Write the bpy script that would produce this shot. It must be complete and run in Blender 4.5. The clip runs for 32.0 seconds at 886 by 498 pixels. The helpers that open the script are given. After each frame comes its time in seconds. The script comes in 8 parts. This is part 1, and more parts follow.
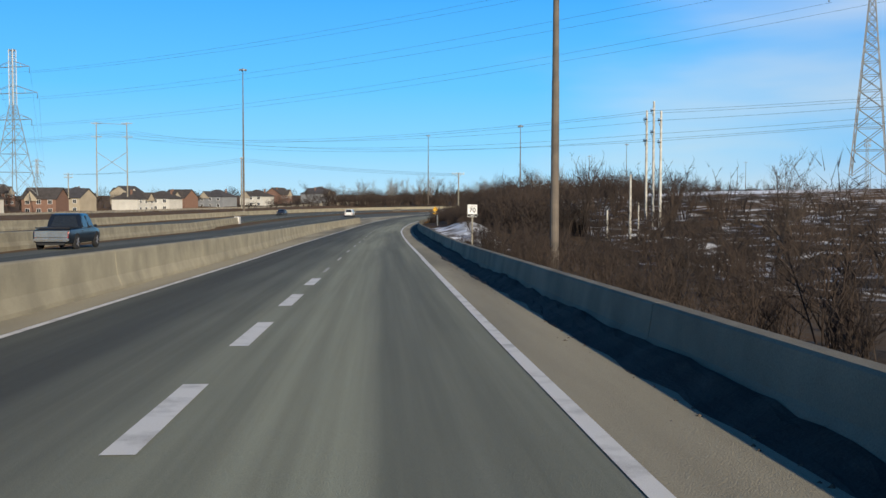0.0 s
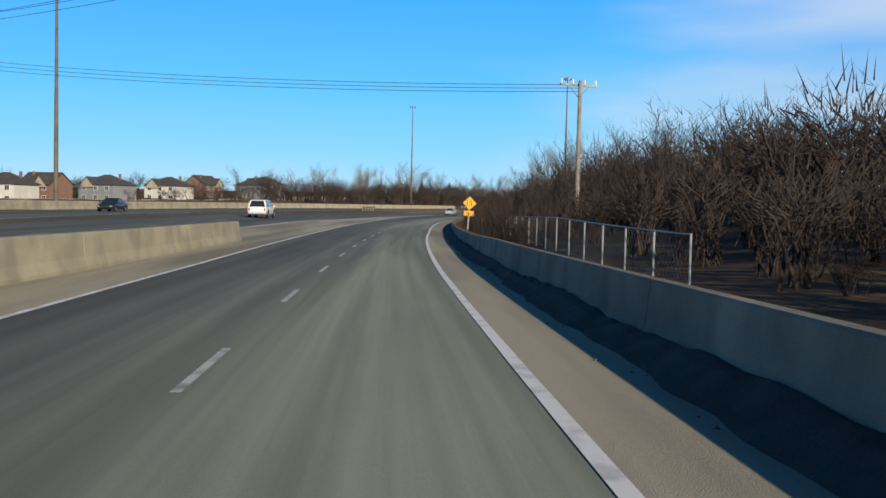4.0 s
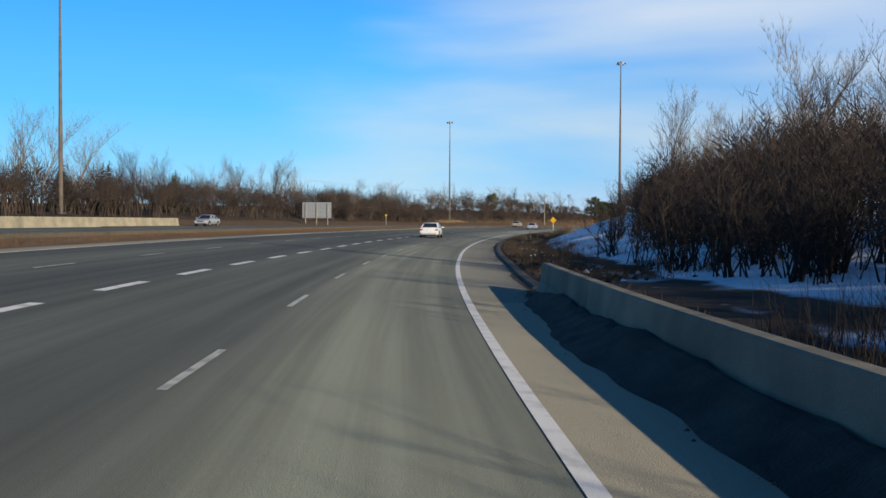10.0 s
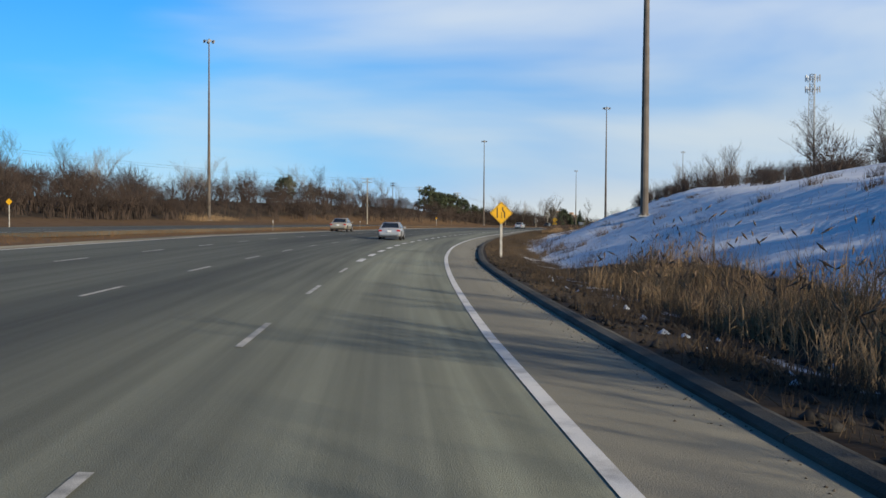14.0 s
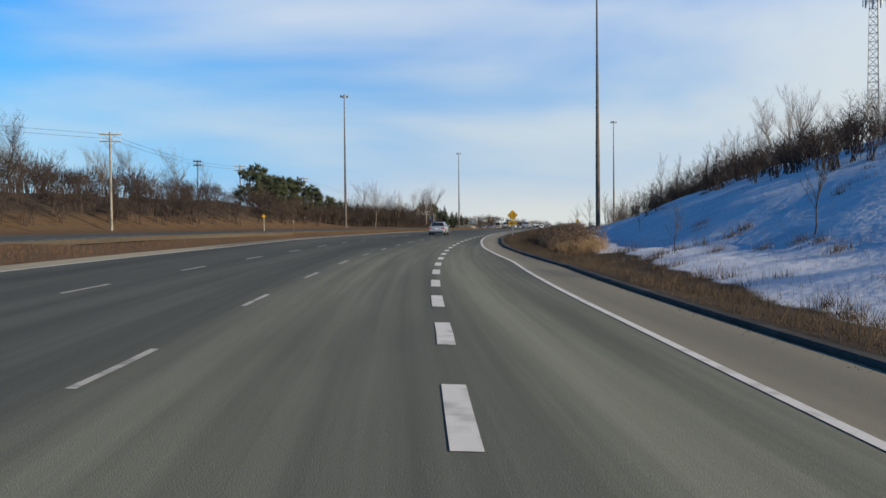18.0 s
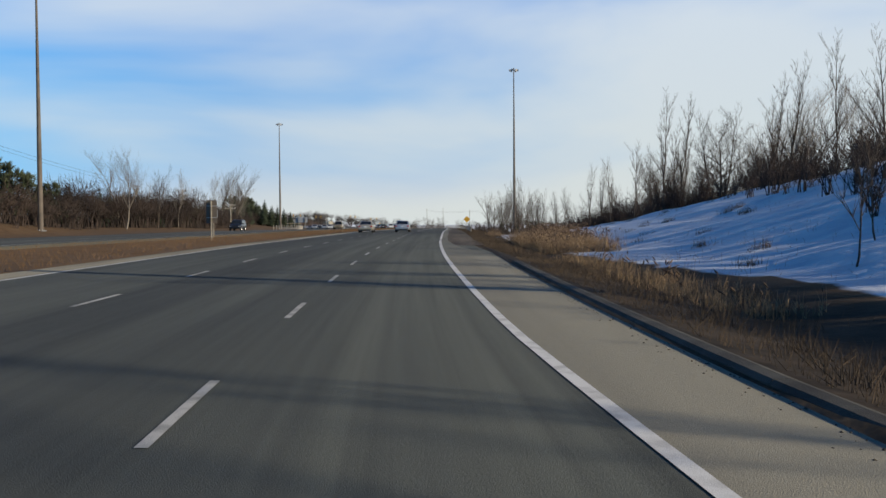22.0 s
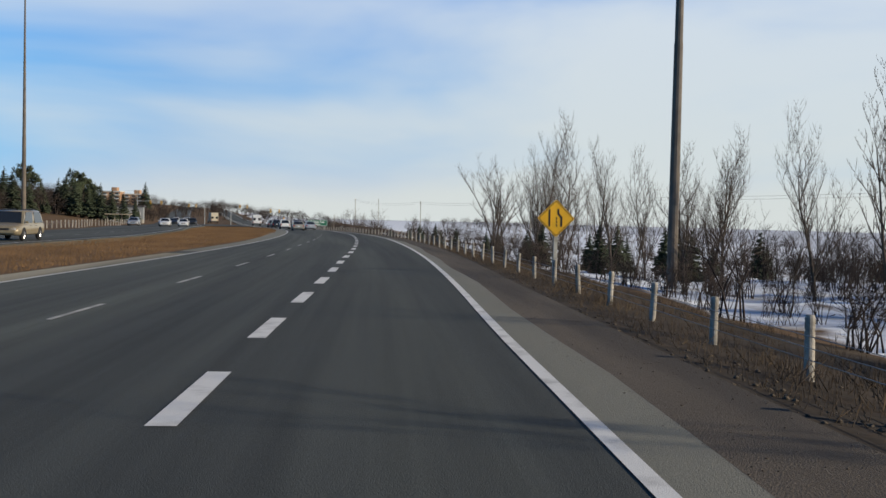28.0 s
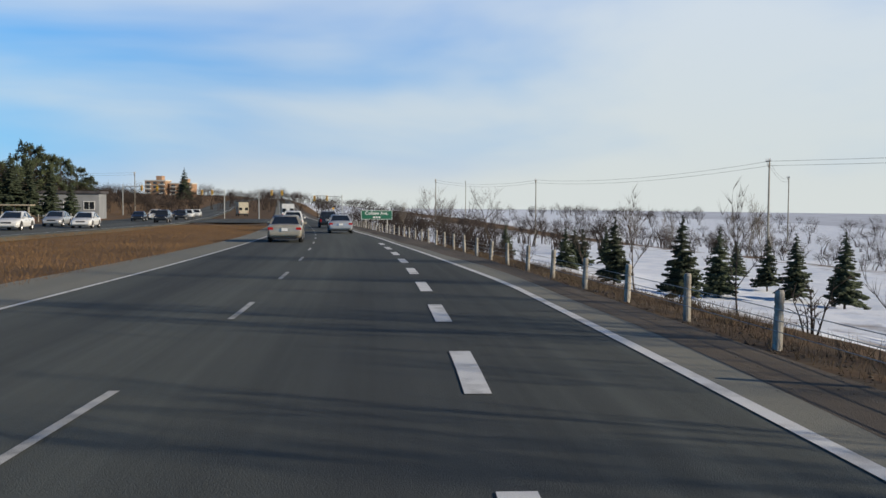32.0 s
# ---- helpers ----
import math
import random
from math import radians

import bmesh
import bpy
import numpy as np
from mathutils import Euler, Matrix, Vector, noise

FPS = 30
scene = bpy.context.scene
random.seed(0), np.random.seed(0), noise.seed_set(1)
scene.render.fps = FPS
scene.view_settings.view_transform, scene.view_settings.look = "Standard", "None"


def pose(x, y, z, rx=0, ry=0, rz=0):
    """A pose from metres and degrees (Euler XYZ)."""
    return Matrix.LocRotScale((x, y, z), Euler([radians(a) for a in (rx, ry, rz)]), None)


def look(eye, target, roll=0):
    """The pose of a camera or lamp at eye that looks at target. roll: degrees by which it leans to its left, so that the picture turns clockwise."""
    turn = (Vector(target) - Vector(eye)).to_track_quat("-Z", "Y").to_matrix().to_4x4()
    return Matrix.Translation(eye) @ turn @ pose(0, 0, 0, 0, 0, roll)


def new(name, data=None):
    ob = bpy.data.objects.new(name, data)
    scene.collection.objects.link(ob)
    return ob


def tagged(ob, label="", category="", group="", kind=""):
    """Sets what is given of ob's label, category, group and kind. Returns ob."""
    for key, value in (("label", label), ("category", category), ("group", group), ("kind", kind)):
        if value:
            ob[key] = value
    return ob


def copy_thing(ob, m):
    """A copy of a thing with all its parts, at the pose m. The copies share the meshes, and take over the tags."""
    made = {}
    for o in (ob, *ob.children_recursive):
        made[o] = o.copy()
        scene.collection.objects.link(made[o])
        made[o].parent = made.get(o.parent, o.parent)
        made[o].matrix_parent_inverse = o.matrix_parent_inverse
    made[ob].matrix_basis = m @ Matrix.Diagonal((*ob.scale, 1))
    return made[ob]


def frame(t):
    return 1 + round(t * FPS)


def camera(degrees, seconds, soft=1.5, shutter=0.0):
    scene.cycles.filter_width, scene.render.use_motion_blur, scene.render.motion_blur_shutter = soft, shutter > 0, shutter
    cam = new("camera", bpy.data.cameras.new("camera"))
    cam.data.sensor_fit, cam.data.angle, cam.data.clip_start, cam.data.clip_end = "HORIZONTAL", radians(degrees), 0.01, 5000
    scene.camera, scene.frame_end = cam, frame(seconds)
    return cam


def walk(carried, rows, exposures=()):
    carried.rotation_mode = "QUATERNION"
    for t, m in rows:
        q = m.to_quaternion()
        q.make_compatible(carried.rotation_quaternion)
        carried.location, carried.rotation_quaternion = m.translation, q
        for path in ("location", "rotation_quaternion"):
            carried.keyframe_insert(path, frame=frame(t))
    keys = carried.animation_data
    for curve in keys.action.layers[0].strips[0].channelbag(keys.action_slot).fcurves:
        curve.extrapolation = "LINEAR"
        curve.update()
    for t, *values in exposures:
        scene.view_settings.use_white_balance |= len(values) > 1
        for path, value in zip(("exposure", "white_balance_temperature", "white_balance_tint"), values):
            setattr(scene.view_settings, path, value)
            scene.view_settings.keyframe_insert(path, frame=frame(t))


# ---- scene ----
cam = camera(47.32, 32.0)
ROWS = [
    (0.0, 0.0, 0.0, 1.63, -2.72, -0.13, -3.6),
    (0.5, 0.01, 15.95, 1.33, -2.8, -0.07, -3.66),
    (1.0, 0.03, 32.05, 1.04, -2.77, -0.05, -3.71),
    (1.5, 0.09, 48.31, 0.77, -2.82, -0.39, -3.97),
    (2.0, 0.22, 64.73, 0.51, -2.87, -0.78, -4.18),
    (2.5, 0.42, 81.24, 0.27, -2.56, -0.89, -4.4),
    (3.0, 0.69, 97.8, 0.04, -2.74, -1.0, -4.74),
    (3.5, 1.08, 114.39, -0.17, -2.72, -1.12, -5.01),
    (4.5, 2.18, 147.62, -0.53, -2.33, -1.38, -5.91),
    (5.5, 3.92, 180.65, -0.8, -2.5, -1.7, -7.14),
    (6.0, 5.04, 197.06, -0.9, -1.55, -1.91, -7.87),
    (6.5, 6.44, 213.46, -0.98, -1.95, -1.18, -9.02),
    (7.0, 8.15, 229.89, -1.04, -1.7, -0.45, -9.97),
    (7.5, 10.12, 246.34, -1.07, -1.9, -0.14, -10.86),
    (8.0, 12.4, 262.82, -1.08, -1.79, 0.11, -12.09),
    (8.5, 15.1, 279.29, -1.08, -1.68, 0.05, -13.68),
    (9.0, 18.27, 295.69, -1.07, -1.58, -0.07, -15.41),
    (9.5, 21.97, 312.0, -1.07, -1.71, -0.16, -17.38),
    (10.0, 26.22, 328.21, -1.07, -1.51, -0.3, -19.13),
    (10.5, 30.96, 344.28, -1.06, -1.8, -0.52, -21.05),
    (11.0, 36.19, 360.16, -1.06, -1.86, -0.43, -22.79),
    (11.5, 41.92, 375.83, -1.06, -1.73, -0.31, -24.67),
    (12.0, 48.08, 391.3, -1.06, -1.82, -0.21, -26.09),
    (12.5, 54.58, 406.58, -1.06, -1.84, -0.26, -27.44),
    (13.0, 61.39, 421.65, -1.05, -1.78, -0.28, -28.54),
    (13.5, 68.43, 436.55, -1.05, -1.77, -0.28, -29.61),
    (14.0, 75.73, 451.25, -1.05, -1.54, -0.38, -30.72),
    (14.5, 83.28, 465.75, -1.05, -1.84, -0.02, -31.76),
    (15.0, 91.08, 480.03, -1.04, -1.7, 0.34, -32.73),
    (15.5, 99.13, 494.07, -1.04, -1.59, 0.4, -33.68),
    (16.5, 115.93, 521.36, -1.04, -1.76, 0.5, -36.21),
    (17.5, 133.18, 547.1, -1.03, -1.51, 0.59, -38.22),
    (18.0, 141.88, 559.39, -1.03, -1.58, 0.55, -39.38),
    (18.5, 150.65, 571.25, -1.02, -1.76, 0.59, -40.63),
    (19.0, 159.48, 582.67, -1.02, -1.53, 0.56, -41.9),
    (19.5, 168.38, 593.64, -1.02, -1.67, 0.62, -43.11),
    (20.0, 177.29, 604.17, -1.02, -1.65, 0.66, -44.4),
    (20.5, 186.31, 614.37, -1.01, -1.76, 0.66, -45.63),
    (21.0, 195.49, 624.32, -1.01, -1.8, 0.66, -46.82),
    (21.5, 204.82, 634.02, -1.01, -1.82, 0.58, -48.08),
    (22.0, 214.32, 643.46, -1.01, -1.81, 0.43, -49.26),
    (22.5, 223.95, 652.68, -1.01, -1.75, 0.13, -50.32),
    (23.0, 233.7, 661.67, -1.01, -1.72, -0.23, -51.28),
    (23.5, 243.53, 670.48, -1.01, -1.65, -0.22, -52.03),
    (24.0, 253.42, 679.14, -1.01, -1.69, -0.24, -52.63),
    (24.5, 263.32, 687.7, -1.02, -1.84, -0.28, -52.55),
    (25.0, 273.18, 696.23, -1.04, -2.01, -0.4, -52.63),
    (25.5, 283.02, 704.72, -1.07, -2.02, -0.62, -52.73),
    (26.5, 302.63, 721.53, -1.16, -2.03, -0.93, -53.06),
    (27.5, 322.04, 738.07, -1.3, -1.78, -1.18, -53.17),
    (28.0, 331.66, 746.25, -1.38, -2.0, -1.24, -53.11),
    (28.5, 341.22, 754.42, -1.47, -2.43, -0.99, -52.99),
    (29.0, 350.72, 762.6, -1.56, -2.13, -0.8, -52.64),
    (29.5, 360.14, 770.84, -1.66, -2.35, -0.64, -52.04),
    (30.0, 369.44, 779.17, -1.76, -2.36, -0.56, -51.41),
    (30.5, 378.64, 787.58, -1.86, -2.49, -0.44, -50.82),
    (31.0, 387.76, 796.11, -1.97, -2.69, -0.35, -50.16),
    (31.5, 396.79, 804.73, -2.08, -2.63, -0.39, -49.5),
    (32.0, 405.72, 813.47, -2.19, -2.7, -0.39, -48.73),
]
walk(cam, [(t, pose(x, y, z, 90 + pitch, roll, yaw)) for t, x, y, z, pitch, roll, yaw in ROWS], [(0, 0.08), (9, 0.12), (12, 0.1), (15, 0.05), (19, 0.02), (32, 0.0)])

# ---------------------------------------------------------------- world, sun
SUN_AZ, SUN_EL = 159.5, 18.7          # clockwise from +y, above the horizon
world = bpy.data.worlds.new("sky")
scene.world = world
world.use_nodes = True
wn, wl = world.node_tree.nodes, world.node_tree.links
wn.clear()
w_out = wn.new("ShaderNodeOutputWorld")
w_bg = wn.new("ShaderNodeBackground")
w_sky = wn.new("ShaderNodeTexSky")
w_sky.sky_type, w_sky.sun_disc = "NISHITA", False
w_sky.sun_elevation, w_sky.sun_rotation = radians(SUN_EL), radians(SUN_AZ)
w_sky.air_density, w_sky.dust_density, w_sky.ozone_density = 1.0, 0.5, 1.5
w_tc = wn.new("ShaderNodeTexCoord")
w_sep = wn.new("ShaderNodeSeparateXYZ")
wl.new(w_tc.outputs["Generated"], w_sep.inputs["Vector"])


def w_math(op, a, b, c=None):
    m = wn.new("ShaderNodeMath")
    m.operation = op
    for k, v in enumerate((a, b, c)):
        if v is None:
            continue
        if isinstance(v, (int, float)):
            m.inputs[k].default_value = v
        else:
            wl.new(v, m.inputs[k])
    return m.outputs[0]


# clear deep blue overhead, paler towards the horizon; the air's own scatter mixes in
w_up = wn.new("ShaderNodeValToRGB")
w_el = w_up.color_ramp.elements
w_el[0].position, w_el[1].position = 0.0, 1.0
w_el[0].color, w_el[1].color = (0.46, 0.72, 0.88, 1), (0.006, 0.04, 0.13, 1)
for w_p, w_c in ((0.05, (0.22, 0.62, 0.97)), (0.11, (0.10, 0.52, 0.99)), (0.2, (0.045, 0.39, 0.97)), (0.34, (0.014, 0.09, 0.27))):
    w_el.new(w_p).color = (*w_c, 1)
wl.new(w_sep.outputs["Z"], w_up.inputs["Fac"])
w_gr = wn.new("ShaderNodeMix")
w_gr.data_type, w_gr.blend_type = "RGBA", "MULTIPLY"
w_gr.inputs["Factor"].default_value = 1.0
w_deep = wn.new("ShaderNodeValToRGB")
w_deep.color_ramp.elements[0].position, w_deep.color_ramp.elements[1].position = 0.25, 0.62
w_deep.color_ramp.elements[0].color, w_deep.color_ramp.elements[1].color = (1, 1, 1, 1), (1.0, 0.74, 0.80, 1)
wl.new(w_sep.outputs["X"], w_deep.inputs["Fac"])
w_ten = wn.new("ShaderNodeMix")
w_ten.data_type, w_ten.blend_type = "RGBA", "MULTIPLY"
w_ten.inputs["Factor"].default_value = 1.0
w_ten.inputs["B"].default_value = (10.0, 10.0, 10.0, 1)
wl.new(w_deep.outputs["Color"], w_ten.inputs["A"])
wl.new(w_ten.outputs["Result"], w_gr.inputs["B"])
wl.new(w_up.outputs["Color"], w_gr.inputs["A"])
w_tint = wn.new("ShaderNodeMix")
w_tint.data_type = "RGBA"
w_tint.inputs["Factor"].default_value = 0.94
wl.new(w_sky.outputs["Color"], w_tint.inputs["A"])
wl.new(w_gr.outputs["Result"], w_tint.inputs["B"])
# long thin cloud veils, thicker towards the road's far end
w_map = wn.new("ShaderNodeMapping")
w_map.inputs["Rotation"].default_value = (radians(6), radians(10), radians(35))
w_map.inputs["Scale"].default_value = (1.0, 1.6, 5.0)
w_n = wn.new("ShaderNodeTexNoise")
w_n.inputs["Scale"].default_value, w_n.inputs["Detail"].default_value = 1.5, 5.0
w_n.inputs["Roughness"].default_value, w_n.inputs["Distortion"].default_value = 0.44, 0.3
wl.new(w_tc.outputs["Generated"], w_map.inputs["Vector"])
wl.new(w_map.outputs["Vector"], w_n.inputs["Vector"])
w_side = w_math("MULTIPLY_ADD", w_sep.outputs["X"], 0.40, -0.17)
w_high = wn.new("ShaderNodeMapRange")
w_high.inputs["From Min"].default_value, w_high.inputs["From Max"].default_value = 0.2, 0.55
w_high.inputs["To Max"].default_value = -0.3
wl.new(w_sep.outputs["Z"], w_high.inputs["Value"])
w_low = wn.new("ShaderNodeMapRange")
w_low.inputs["From Min"].default_value, w_low.inputs["From Max"].default_value = 0.0, 0.12
w_low.inputs["To Min"].default_value, w_low.inputs["To Max"].default_value = 0.22, 0.0
wl.new(w_sep.outputs["Z"], w_low.inputs["Value"])
w_east = w_math("MULTIPLY", w_low.outputs["Result"], w_math("MAXIMUM", w_sep.outputs["X"], 0.0))
w_cover = w_math("ADD", w_math("ADD", w_math("ADD", w_n.outputs["Fac"], w_side), w_east), w_high.outputs["Result"])
w_r = wn.new("ShaderNodeMapRange")
w_r.interpolation_type = "SMOOTHSTEP"
w_r.inputs["From Min"].default_value, w_r.inputs["From Max"].default_value = 0.42, 0.80
w_r.inputs["To Max"].default_value = 0.92
wl.new(w_cover, w_r.inputs["Value"])
w_cl = wn.new("ShaderNodeValToRGB")
w_cl.color_ramp.elements[0].position, w_cl.color_ramp.elements[1].position = 0.02, 0.28
w_cl.color_ramp.elements[0].color, w_cl.color_ramp.elements[1].color = (0.80, 0.85, 0.82, 1), (0.78, 0.88, 0.99, 1)
wl.new(w_sep.outputs["Z"], w_cl.inputs["Fac"])
w_cs = wn.new("ShaderNodeMix")
w_cs.data_type, w_cs.blend_type = "RGBA", "MULTIPLY"
w_cs.inputs["Factor"].default_value = 1.0
w_cs.inputs["B"].default_value = (8.2, 8.2, 8.2, 1)
w_cs.clamp_result = False
wl.new(w_cl.outputs["Color"], w_cs.inputs["A"])
w_mx = wn.new("ShaderNodeMix")
w_mx.data_type = "RGBA"
wl.new(w_r.outputs["Result"], w_mx.inputs["Factor"])
wl.new(w_tint.outputs["Result"], w_mx.inputs["A"])
wl.new(w_cs.outputs["Result"], w_mx.inputs["B"])
wl.new(w_mx.outputs["Result"], w_bg.inputs["Color"])
wl.new(w_bg.outputs["Background"], w_out.inputs["Surface"])
w_bg.inputs["Strength"].default_value = 0.105
sun_data = bpy.data.lights.new("sun", "SUN")
sun_data.energy, sun_data.angle, sun_data.color = 5.0, radians(0.5), (1.0, 0.87, 0.68)
sun = new("sun", sun_data)
az, el = radians(SUN_AZ), radians(SUN_EL)
sun.matrix_world = look((math.sin(az) * 200, math.cos(az) * 200, 200 * math.tan(el)), (0, 0, 0))

# ---------------------------------------------------------------- materials
def mat(name, base, base2=None, rough=0.85, scale=4.0, fine=60.0, bump=0.25, metal=0.0, lo=0.35, hi=0.65, spec=0.4, mid=None, vary=0.0, axis=None, coord="Object"):
    """A procedural surface: two colours mixed by coarse noise, a fine grain on top, and relief."""
    m = bpy.data.materials.new(name)
    m.use_nodes = True
    n, l = m.node_tree.nodes, m.node_tree.links
    b = n["Principled BSDF"]
    b.inputs["Roughness"].default_value, b.inputs["Metallic"].default_value = rough, metal
    b.inputs["Specular IOR Level"].default_value = spec
    base2 = base2 or tuple(c * 0.72 for c in base)
    tc = n.new("ShaderNodeTexCoord")
    src = tc.outputs[coord]
    if axis:
        mp = n.new("ShaderNodeMapping")
        mp.inputs["Scale"].default_value = axis
        l.new(src, mp.inputs["Vector"])
        src = mp.outputs["Vector"]
    t1, t2 = n.new("ShaderNodeTexNoise"), n.new("ShaderNodeTexNoise")
    t1.inputs["Scale"].default_value, t1.inputs["Detail"].default_value = scale, 6.0
    t2.inputs["Scale"].default_value, t2.inputs["Detail"].default_value = fine, 3.0
    l.new(src, t1.inputs["Vector"])
    l.new(tc.outputs["Object"], t2.inputs["Vector"])
    r = n.new("ShaderNodeValToRGB")
    r.color_ramp.elements[0].position, r.color_ramp.elements[1].position = lo, hi
    r.color_ramp.elements[0].color, r.color_ramp.elements[1].color = (*base2, 1), (*base, 1)
    if mid:
        e = r.color_ramp.elements.new((lo + hi) / 2)
        e.color = (*mid, 1)
    l.new(t1.outputs["Fac"], r.inputs["Fac"])
    mx = n.new("ShaderNodeMix")
    mx.data_type, mx.blend_type = "RGBA", "OVERLAY"
    mx.inputs["Factor"].default_value = 0.35
    l.new(r.outputs["Color"], mx.inputs["A"])
    l.new(t2.outputs["Fac"], mx.inputs["B"])
    col = mx.outputs["Result"]
    if vary:
        oi, hs, mr = n.new("ShaderNodeObjectInfo"), n.new("ShaderNodeHueSaturation"), n.new("ShaderNodeMapRange")
        mr.inputs["To Min"].default_value, mr.inputs["To Max"].default_value = 1 - vary, 1 + vary
        l.new(oi.outputs["Random"], mr.inputs["Value"])
        l.new(mr.outputs["Result"], hs.inputs["Value"])
        l.new(col, hs.inputs["Color"])
        col = hs.outputs["Color"]
    l.new(col, b.inputs["Base Color"])
    if bump:
        bp = n.new("ShaderNodeBump")
        bp.inputs["Strength"].default_value, bp.inputs["Distance"].default_value = bump, 0.02
        l.new(t2.outputs["Fac"], bp.inputs["Height"])
        l.new(bp.outputs["Normal"], b.inputs["Normal"])
    return m


def plain(name, c, rough=0.5, metal=0.0, spec=0.5, coat=0.0):
    return_m = mat(name, c, tuple(v * 0.86 for v in c), rough, 3.0, 40.0, 0.04, metal, spec=spec)
    return_m.node_tree.nodes["Principled BSDF"].inputs["Coat Weight"].default_value = coat
    return return_m


M = {}
M["asphalt"] = mat("asphalt", (0.146, 0.154, 0.122), (0.088, 0.094, 0.079), 0.9, 0.22, 90.0, 0.5, lo=0.42, hi=0.58, coord="UV", axis=(0.05, 1.6, 1))
def aged(m):
    """Old pale pavement in the entry lane, newer dark pavement in the other lanes and further on (the UV map holds station and offset)."""
    n, l = m.node_tree.nodes, m.node_tree.links
    b = n["Principled BSDF"]
    src = b.inputs["Base Color"].links[0].from_socket
    tc, sp, wob = n.new("ShaderNodeTexCoord"), n.new("ShaderNodeSeparateXYZ"), n.new("ShaderNodeTexNoise")
    l.new(tc.outputs["UV"], sp.inputs["Vector"])
    wob.inputs["Scale"].default_value = 0.12
    l.new(tc.outputs["Object"], wob.inputs["Vector"])
    off, ma, mo, mul, mx = n.new("ShaderNodeMath"), n.new("ShaderNodeMapRange"), n.new("ShaderNodeMapRange"), n.new("ShaderNodeMath"), n.new("ShaderNodeMix")
    off.operation, off.inputs[1].default_value = "MULTIPLY_ADD", 1.6
    l.new(wob.outputs["Fac"], off.inputs[0])
    l.new(sp.outputs["Y"], off.inputs[2])
    for k, (a, z, t0, t1, s) in ((mo, (-3.2, 0.4, 0.16, 1.0, off.outputs[0])), (ma, (460.0, 860.0, 1.0, 0.0, sp.outputs["X"]))):
        k.interpolation_type = "SMOOTHSTEP"
        k.inputs["From Min"].default_value, k.inputs["From Max"].default_value = a, z
        k.inputs["To Min"].default_value, k.inputs["To Max"].default_value = t0, t1
        l.new(s, k.inputs["Value"])
    mul.operation = "MULTIPLY"
    l.new(mo.outputs["Result"], mul.inputs[0])
    l.new(ma.outputs["Result"], mul.inputs[1])
    tint = n.new("ShaderNodeMix")
    tint.data_type = "RGBA"
    tint.inputs["A"].default_value, tint.inputs["B"].default_value = (0.60, 0.61, 0.66, 1), (1.9, 1.87, 1.74, 1)
    l.new(mul.outputs[0], tint.inputs["Factor"])
    mx.data_type, mx.blend_type = "RGBA", "MULTIPLY"
    mx.inputs["Factor"].default_value = 1.0
    l.new(src, mx.inputs["A"])
    l.new(tint.outputs["Result"], mx.inputs["B"])
    # polished wheel tracks and drips along the lanes, blotches of old repairs
    last = mx.outputs["Result"]
    for axis, scale, lo, hi, dark, pale in (((0.012, 1.0, 1.0), 2.1, 0.36, 0.64, 0.80, 1.16), ((0.05, 0.4, 1.0), 0.9, 0.30, 0.46, 0.84, 1.0)):
        mp, tx, mr, mm = n.new("ShaderNodeMapping"), n.new("ShaderNodeTexNoise"), n.new("ShaderNodeMapRange"), n.new("ShaderNodeMix")
        mp.inputs["Scale"].default_value = axis
        tx.inputs["Scale"].default_value, tx.inputs["Detail"].default_value, tx.inputs["Roughness"].default_value = scale, 4.0, 0.6
        mr.inputs["From Min"].default_value, mr.inputs["From Max"].default_value = lo, hi
        mr.inputs["To Min"].default_value, mr.inputs["To Max"].default_value = dark, pale
        mm.data_type, mm.blend_type = "RGBA", "MULTIPLY"
        mm.inputs["Factor"].default_value = 1.0
        l.new(tc.outputs["UV"], mp.inputs["Vector"])
        l.new(mp.outputs["Vector"], tx.inputs["Vector"])
        l.new(tx.outputs["Fac"], mr.inputs["Value"])
        l.new(last, mm.inputs["A"])
        l.new(mr.outputs["Result"], mm.inputs["B"])
        last = mm.outputs["Result"]
    l.new(last, b.inputs["Base Color"])


aged(M["asphalt"])
M["asphalt_worn"] = mat("asphalt_worn", (0.25, 0.24, 0.19), (0.165, 0.162, 0.13), 0.9, 0.25, 90.0, 0.5, lo=0.3, hi=0.7, coord="UV", axis=(0.04, 1.8, 1))
M["sand"] = mat("sandy_shoulder", (0.39, 0.35, 0.25), (0.22, 0.2, 0.145), 0.95, 0.3, 70.0, 0.6, lo=0.41, hi=0.6, coord="UV", axis=(0.12, 1.5, 1))
M["dusty"] = mat("dusty_shoulder", (0.315, 0.292, 0.22), (0.2, 0.188, 0.145), 0.94, 0.3, 80.0, 0.5, lo=0.34, hi=0.66, coord="UV", axis=(0.06, 1.6, 1))
M["gravel"] = mat("gravel_shoulder", (0.145, 0.115, 0.082), (0.066, 0.053, 0.04), 0.95, 0.5, 60.0, 0.8, coord="UV", axis=(0.15, 1.5, 1))
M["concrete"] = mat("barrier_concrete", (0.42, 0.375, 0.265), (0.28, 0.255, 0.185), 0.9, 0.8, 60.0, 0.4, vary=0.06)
# right-hand barriers: a darker copy of the concrete, shade put into its colour
M["concrete_shaded"] = mat("shaded_barrier_concrete", (0.235, 0.215, 0.165), (0.115, 0.106, 0.085), 0.92, 0.7, 60.0, 0.45, lo=0.3, hi=0.66, vary=0.1)
M["muck"] = mat("road_muck", (0.045, 0.04, 0.034), (0.014, 0.013, 0.012), 0.9, 1.6, 26.0, 0.9)
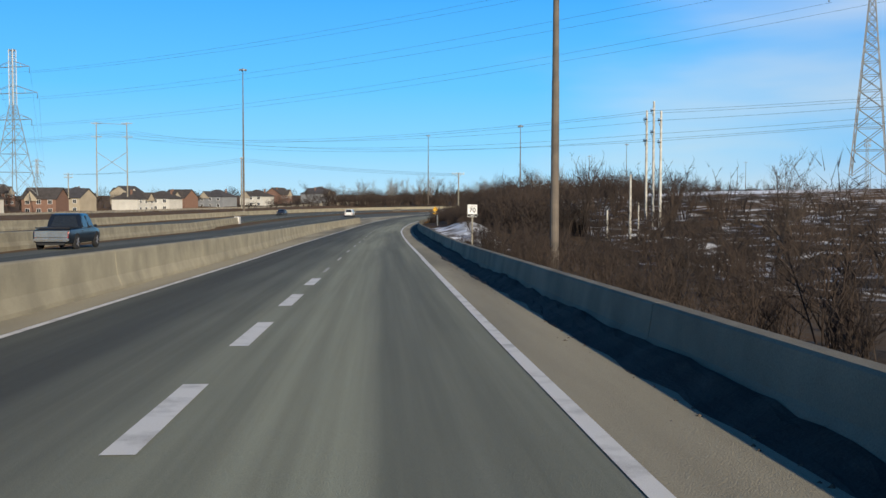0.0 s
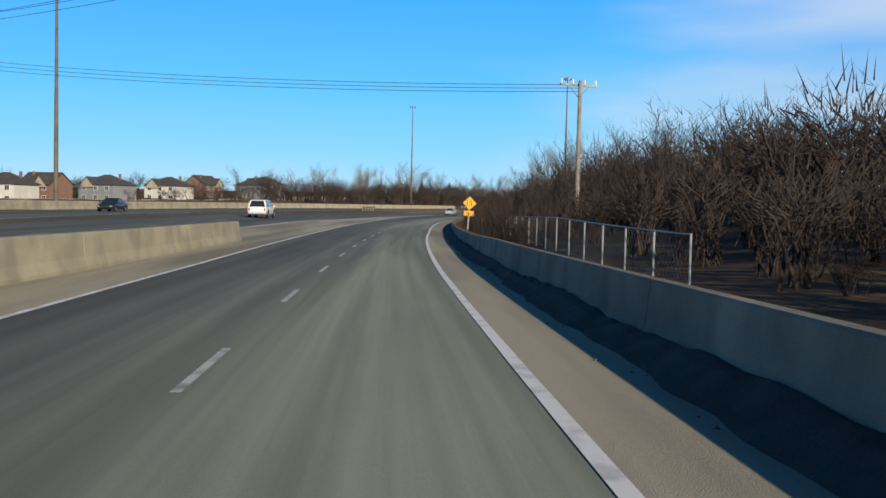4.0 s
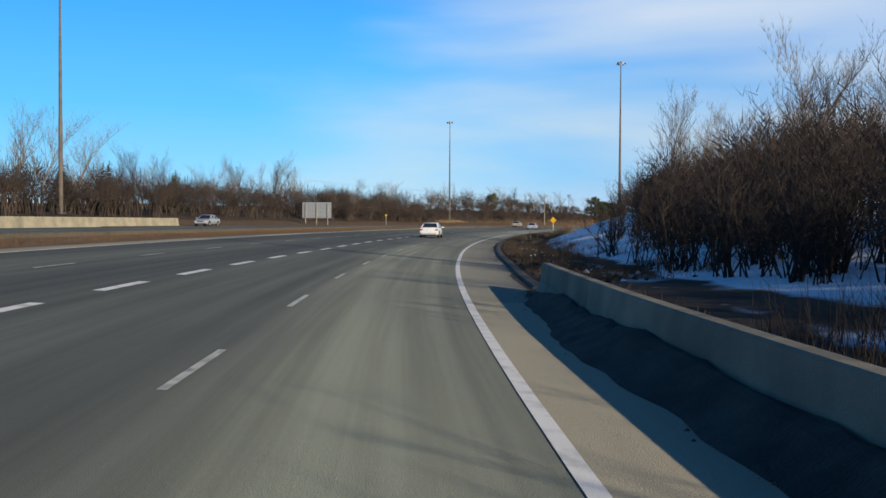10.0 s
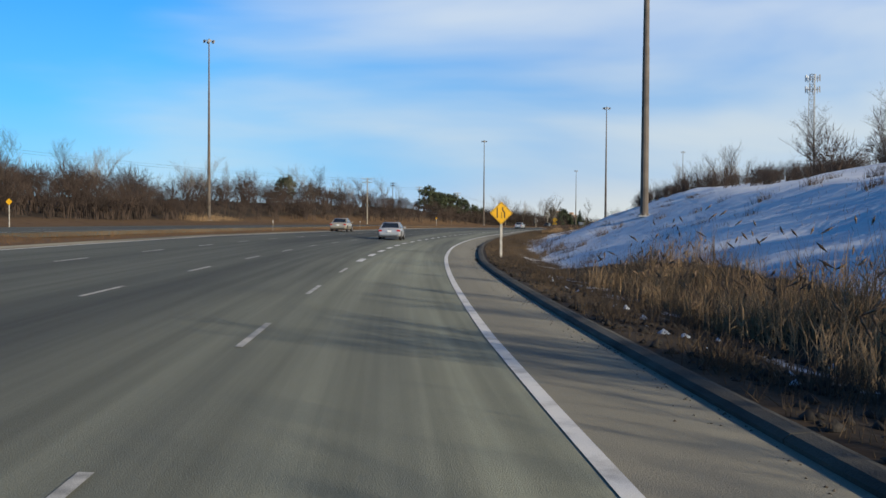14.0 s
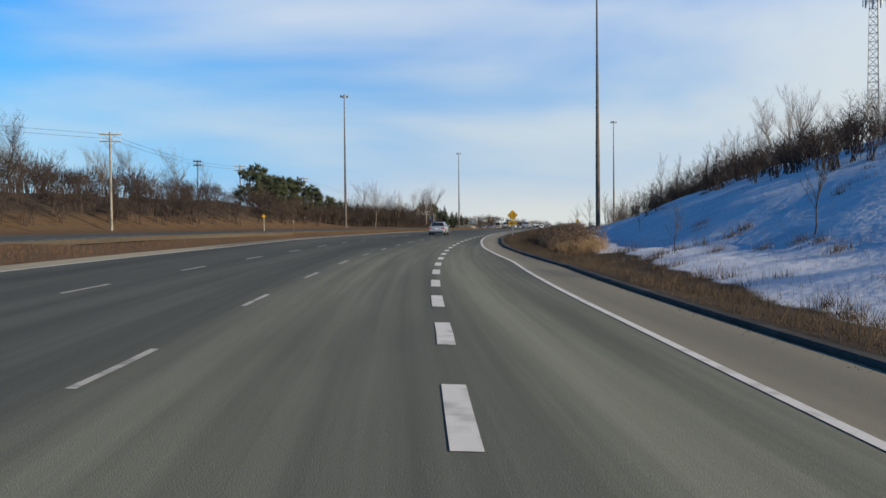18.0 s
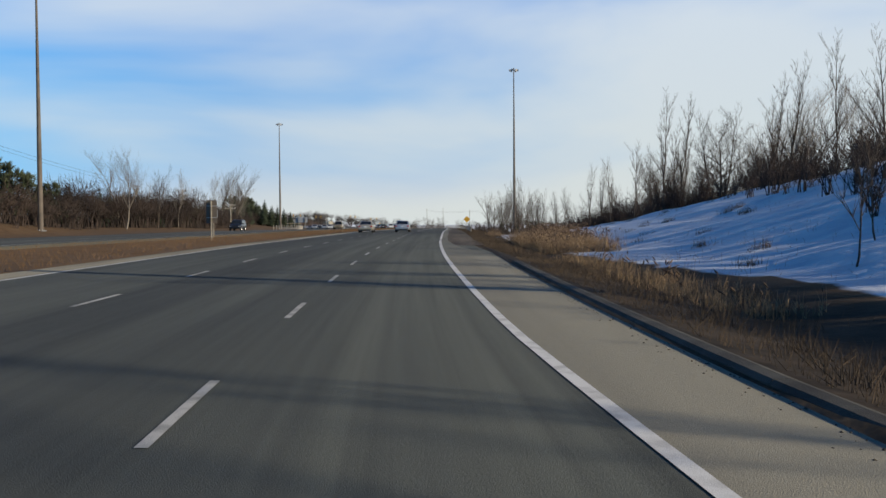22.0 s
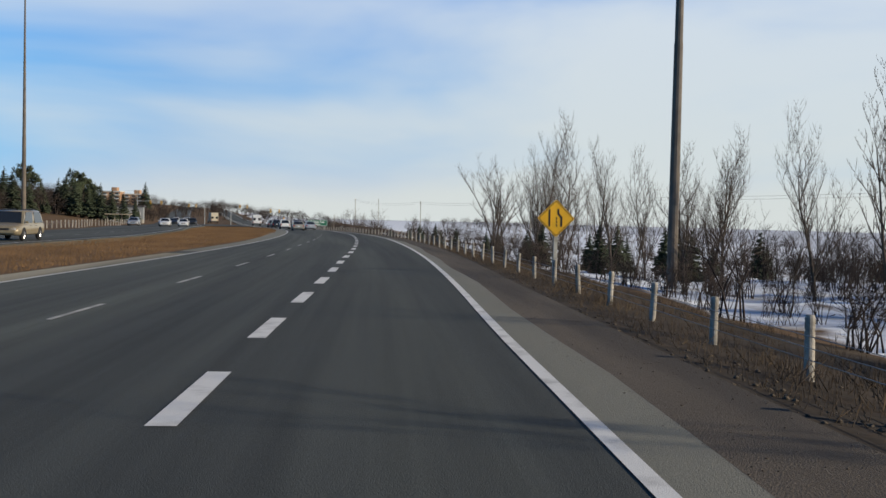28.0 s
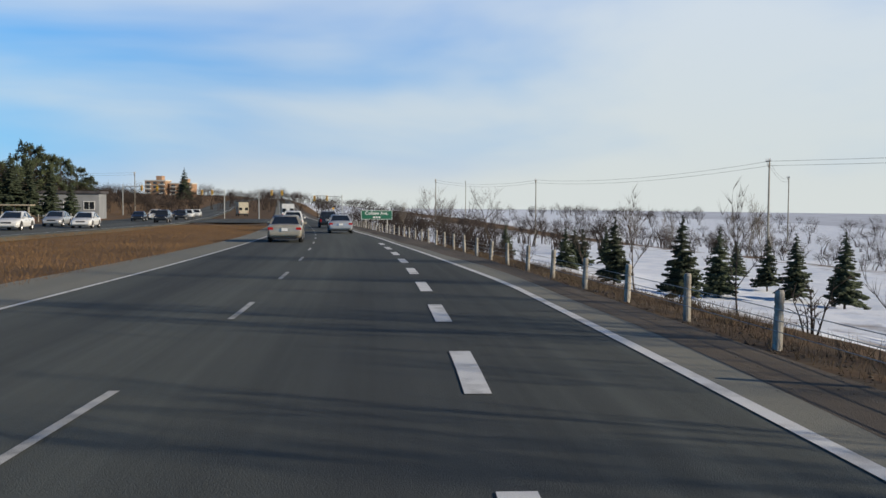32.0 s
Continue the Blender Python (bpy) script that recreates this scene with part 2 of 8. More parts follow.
M["concrete_dark"] = mat("kerb_concrete", (0.09, 0.085, 0.07), (0.045, 0.042, 0.036), 0.9, 1.2, 50.0, 0.5, vary=0.1)
M["line"] = mat("road_paint", (0.75, 0.74, 0.70), (0.46, 0.45, 0.42), 0.7, 2.2, 90.0, 0.3, lo=0.28, hi=0.5)
M["line_worn"] = mat("worn_road_paint", (0.52, 0.51, 0.47), (0.24, 0.24, 0.22), 0.75, 2.6, 90.0, 0.3, lo=0.33, hi=0.55)
M["bark"] = mat("bare_bark", (0.095, 0.074, 0.056), (0.045, 0.035, 0.028), 0.95, 3.0, 40.0, 0.4, vary=0.25)
M["bark_pale"] = mat("pale_bark", (0.27, 0.235, 0.19), (0.14, 0.12, 0.095), 0.95, 3.0, 40.0, 0.4, vary=0.2)
M["twig"] = mat("winter_twigs", (0.068, 0.048, 0.037), (0.024, 0.018, 0.015), 0.95, 0.25, 9.0, 0.0, vary=0.3)
M["reed"] = mat("dry_reed", (0.37, 0.255, 0.142), (0.205, 0.138, 0.077), 0.95, 0.6, 14.0, 0.0, vary=0.12)
M["dead_grass"] = mat("dead_grass", (0.215, 0.124, 0.056), (0.105, 0.062, 0.029), 0.95, 0.4, 14.0, 0.0)
M["scrub"] = mat("dead_scrub", (0.12, 0.084, 0.048), (0.048, 0.035, 0.024), 0.95, 0.35, 14.0, 0.0)
M["tar"] = mat("tar_seal", (0.035, 0.035, 0.036), (0.02, 0.02, 0.021), 0.7, 1.5, 30.0, 0.2)
M["plume"] = mat("reed_plume", (0.22, 0.15, 0.1), (0.11, 0.075, 0.052), 0.95, 1.0, 20.0, 0.0)
M["needle"] = mat("conifer_needles", (0.045, 0.06, 0.032), (0.02, 0.028, 0.016), 0.9, 1.5, 25.0, 0.0, vary=0.25)
M["pine"] = mat("pine_needles", (0.06, 0.075, 0.032), (0.022, 0.03, 0.014), 0.9, 1.2, 20.0, 0.0, vary=0.2)
M["snow"] = mat("old_snow", (0.63, 0.69, 0.76), (0.45, 0.51, 0.60), 0.8, 2.0, 30.0, 0.3)
M["galv"] = mat("galvanised_steel", (0.42, 0.43, 0.42), (0.3, 0.31, 0.3), 0.55, 1.2, 30.0, 0.05, 0.55)
M["rust_steel"] = mat("weathering_steel", (0.17, 0.14, 0.11), (0.1, 0.085, 0.07), 0.8, 0.8, 30.0, 0.1)
M["wood"] = mat("grey_wood", (0.36, 0.33, 0.27), (0.2, 0.18, 0.14), 0.9, 1.5, 30.0, 0.3, vary=0.12)
M["white_post"] = mat("white_painted_wood", (0.62, 0.6, 0.54), (0.36, 0.34, 0.29), 0.85, 2.0, 30.0, 0.2, vary=0.1)
M["rail_post"] = mat("weathered_white_post", (0.46, 0.43, 0.37), (0.2, 0.18, 0.15), 0.9, 2.4, 30.0, 0.3, lo=0.3, hi=0.6, vary=0.15)
M["yellow"] = plain("sign_yellow", (0.86, 0.47, 0.015), 0.45)
M["black"] = plain("black_paint", (0.015, 0.015, 0.016), 0.5)
M["white"] = plain("white_sheet", (0.78, 0.78, 0.76), 0.5)
M["green"] = plain("sign_green", (0.01, 0.13, 0.07), 0.45)
M["alu"] = plain("bare_aluminium", (0.42, 0.43, 0.43), 0.5, 0.4)
M["rubber"] = plain("tyre_rubber", (0.02, 0.02, 0.021), 0.9)
M["glass"] = plain("car_glass", (0.02, 0.024, 0.028), 0.08, 0.0, 0.8)
M["red_lamp"] = plain("tail_lamp_red", (0.42, 0.015, 0.012), 0.2, coat=0.6)
M["head_lamp"] = plain("head_lamp_glass", (0.75, 0.75, 0.72), 0.12, coat=0.6)
M["chrome"] = plain("chrome", (0.6, 0.6, 0.6), 0.2, 0.9)
M["rim"] = plain("wheel_alloy", (0.42, 0.42, 0.43), 0.35, 0.7)
M["wire"] = plain("wire_black", (0.05, 0.055, 0.06), 0.7)


def ground_material():
    """Dry grass, dirt and snow, mixed by the sheet's own cover values and broken up by noise."""
    m = bpy.data.materials.new("winter_ground")
    m.use_nodes = True
    n, l = m.node_tree.nodes, m.node_tree.links
    b = n["Principled BSDF"]
    b.inputs["Roughness"].default_value, b.inputs["Specular IOR Level"].default_value = 0.95, 0.15
    tc = n.new("ShaderNodeTexCoord")

    def noise_(scale, detail=6.0):
        t = n.new("ShaderNodeTexNoise")
        t.inputs["Scale"].default_value, t.inputs["Detail"].default_value = scale, detail
        l.new(tc.outputs["Object"], t.inputs["Vector"])
        return t.outputs["Fac"]

    def ramp(src, a, z, p0=0.35, p1=0.65):
        r = n.new("ShaderNodeValToRGB")
        r.color_ramp.elements[0].position, r.color_ramp.elements[1].position = p0, p1
        r.color_ramp.elements[0].color, r.color_ramp.elements[1].color = (*a, 1), (*z, 1)
        l.new(src, r.inputs["Fac"])
        return r.outputs["Color"]

    def mix(f, a, z):
        x = n.new("ShaderNodeMix")
        x.data_type = "RGBA"
        l.new(f, x.inputs["Factor"])
        l.new(a, x.inputs["A"])
        l.new(z, x.inputs["B"])
        return x.outputs["Result"]

    def edge(name, width, amount, nz):
        at = n.new("ShaderNodeAttribute")
        at.attribute_name = name
        s = n.new("ShaderNodeMath")
        s.operation = "SUBTRACT"
        l.new(nz, s.inputs[0])
        s.inputs[1].default_value = 0.5
        k = n.new("ShaderNodeMath")
        k.operation = "MULTIPLY_ADD"
        k.inputs[1].default_value = amount
        l.new(s.outputs[0], k.inputs[0])
        l.new(at.outputs["Fac"], k.inputs[2])
        r = n.new("ShaderNodeMapRange")
        r.inputs["From Min"].default_value, r.inputs["From Max"].default_value = 0.5 - width, 0.5 + width
        l.new(k.outputs[0], r.inputs["Value"])
        return r.outputs["Result"]

    coarse, fine, grain = noise_(0.09), noise_(0.8), noise_(14.0, 3.0)
    grass = mix(coarse, ramp(fine, (0.12, 0.072, 0.037), (0.235, 0.148, 0.075)), ramp(fine, (0.082, 0.051, 0.028), (0.165, 0.105, 0.055)))
    dirt = ramp(fine, (0.035, 0.028, 0.02), (0.085, 0.065, 0.045), 0.3, 0.7)
    snow = ramp(noise_(0.5), (0.68, 0.74, 0.82), (0.88, 0.91, 0.94), 0.3, 0.6)
    c = mix(edge("dirt", 0.25, 1.2, fine), grass, dirt)
    c = mix(edge("snow", 0.10, 1.1, noise_(0.35, 9.0)), c, snow)
    ov = n.new("ShaderNodeMix")
    ov.data_type, ov.blend_type = "RGBA", "OVERLAY"
    ov.inputs["Factor"].default_value = 0.3
    l.new(c, ov.inputs["A"])
    l.new(grain, ov.inputs["B"])
    l.new(ov.outputs["Result"], b.inputs["Base Color"])
    bp = n.new("ShaderNodeBump")
    bp.inputs["Strength"].default_value, bp.inputs["Distance"].default_value = 0.6, 0.12
    lumps = n.new("ShaderNodeMath")
    lumps.operation = "MULTIPLY_ADD"
    lumps.inputs[1].default_value = 0.45
    l.new(noise_(2.6, 2.0), lumps.inputs[0])
    l.new(fine, lumps.inputs[2])
    l.new(lumps.outputs[0], bp.inputs["Height"])
    l.new(bp.outputs["Normal"], b.inputs["Normal"])
    return m


M["ground"] = ground_material()
# pale tones put haze into the colour of the distant land
M["far_land"] = mat("far_hazy_land", (0.66, 0.70, 0.76), (0.5, 0.52, 0.56), 0.95, 0.012, 0.2, 0.0)

# ---------------------------------------------------------------- helpers
def knots(*pairs):
    """A smooth-enough function of the station from (station, value) pairs."""
    a, v = np.array([p[0] for p in pairs], float), np.array([p[1] for p in pairs], float)
    return lambda s: np.interp(s, a, v)


# the road's alignment: heading in degrees every 40 m of station, then a left bend and a straight
HEAD = [0.03, -0.19, -0.79, -1.59, -2.74, -4.55, -6.87, -9.93, -14.46, -18.8, -22.8, -25.43, -28.06, -31.07, -33.86, -36.59, -40.28, -43.8, -47.41, -49.25, -49.26, -49.7, -49.3, -47.04]
_hs = np.concatenate([[-320.0], np.arange(0, 921, 40.0), [957.0, 1000.0, 1040.0, 1100.0, 2400.0]])
_hv = np.concatenate([[0.03], HEAD, [-45.3, -42.9, -40.9, -39.5, -39.5]])
_st = np.arange(-320.0, 2400.0, 1.0)
_ps = np.radians(np.interp(_st + 0.5, _hs, _hv))
_x = np.concatenate([[0], np.cumsum(-np.sin(_ps))])
_y = np.concatenate([[0], np.cumsum(np.cos(_ps))])
_x, _y = _x - _x[320], _y - _y[320]
_sx = np.arange(-320.0, 2400.5, 1.0)


def heading(s):
    return np.radians(np.interp(s, _hs, _hv))


def at(s, o):
    """World x, y of the station s (along the road) and offset o (to the right)."""
    p = heading(s)
    return np.interp(s, _sx, _x) + o * np.cos(p), np.interp(s, _sx, _y) + o * np.sin(p)


def yaw_at(s):
    return math.degrees(float(heading(s)))


grade_z = knots((-320, 5.0), (0, 0.0), (40, -0.73), (80, -1.35), (120, -1.87), (160, -2.28), (200, -2.55), (240, -2.69), (320, -2.7), (760, -2.64), (800, -2.72), (840, -2.9), (880, -3.18), (920, -3.5), (957, -3.84), (1020, -4.5), (1120, -5.7), (1200, -6.4), (1350, -6.2), (1600, -3.0), (2400, 0.0))
bank = knots((120, 0), (230, 0.045), (660, 0.045), (730, 0.02), (800, 0.0))
edge_r = knots((-320, 1.6), (15, 1.65), (46, 1.75), (79, 1.6), (112, 1.41), (160, 1.55), (214, 1.8), (261, 1.19), (312, 1.11), (346, 1.42), (379, 1.65), (445, 1.6), (478, 1.56),
               (511, 1.92), (530, 2.25), (560, 3.0), (606, 4.07), (635, 4.35), (648, 3.8), (657, 3.4), (666, 3.17), (675, 2.92), (684, 2.68), (697, 2.34), (716, 1.79), (742, 1.56), (769, 1.36), (794, 1.45), (834, 1.55), (872, 1.84), (900, 2.4), (921, 2.78), (951, 3.35), (980, 3.27), (995, 2.65), (1009, 2.1), (1040, 1.3), (2400, 1.3))
line_a = knots((-320, -1.8), (13, -1.8), (78, -1.55), (114, -1.8), (214, -1.76), (265, -2.1), (312, -2.45), (345, -1.95), (380, -1.8), (415, -1.68), (450, -1.85), (482, -1.73), (511, -1.5), (534, -1.25), (570, -0.2), (605, 0.77), (636, 1.15), (655, 1.3), (690, 1.62), (720, 1.75))
line_b = knots((312, -6.05), (345, -5.9), (381, -5.2), (420, -5.25), (453, -5.5), (520, -5.45), (545, -4.9), (601, -2.85), (637, -2.35), (691, -1.71), (717, -1.68), (745, -1.88), (800, -2.03), (840, -1.85), (872, -1.6), (897, -1.2), (919, -0.5), (930, -0.14), (940, 0.2), (968, 1.08), (978, 1.25), (988, 1.36), (1000, 1.4), (1040, 1.25))
line_c = knots((335, -9.3), (462, -9.5), (529, -9.6), (560, -8.5), (601, -6.7), (635, -5.95), (697, -5.5), (724, -5.55), (751, -5.85), (806, -6.0), (850, -5.4), (875, -4.95), (919, -3.9), (973, -2.05), (1040, -2.1), (2400, -2.1))
edge_l = knots((330, -13.0), (465, -13.0), (529, -13.2), (560, -12.0), (601, -10.4), (640, -9.6), (720, -9.4), (800, -9.6), (850, -9.2), (883, -8.6), (920, -7.1), (950, -6.4), (974, -6.05), (988, -5.8), (1001, -5.58), (1022, -5.25), (2400, -5.25))
ramp_l = knots((-320, -5.2), (110, -5.2), (211, -5.5), (262, -5.8), (320, -6.1))
wall_l = knots((-320, -5.9), (20, -6.0), (50, -6.2), (84, -7.0), (118, -7.5), (160, -7.2), (178, -7.0))
main_r = knots((-320, -8.8), (0, -9.0), (100, -10.5), (160, -11.5), (225, -10.3), (246, -9.2), (270, -8.0), (290, -7.1), (320, -6.2))
main_l = knots((-320, -14.0), (0, -14.0), (82, -18.0), (160, -20.0), (200, -19.5), (245, -17.0), (285, -14.5), (330, -13.0))
pave_r = knots((-320, 3.2), (0, 3.15), (60, 3.15), (110, 3.2), (150, 3.35), (212, 3.65), (262, 3.15), (310, 3.1), (345, 3.2), (374, 3.65), (446, 3.2), (506, 3.3), (520, 3.7), (549, 4.5), (602, 6.1), (630, 6.2), (645, 5.5), (659, 4.8), (667, 4.6), (676, 4.45), (691, 4.1), (711, 3.8), (746, 3.9), (772, 2.9), (790, 2.95), (815, 3.1), (869, 2.8), (884, 2.9), (921, 3.8), (951, 4.2), (985, 3.6), (1040, 2.5), (2400, 2.5))
on_r = knots((-320, -22.0), (0, -23.0), (160, -26.0), (355, -25.6), (500, -23.5), (670, -20.0), (760, -21.5), (850, -21.5), (909, -18.2), (938, -17.2), (1020, -20.5), (1050, -19.6), (1100, -18.5), (1153, -20.0), (1400, -24.0), (2400, -24.0))
ON_W = 11.5
left_z = knots((-320, 3.5), (0, 1.2), (254, 1.5), (380, 2.0), (452, 2.4), (628, 2.2), (810, 1.2), (986, 0.2), (1040, 1.6), (1110, 2.6), (1200, 3.6), (1400, 3.6), (2400, 3.0))

RIGHT_D = [0.0, 1.5, 4.0, 9.0, 16.0, 30.0, 60.0, 130.0]
RIGHT_Z = [(-320, [-0.2, -0.6, -1.4, -2.2, -3.0, -3.6, -2.0, 5.0]),
           (95, [-0.2, -0.6, -1.3, -2.0, -2.8, -3.2, -1.5, 5.5]),
           (170, [0.0, 0.2, 0.5, 1.3, 2.6, 4.0, 5.0, 7.0]),
           (350, [0.0, 0.2, 0.4, 1.0, 2.6, 4.6, 6.0, 8.0]),
           (430, [0.1, -0.1, -0.5, 1.0, 3.8, 6.0, 8.0, 9.0]),
           (520, [0.1, -0.1, -0.5, 1.0, 3.7, 6.6, 9.0, 10.0]),
           (538, [0.1, -0.1, -0.1, 1.6, 3.6, 5.9, 8.4, 10.0]),
           (562, [0.1, -0.1, 0.2, 1.2, 2.5, 4.9, 8.2, 9.8]),
           (590, [0.1, -0.1, -0.4, 0.6, 2.4, 6.2, 9.6, 10.6]),
           (660, [0.1, -0.1, -0.5, 0.4, 3.2, 8.2, 11.0, 12.0]),
           (720, [0.1, -0.1, -0.6, -0.1, 2.0, 7.4, 10.5, 11.5]),
           (775, [0.0, -0.2, -0.6, -0.3, 1.3, 5.2, 8.5, 9.5]),
           (805, [0.0, -0.2, -0.5, -0.4, 0.9, 4.0, 6.5, 7.5]),
           (850, [0.0, -0.06, -0.35, -0.9, -0.6, 1.2, 3.6, 5.0]),
           (960, [0.0, -0.1, -0.55, -1.9, -3.0, -3.8, -4.8, -12.0]),
           (1130, [0.0, -0.2, -0.8, -2.1, -3.3, -4.0, -4.6, -13.0]),
           (1300, [0.0, -0.2, -0.8, -2.2, -3.4, -4.0, -4.4, -12.0]),
           (2400, [0.0, -0.2, -0.8, -2.5, -4.5, -6.0, -7.0, -14.0])]
_rs = np.array([r[0] for r in RIGHT_Z], float)
_rz = np.array([r[1] for r in RIGHT_Z], float)


def ground_z(s, o):
    """Height of the natural ground at station s and offset o (arrays or numbers)."""
    s, o = np.broadcast_arrays(np.asarray(s, float), np.asarray(o, float))
    e, pr = bank(s), pave_r(s)
    d = np.maximum(o - pr, 0)
    cols = np.stack([np.interp(s, _rs, _rz[:, k]) for k in range(len(RIGHT_D))], -1)
    i = np.clip(np.searchsorted(RIGHT_D, d, side="right") - 1, 0, len(RIGHT_D) - 2)
    lo, hi = np.array(RIGHT_D)[i], np.array(RIGHT_D)[i + 1]
    f = np.clip((d - lo) / (hi - lo), 0, 1)
    right = np.take_along_axis(cols, i[..., None], -1)[..., 0] * (1 - f) + np.take_along_axis(cols, (i + 1)[..., None], -1)[..., 0] * f - e * pr + 1.7 * np.exp(-((s - 119) / 20.0) ** 2 - ((d - 6.0) / 3.0) ** 2)
    inner = -e * np.maximum(o, -16.0)
    k = np.interp(-o, [16, 40, 54], [0, 0.2, 1])
    left = np.interp(s, [300, 450, 560, 680, 780, 840], [0, 0.3, 1.4, 3.8, 4.5, 0]) * np.clip((-o - np.interp(s, [600, 690], [50, 42])) / 15.0, 0, 1) + inner * (1 - k) + left_z(s) * k + np.clip((-o - 60) / 150.0, 0, 1) * 3.0 - np.interp(s, [380, 480], [2.2, 0]) * np.clip((-o - 70) / 14.0, 0, 1)
    return np.where(o > pr, right, np.where(o > -16, inner, left)) + grade_z(s)


def gz(s, o):
    return float(ground_z(s, o))


def link_mesh(name, verts, faces, material, smooth=False, uvs=None, parent=None, label=""):
    me = bpy.data.meshes.new(name)
    me.from_pydata([tuple(map(float, v)) for v in verts], [], [tuple(map(int, f)) for f in faces])
    if uvs is not None:
        lay = me.uv_layers.new(name="UVMap")
        idx = np.empty(len(me.loops), int)
        me.loops.foreach_get("vertex_index", idx)
        lay.data.foreach_set("uv", np.asarray(uvs, float)[idx].ravel())
    if smooth:
        me.polygons.foreach_set("use_smooth", [True] * len(me.polygons))
    me.materials.append(material)
    me.update()
    ob = new(name, me)
    if parent:
        ob.parent = parent
    if label:
        ob["label"] = label
    return ob


def part(name, bm, material, parent, label=""):
    """Links a bmesh as one mesh object under a thing or a part."""
    me = bpy.data.meshes.new(name)
    bm.to_mesh(me)
    bm.free()
    me.materials.append(material)
    ob = new(name, me)
    ob.parent = parent
    if label:
        ob["label"] = label
    return ob


def empty(name, m=None):
    ob = new(name)
    ob.empty_display_size = 0.2
    if m is not None:
        ob.matrix_world = m
    return ob


def ribbon(name, s0, s1, step, offs, lift, material, thick=0.0, surface=None):
    """A sheet along the road between the offset functions offs, lying on the banked surface; thick gives it a skirt."""
    s = np.arange(s0, s1 + 0.01, step)
    cols = []
    for o in offs:
        ov = o(s) if callable(o) else np.full_like(s, o)
        x, y = at(s, ov)
        z = (surface(s, ov) if surface else grade_z(s) - bank(s) * ov) + lift
        cols.append((x, y, z, ov))
    if thick:
        a, b = cols[0], cols[-1]
        cols = [(a[0], a[1], a[2] - thick, a[3])] + cols + [(b[0], b[1], b[2] - thick, b[3])]
    nc, ns = len(cols), len(s)
    v = np.stack([np.stack(c[:3], -1) for c in cols], 1).reshape(-1, 3)
    uv = np.stack([np.stack([s, c[3]], -1) for c in cols], 1).reshape(-1, 2)
    f = [(i * nc + j, i * nc + j + 1, (i + 1) * nc + j + 1, (i + 1) * nc + j) for i in range(ns - 1) for j in range(nc - 1)]
    return link_mesh(name, v, f, material, smooth=thick == 0, uvs=uv)


def extrude_profile(name, s0, s1, step, off, profile, material, base=None, parent=None, cap=True):
    """A wall or kerb: a closed cross-section (o, z) swept along the road at the offset off."""
    s = np.arange(s0, s1 + 0.001, step)
    ov = off(s) if callable(off) else np.full_like(s, off)
    zb = base(s, ov) if base else grade_z(s) - bank(s) * ov
    n = len(profile)
    v = []
    for po, pz in profile:
        x, y = at(s, ov + po)
        v.append(np.stack([x, y, zb + pz], -1))
    v = np.stack(v, 1).reshape(-1, 3)
    f = [(i * n + j, (i + 1) * n + j, (i + 1) * n + (j + 1) % n, i * n + (j + 1) % n) for i in range(len(s) - 1) for j in range(n)]
    if cap:
        f += [tuple(range(n)), tuple((len(s) - 1) * n + j for j in reversed(range(n)))]
    return link_mesh(name, v, f, material, parent=parent)


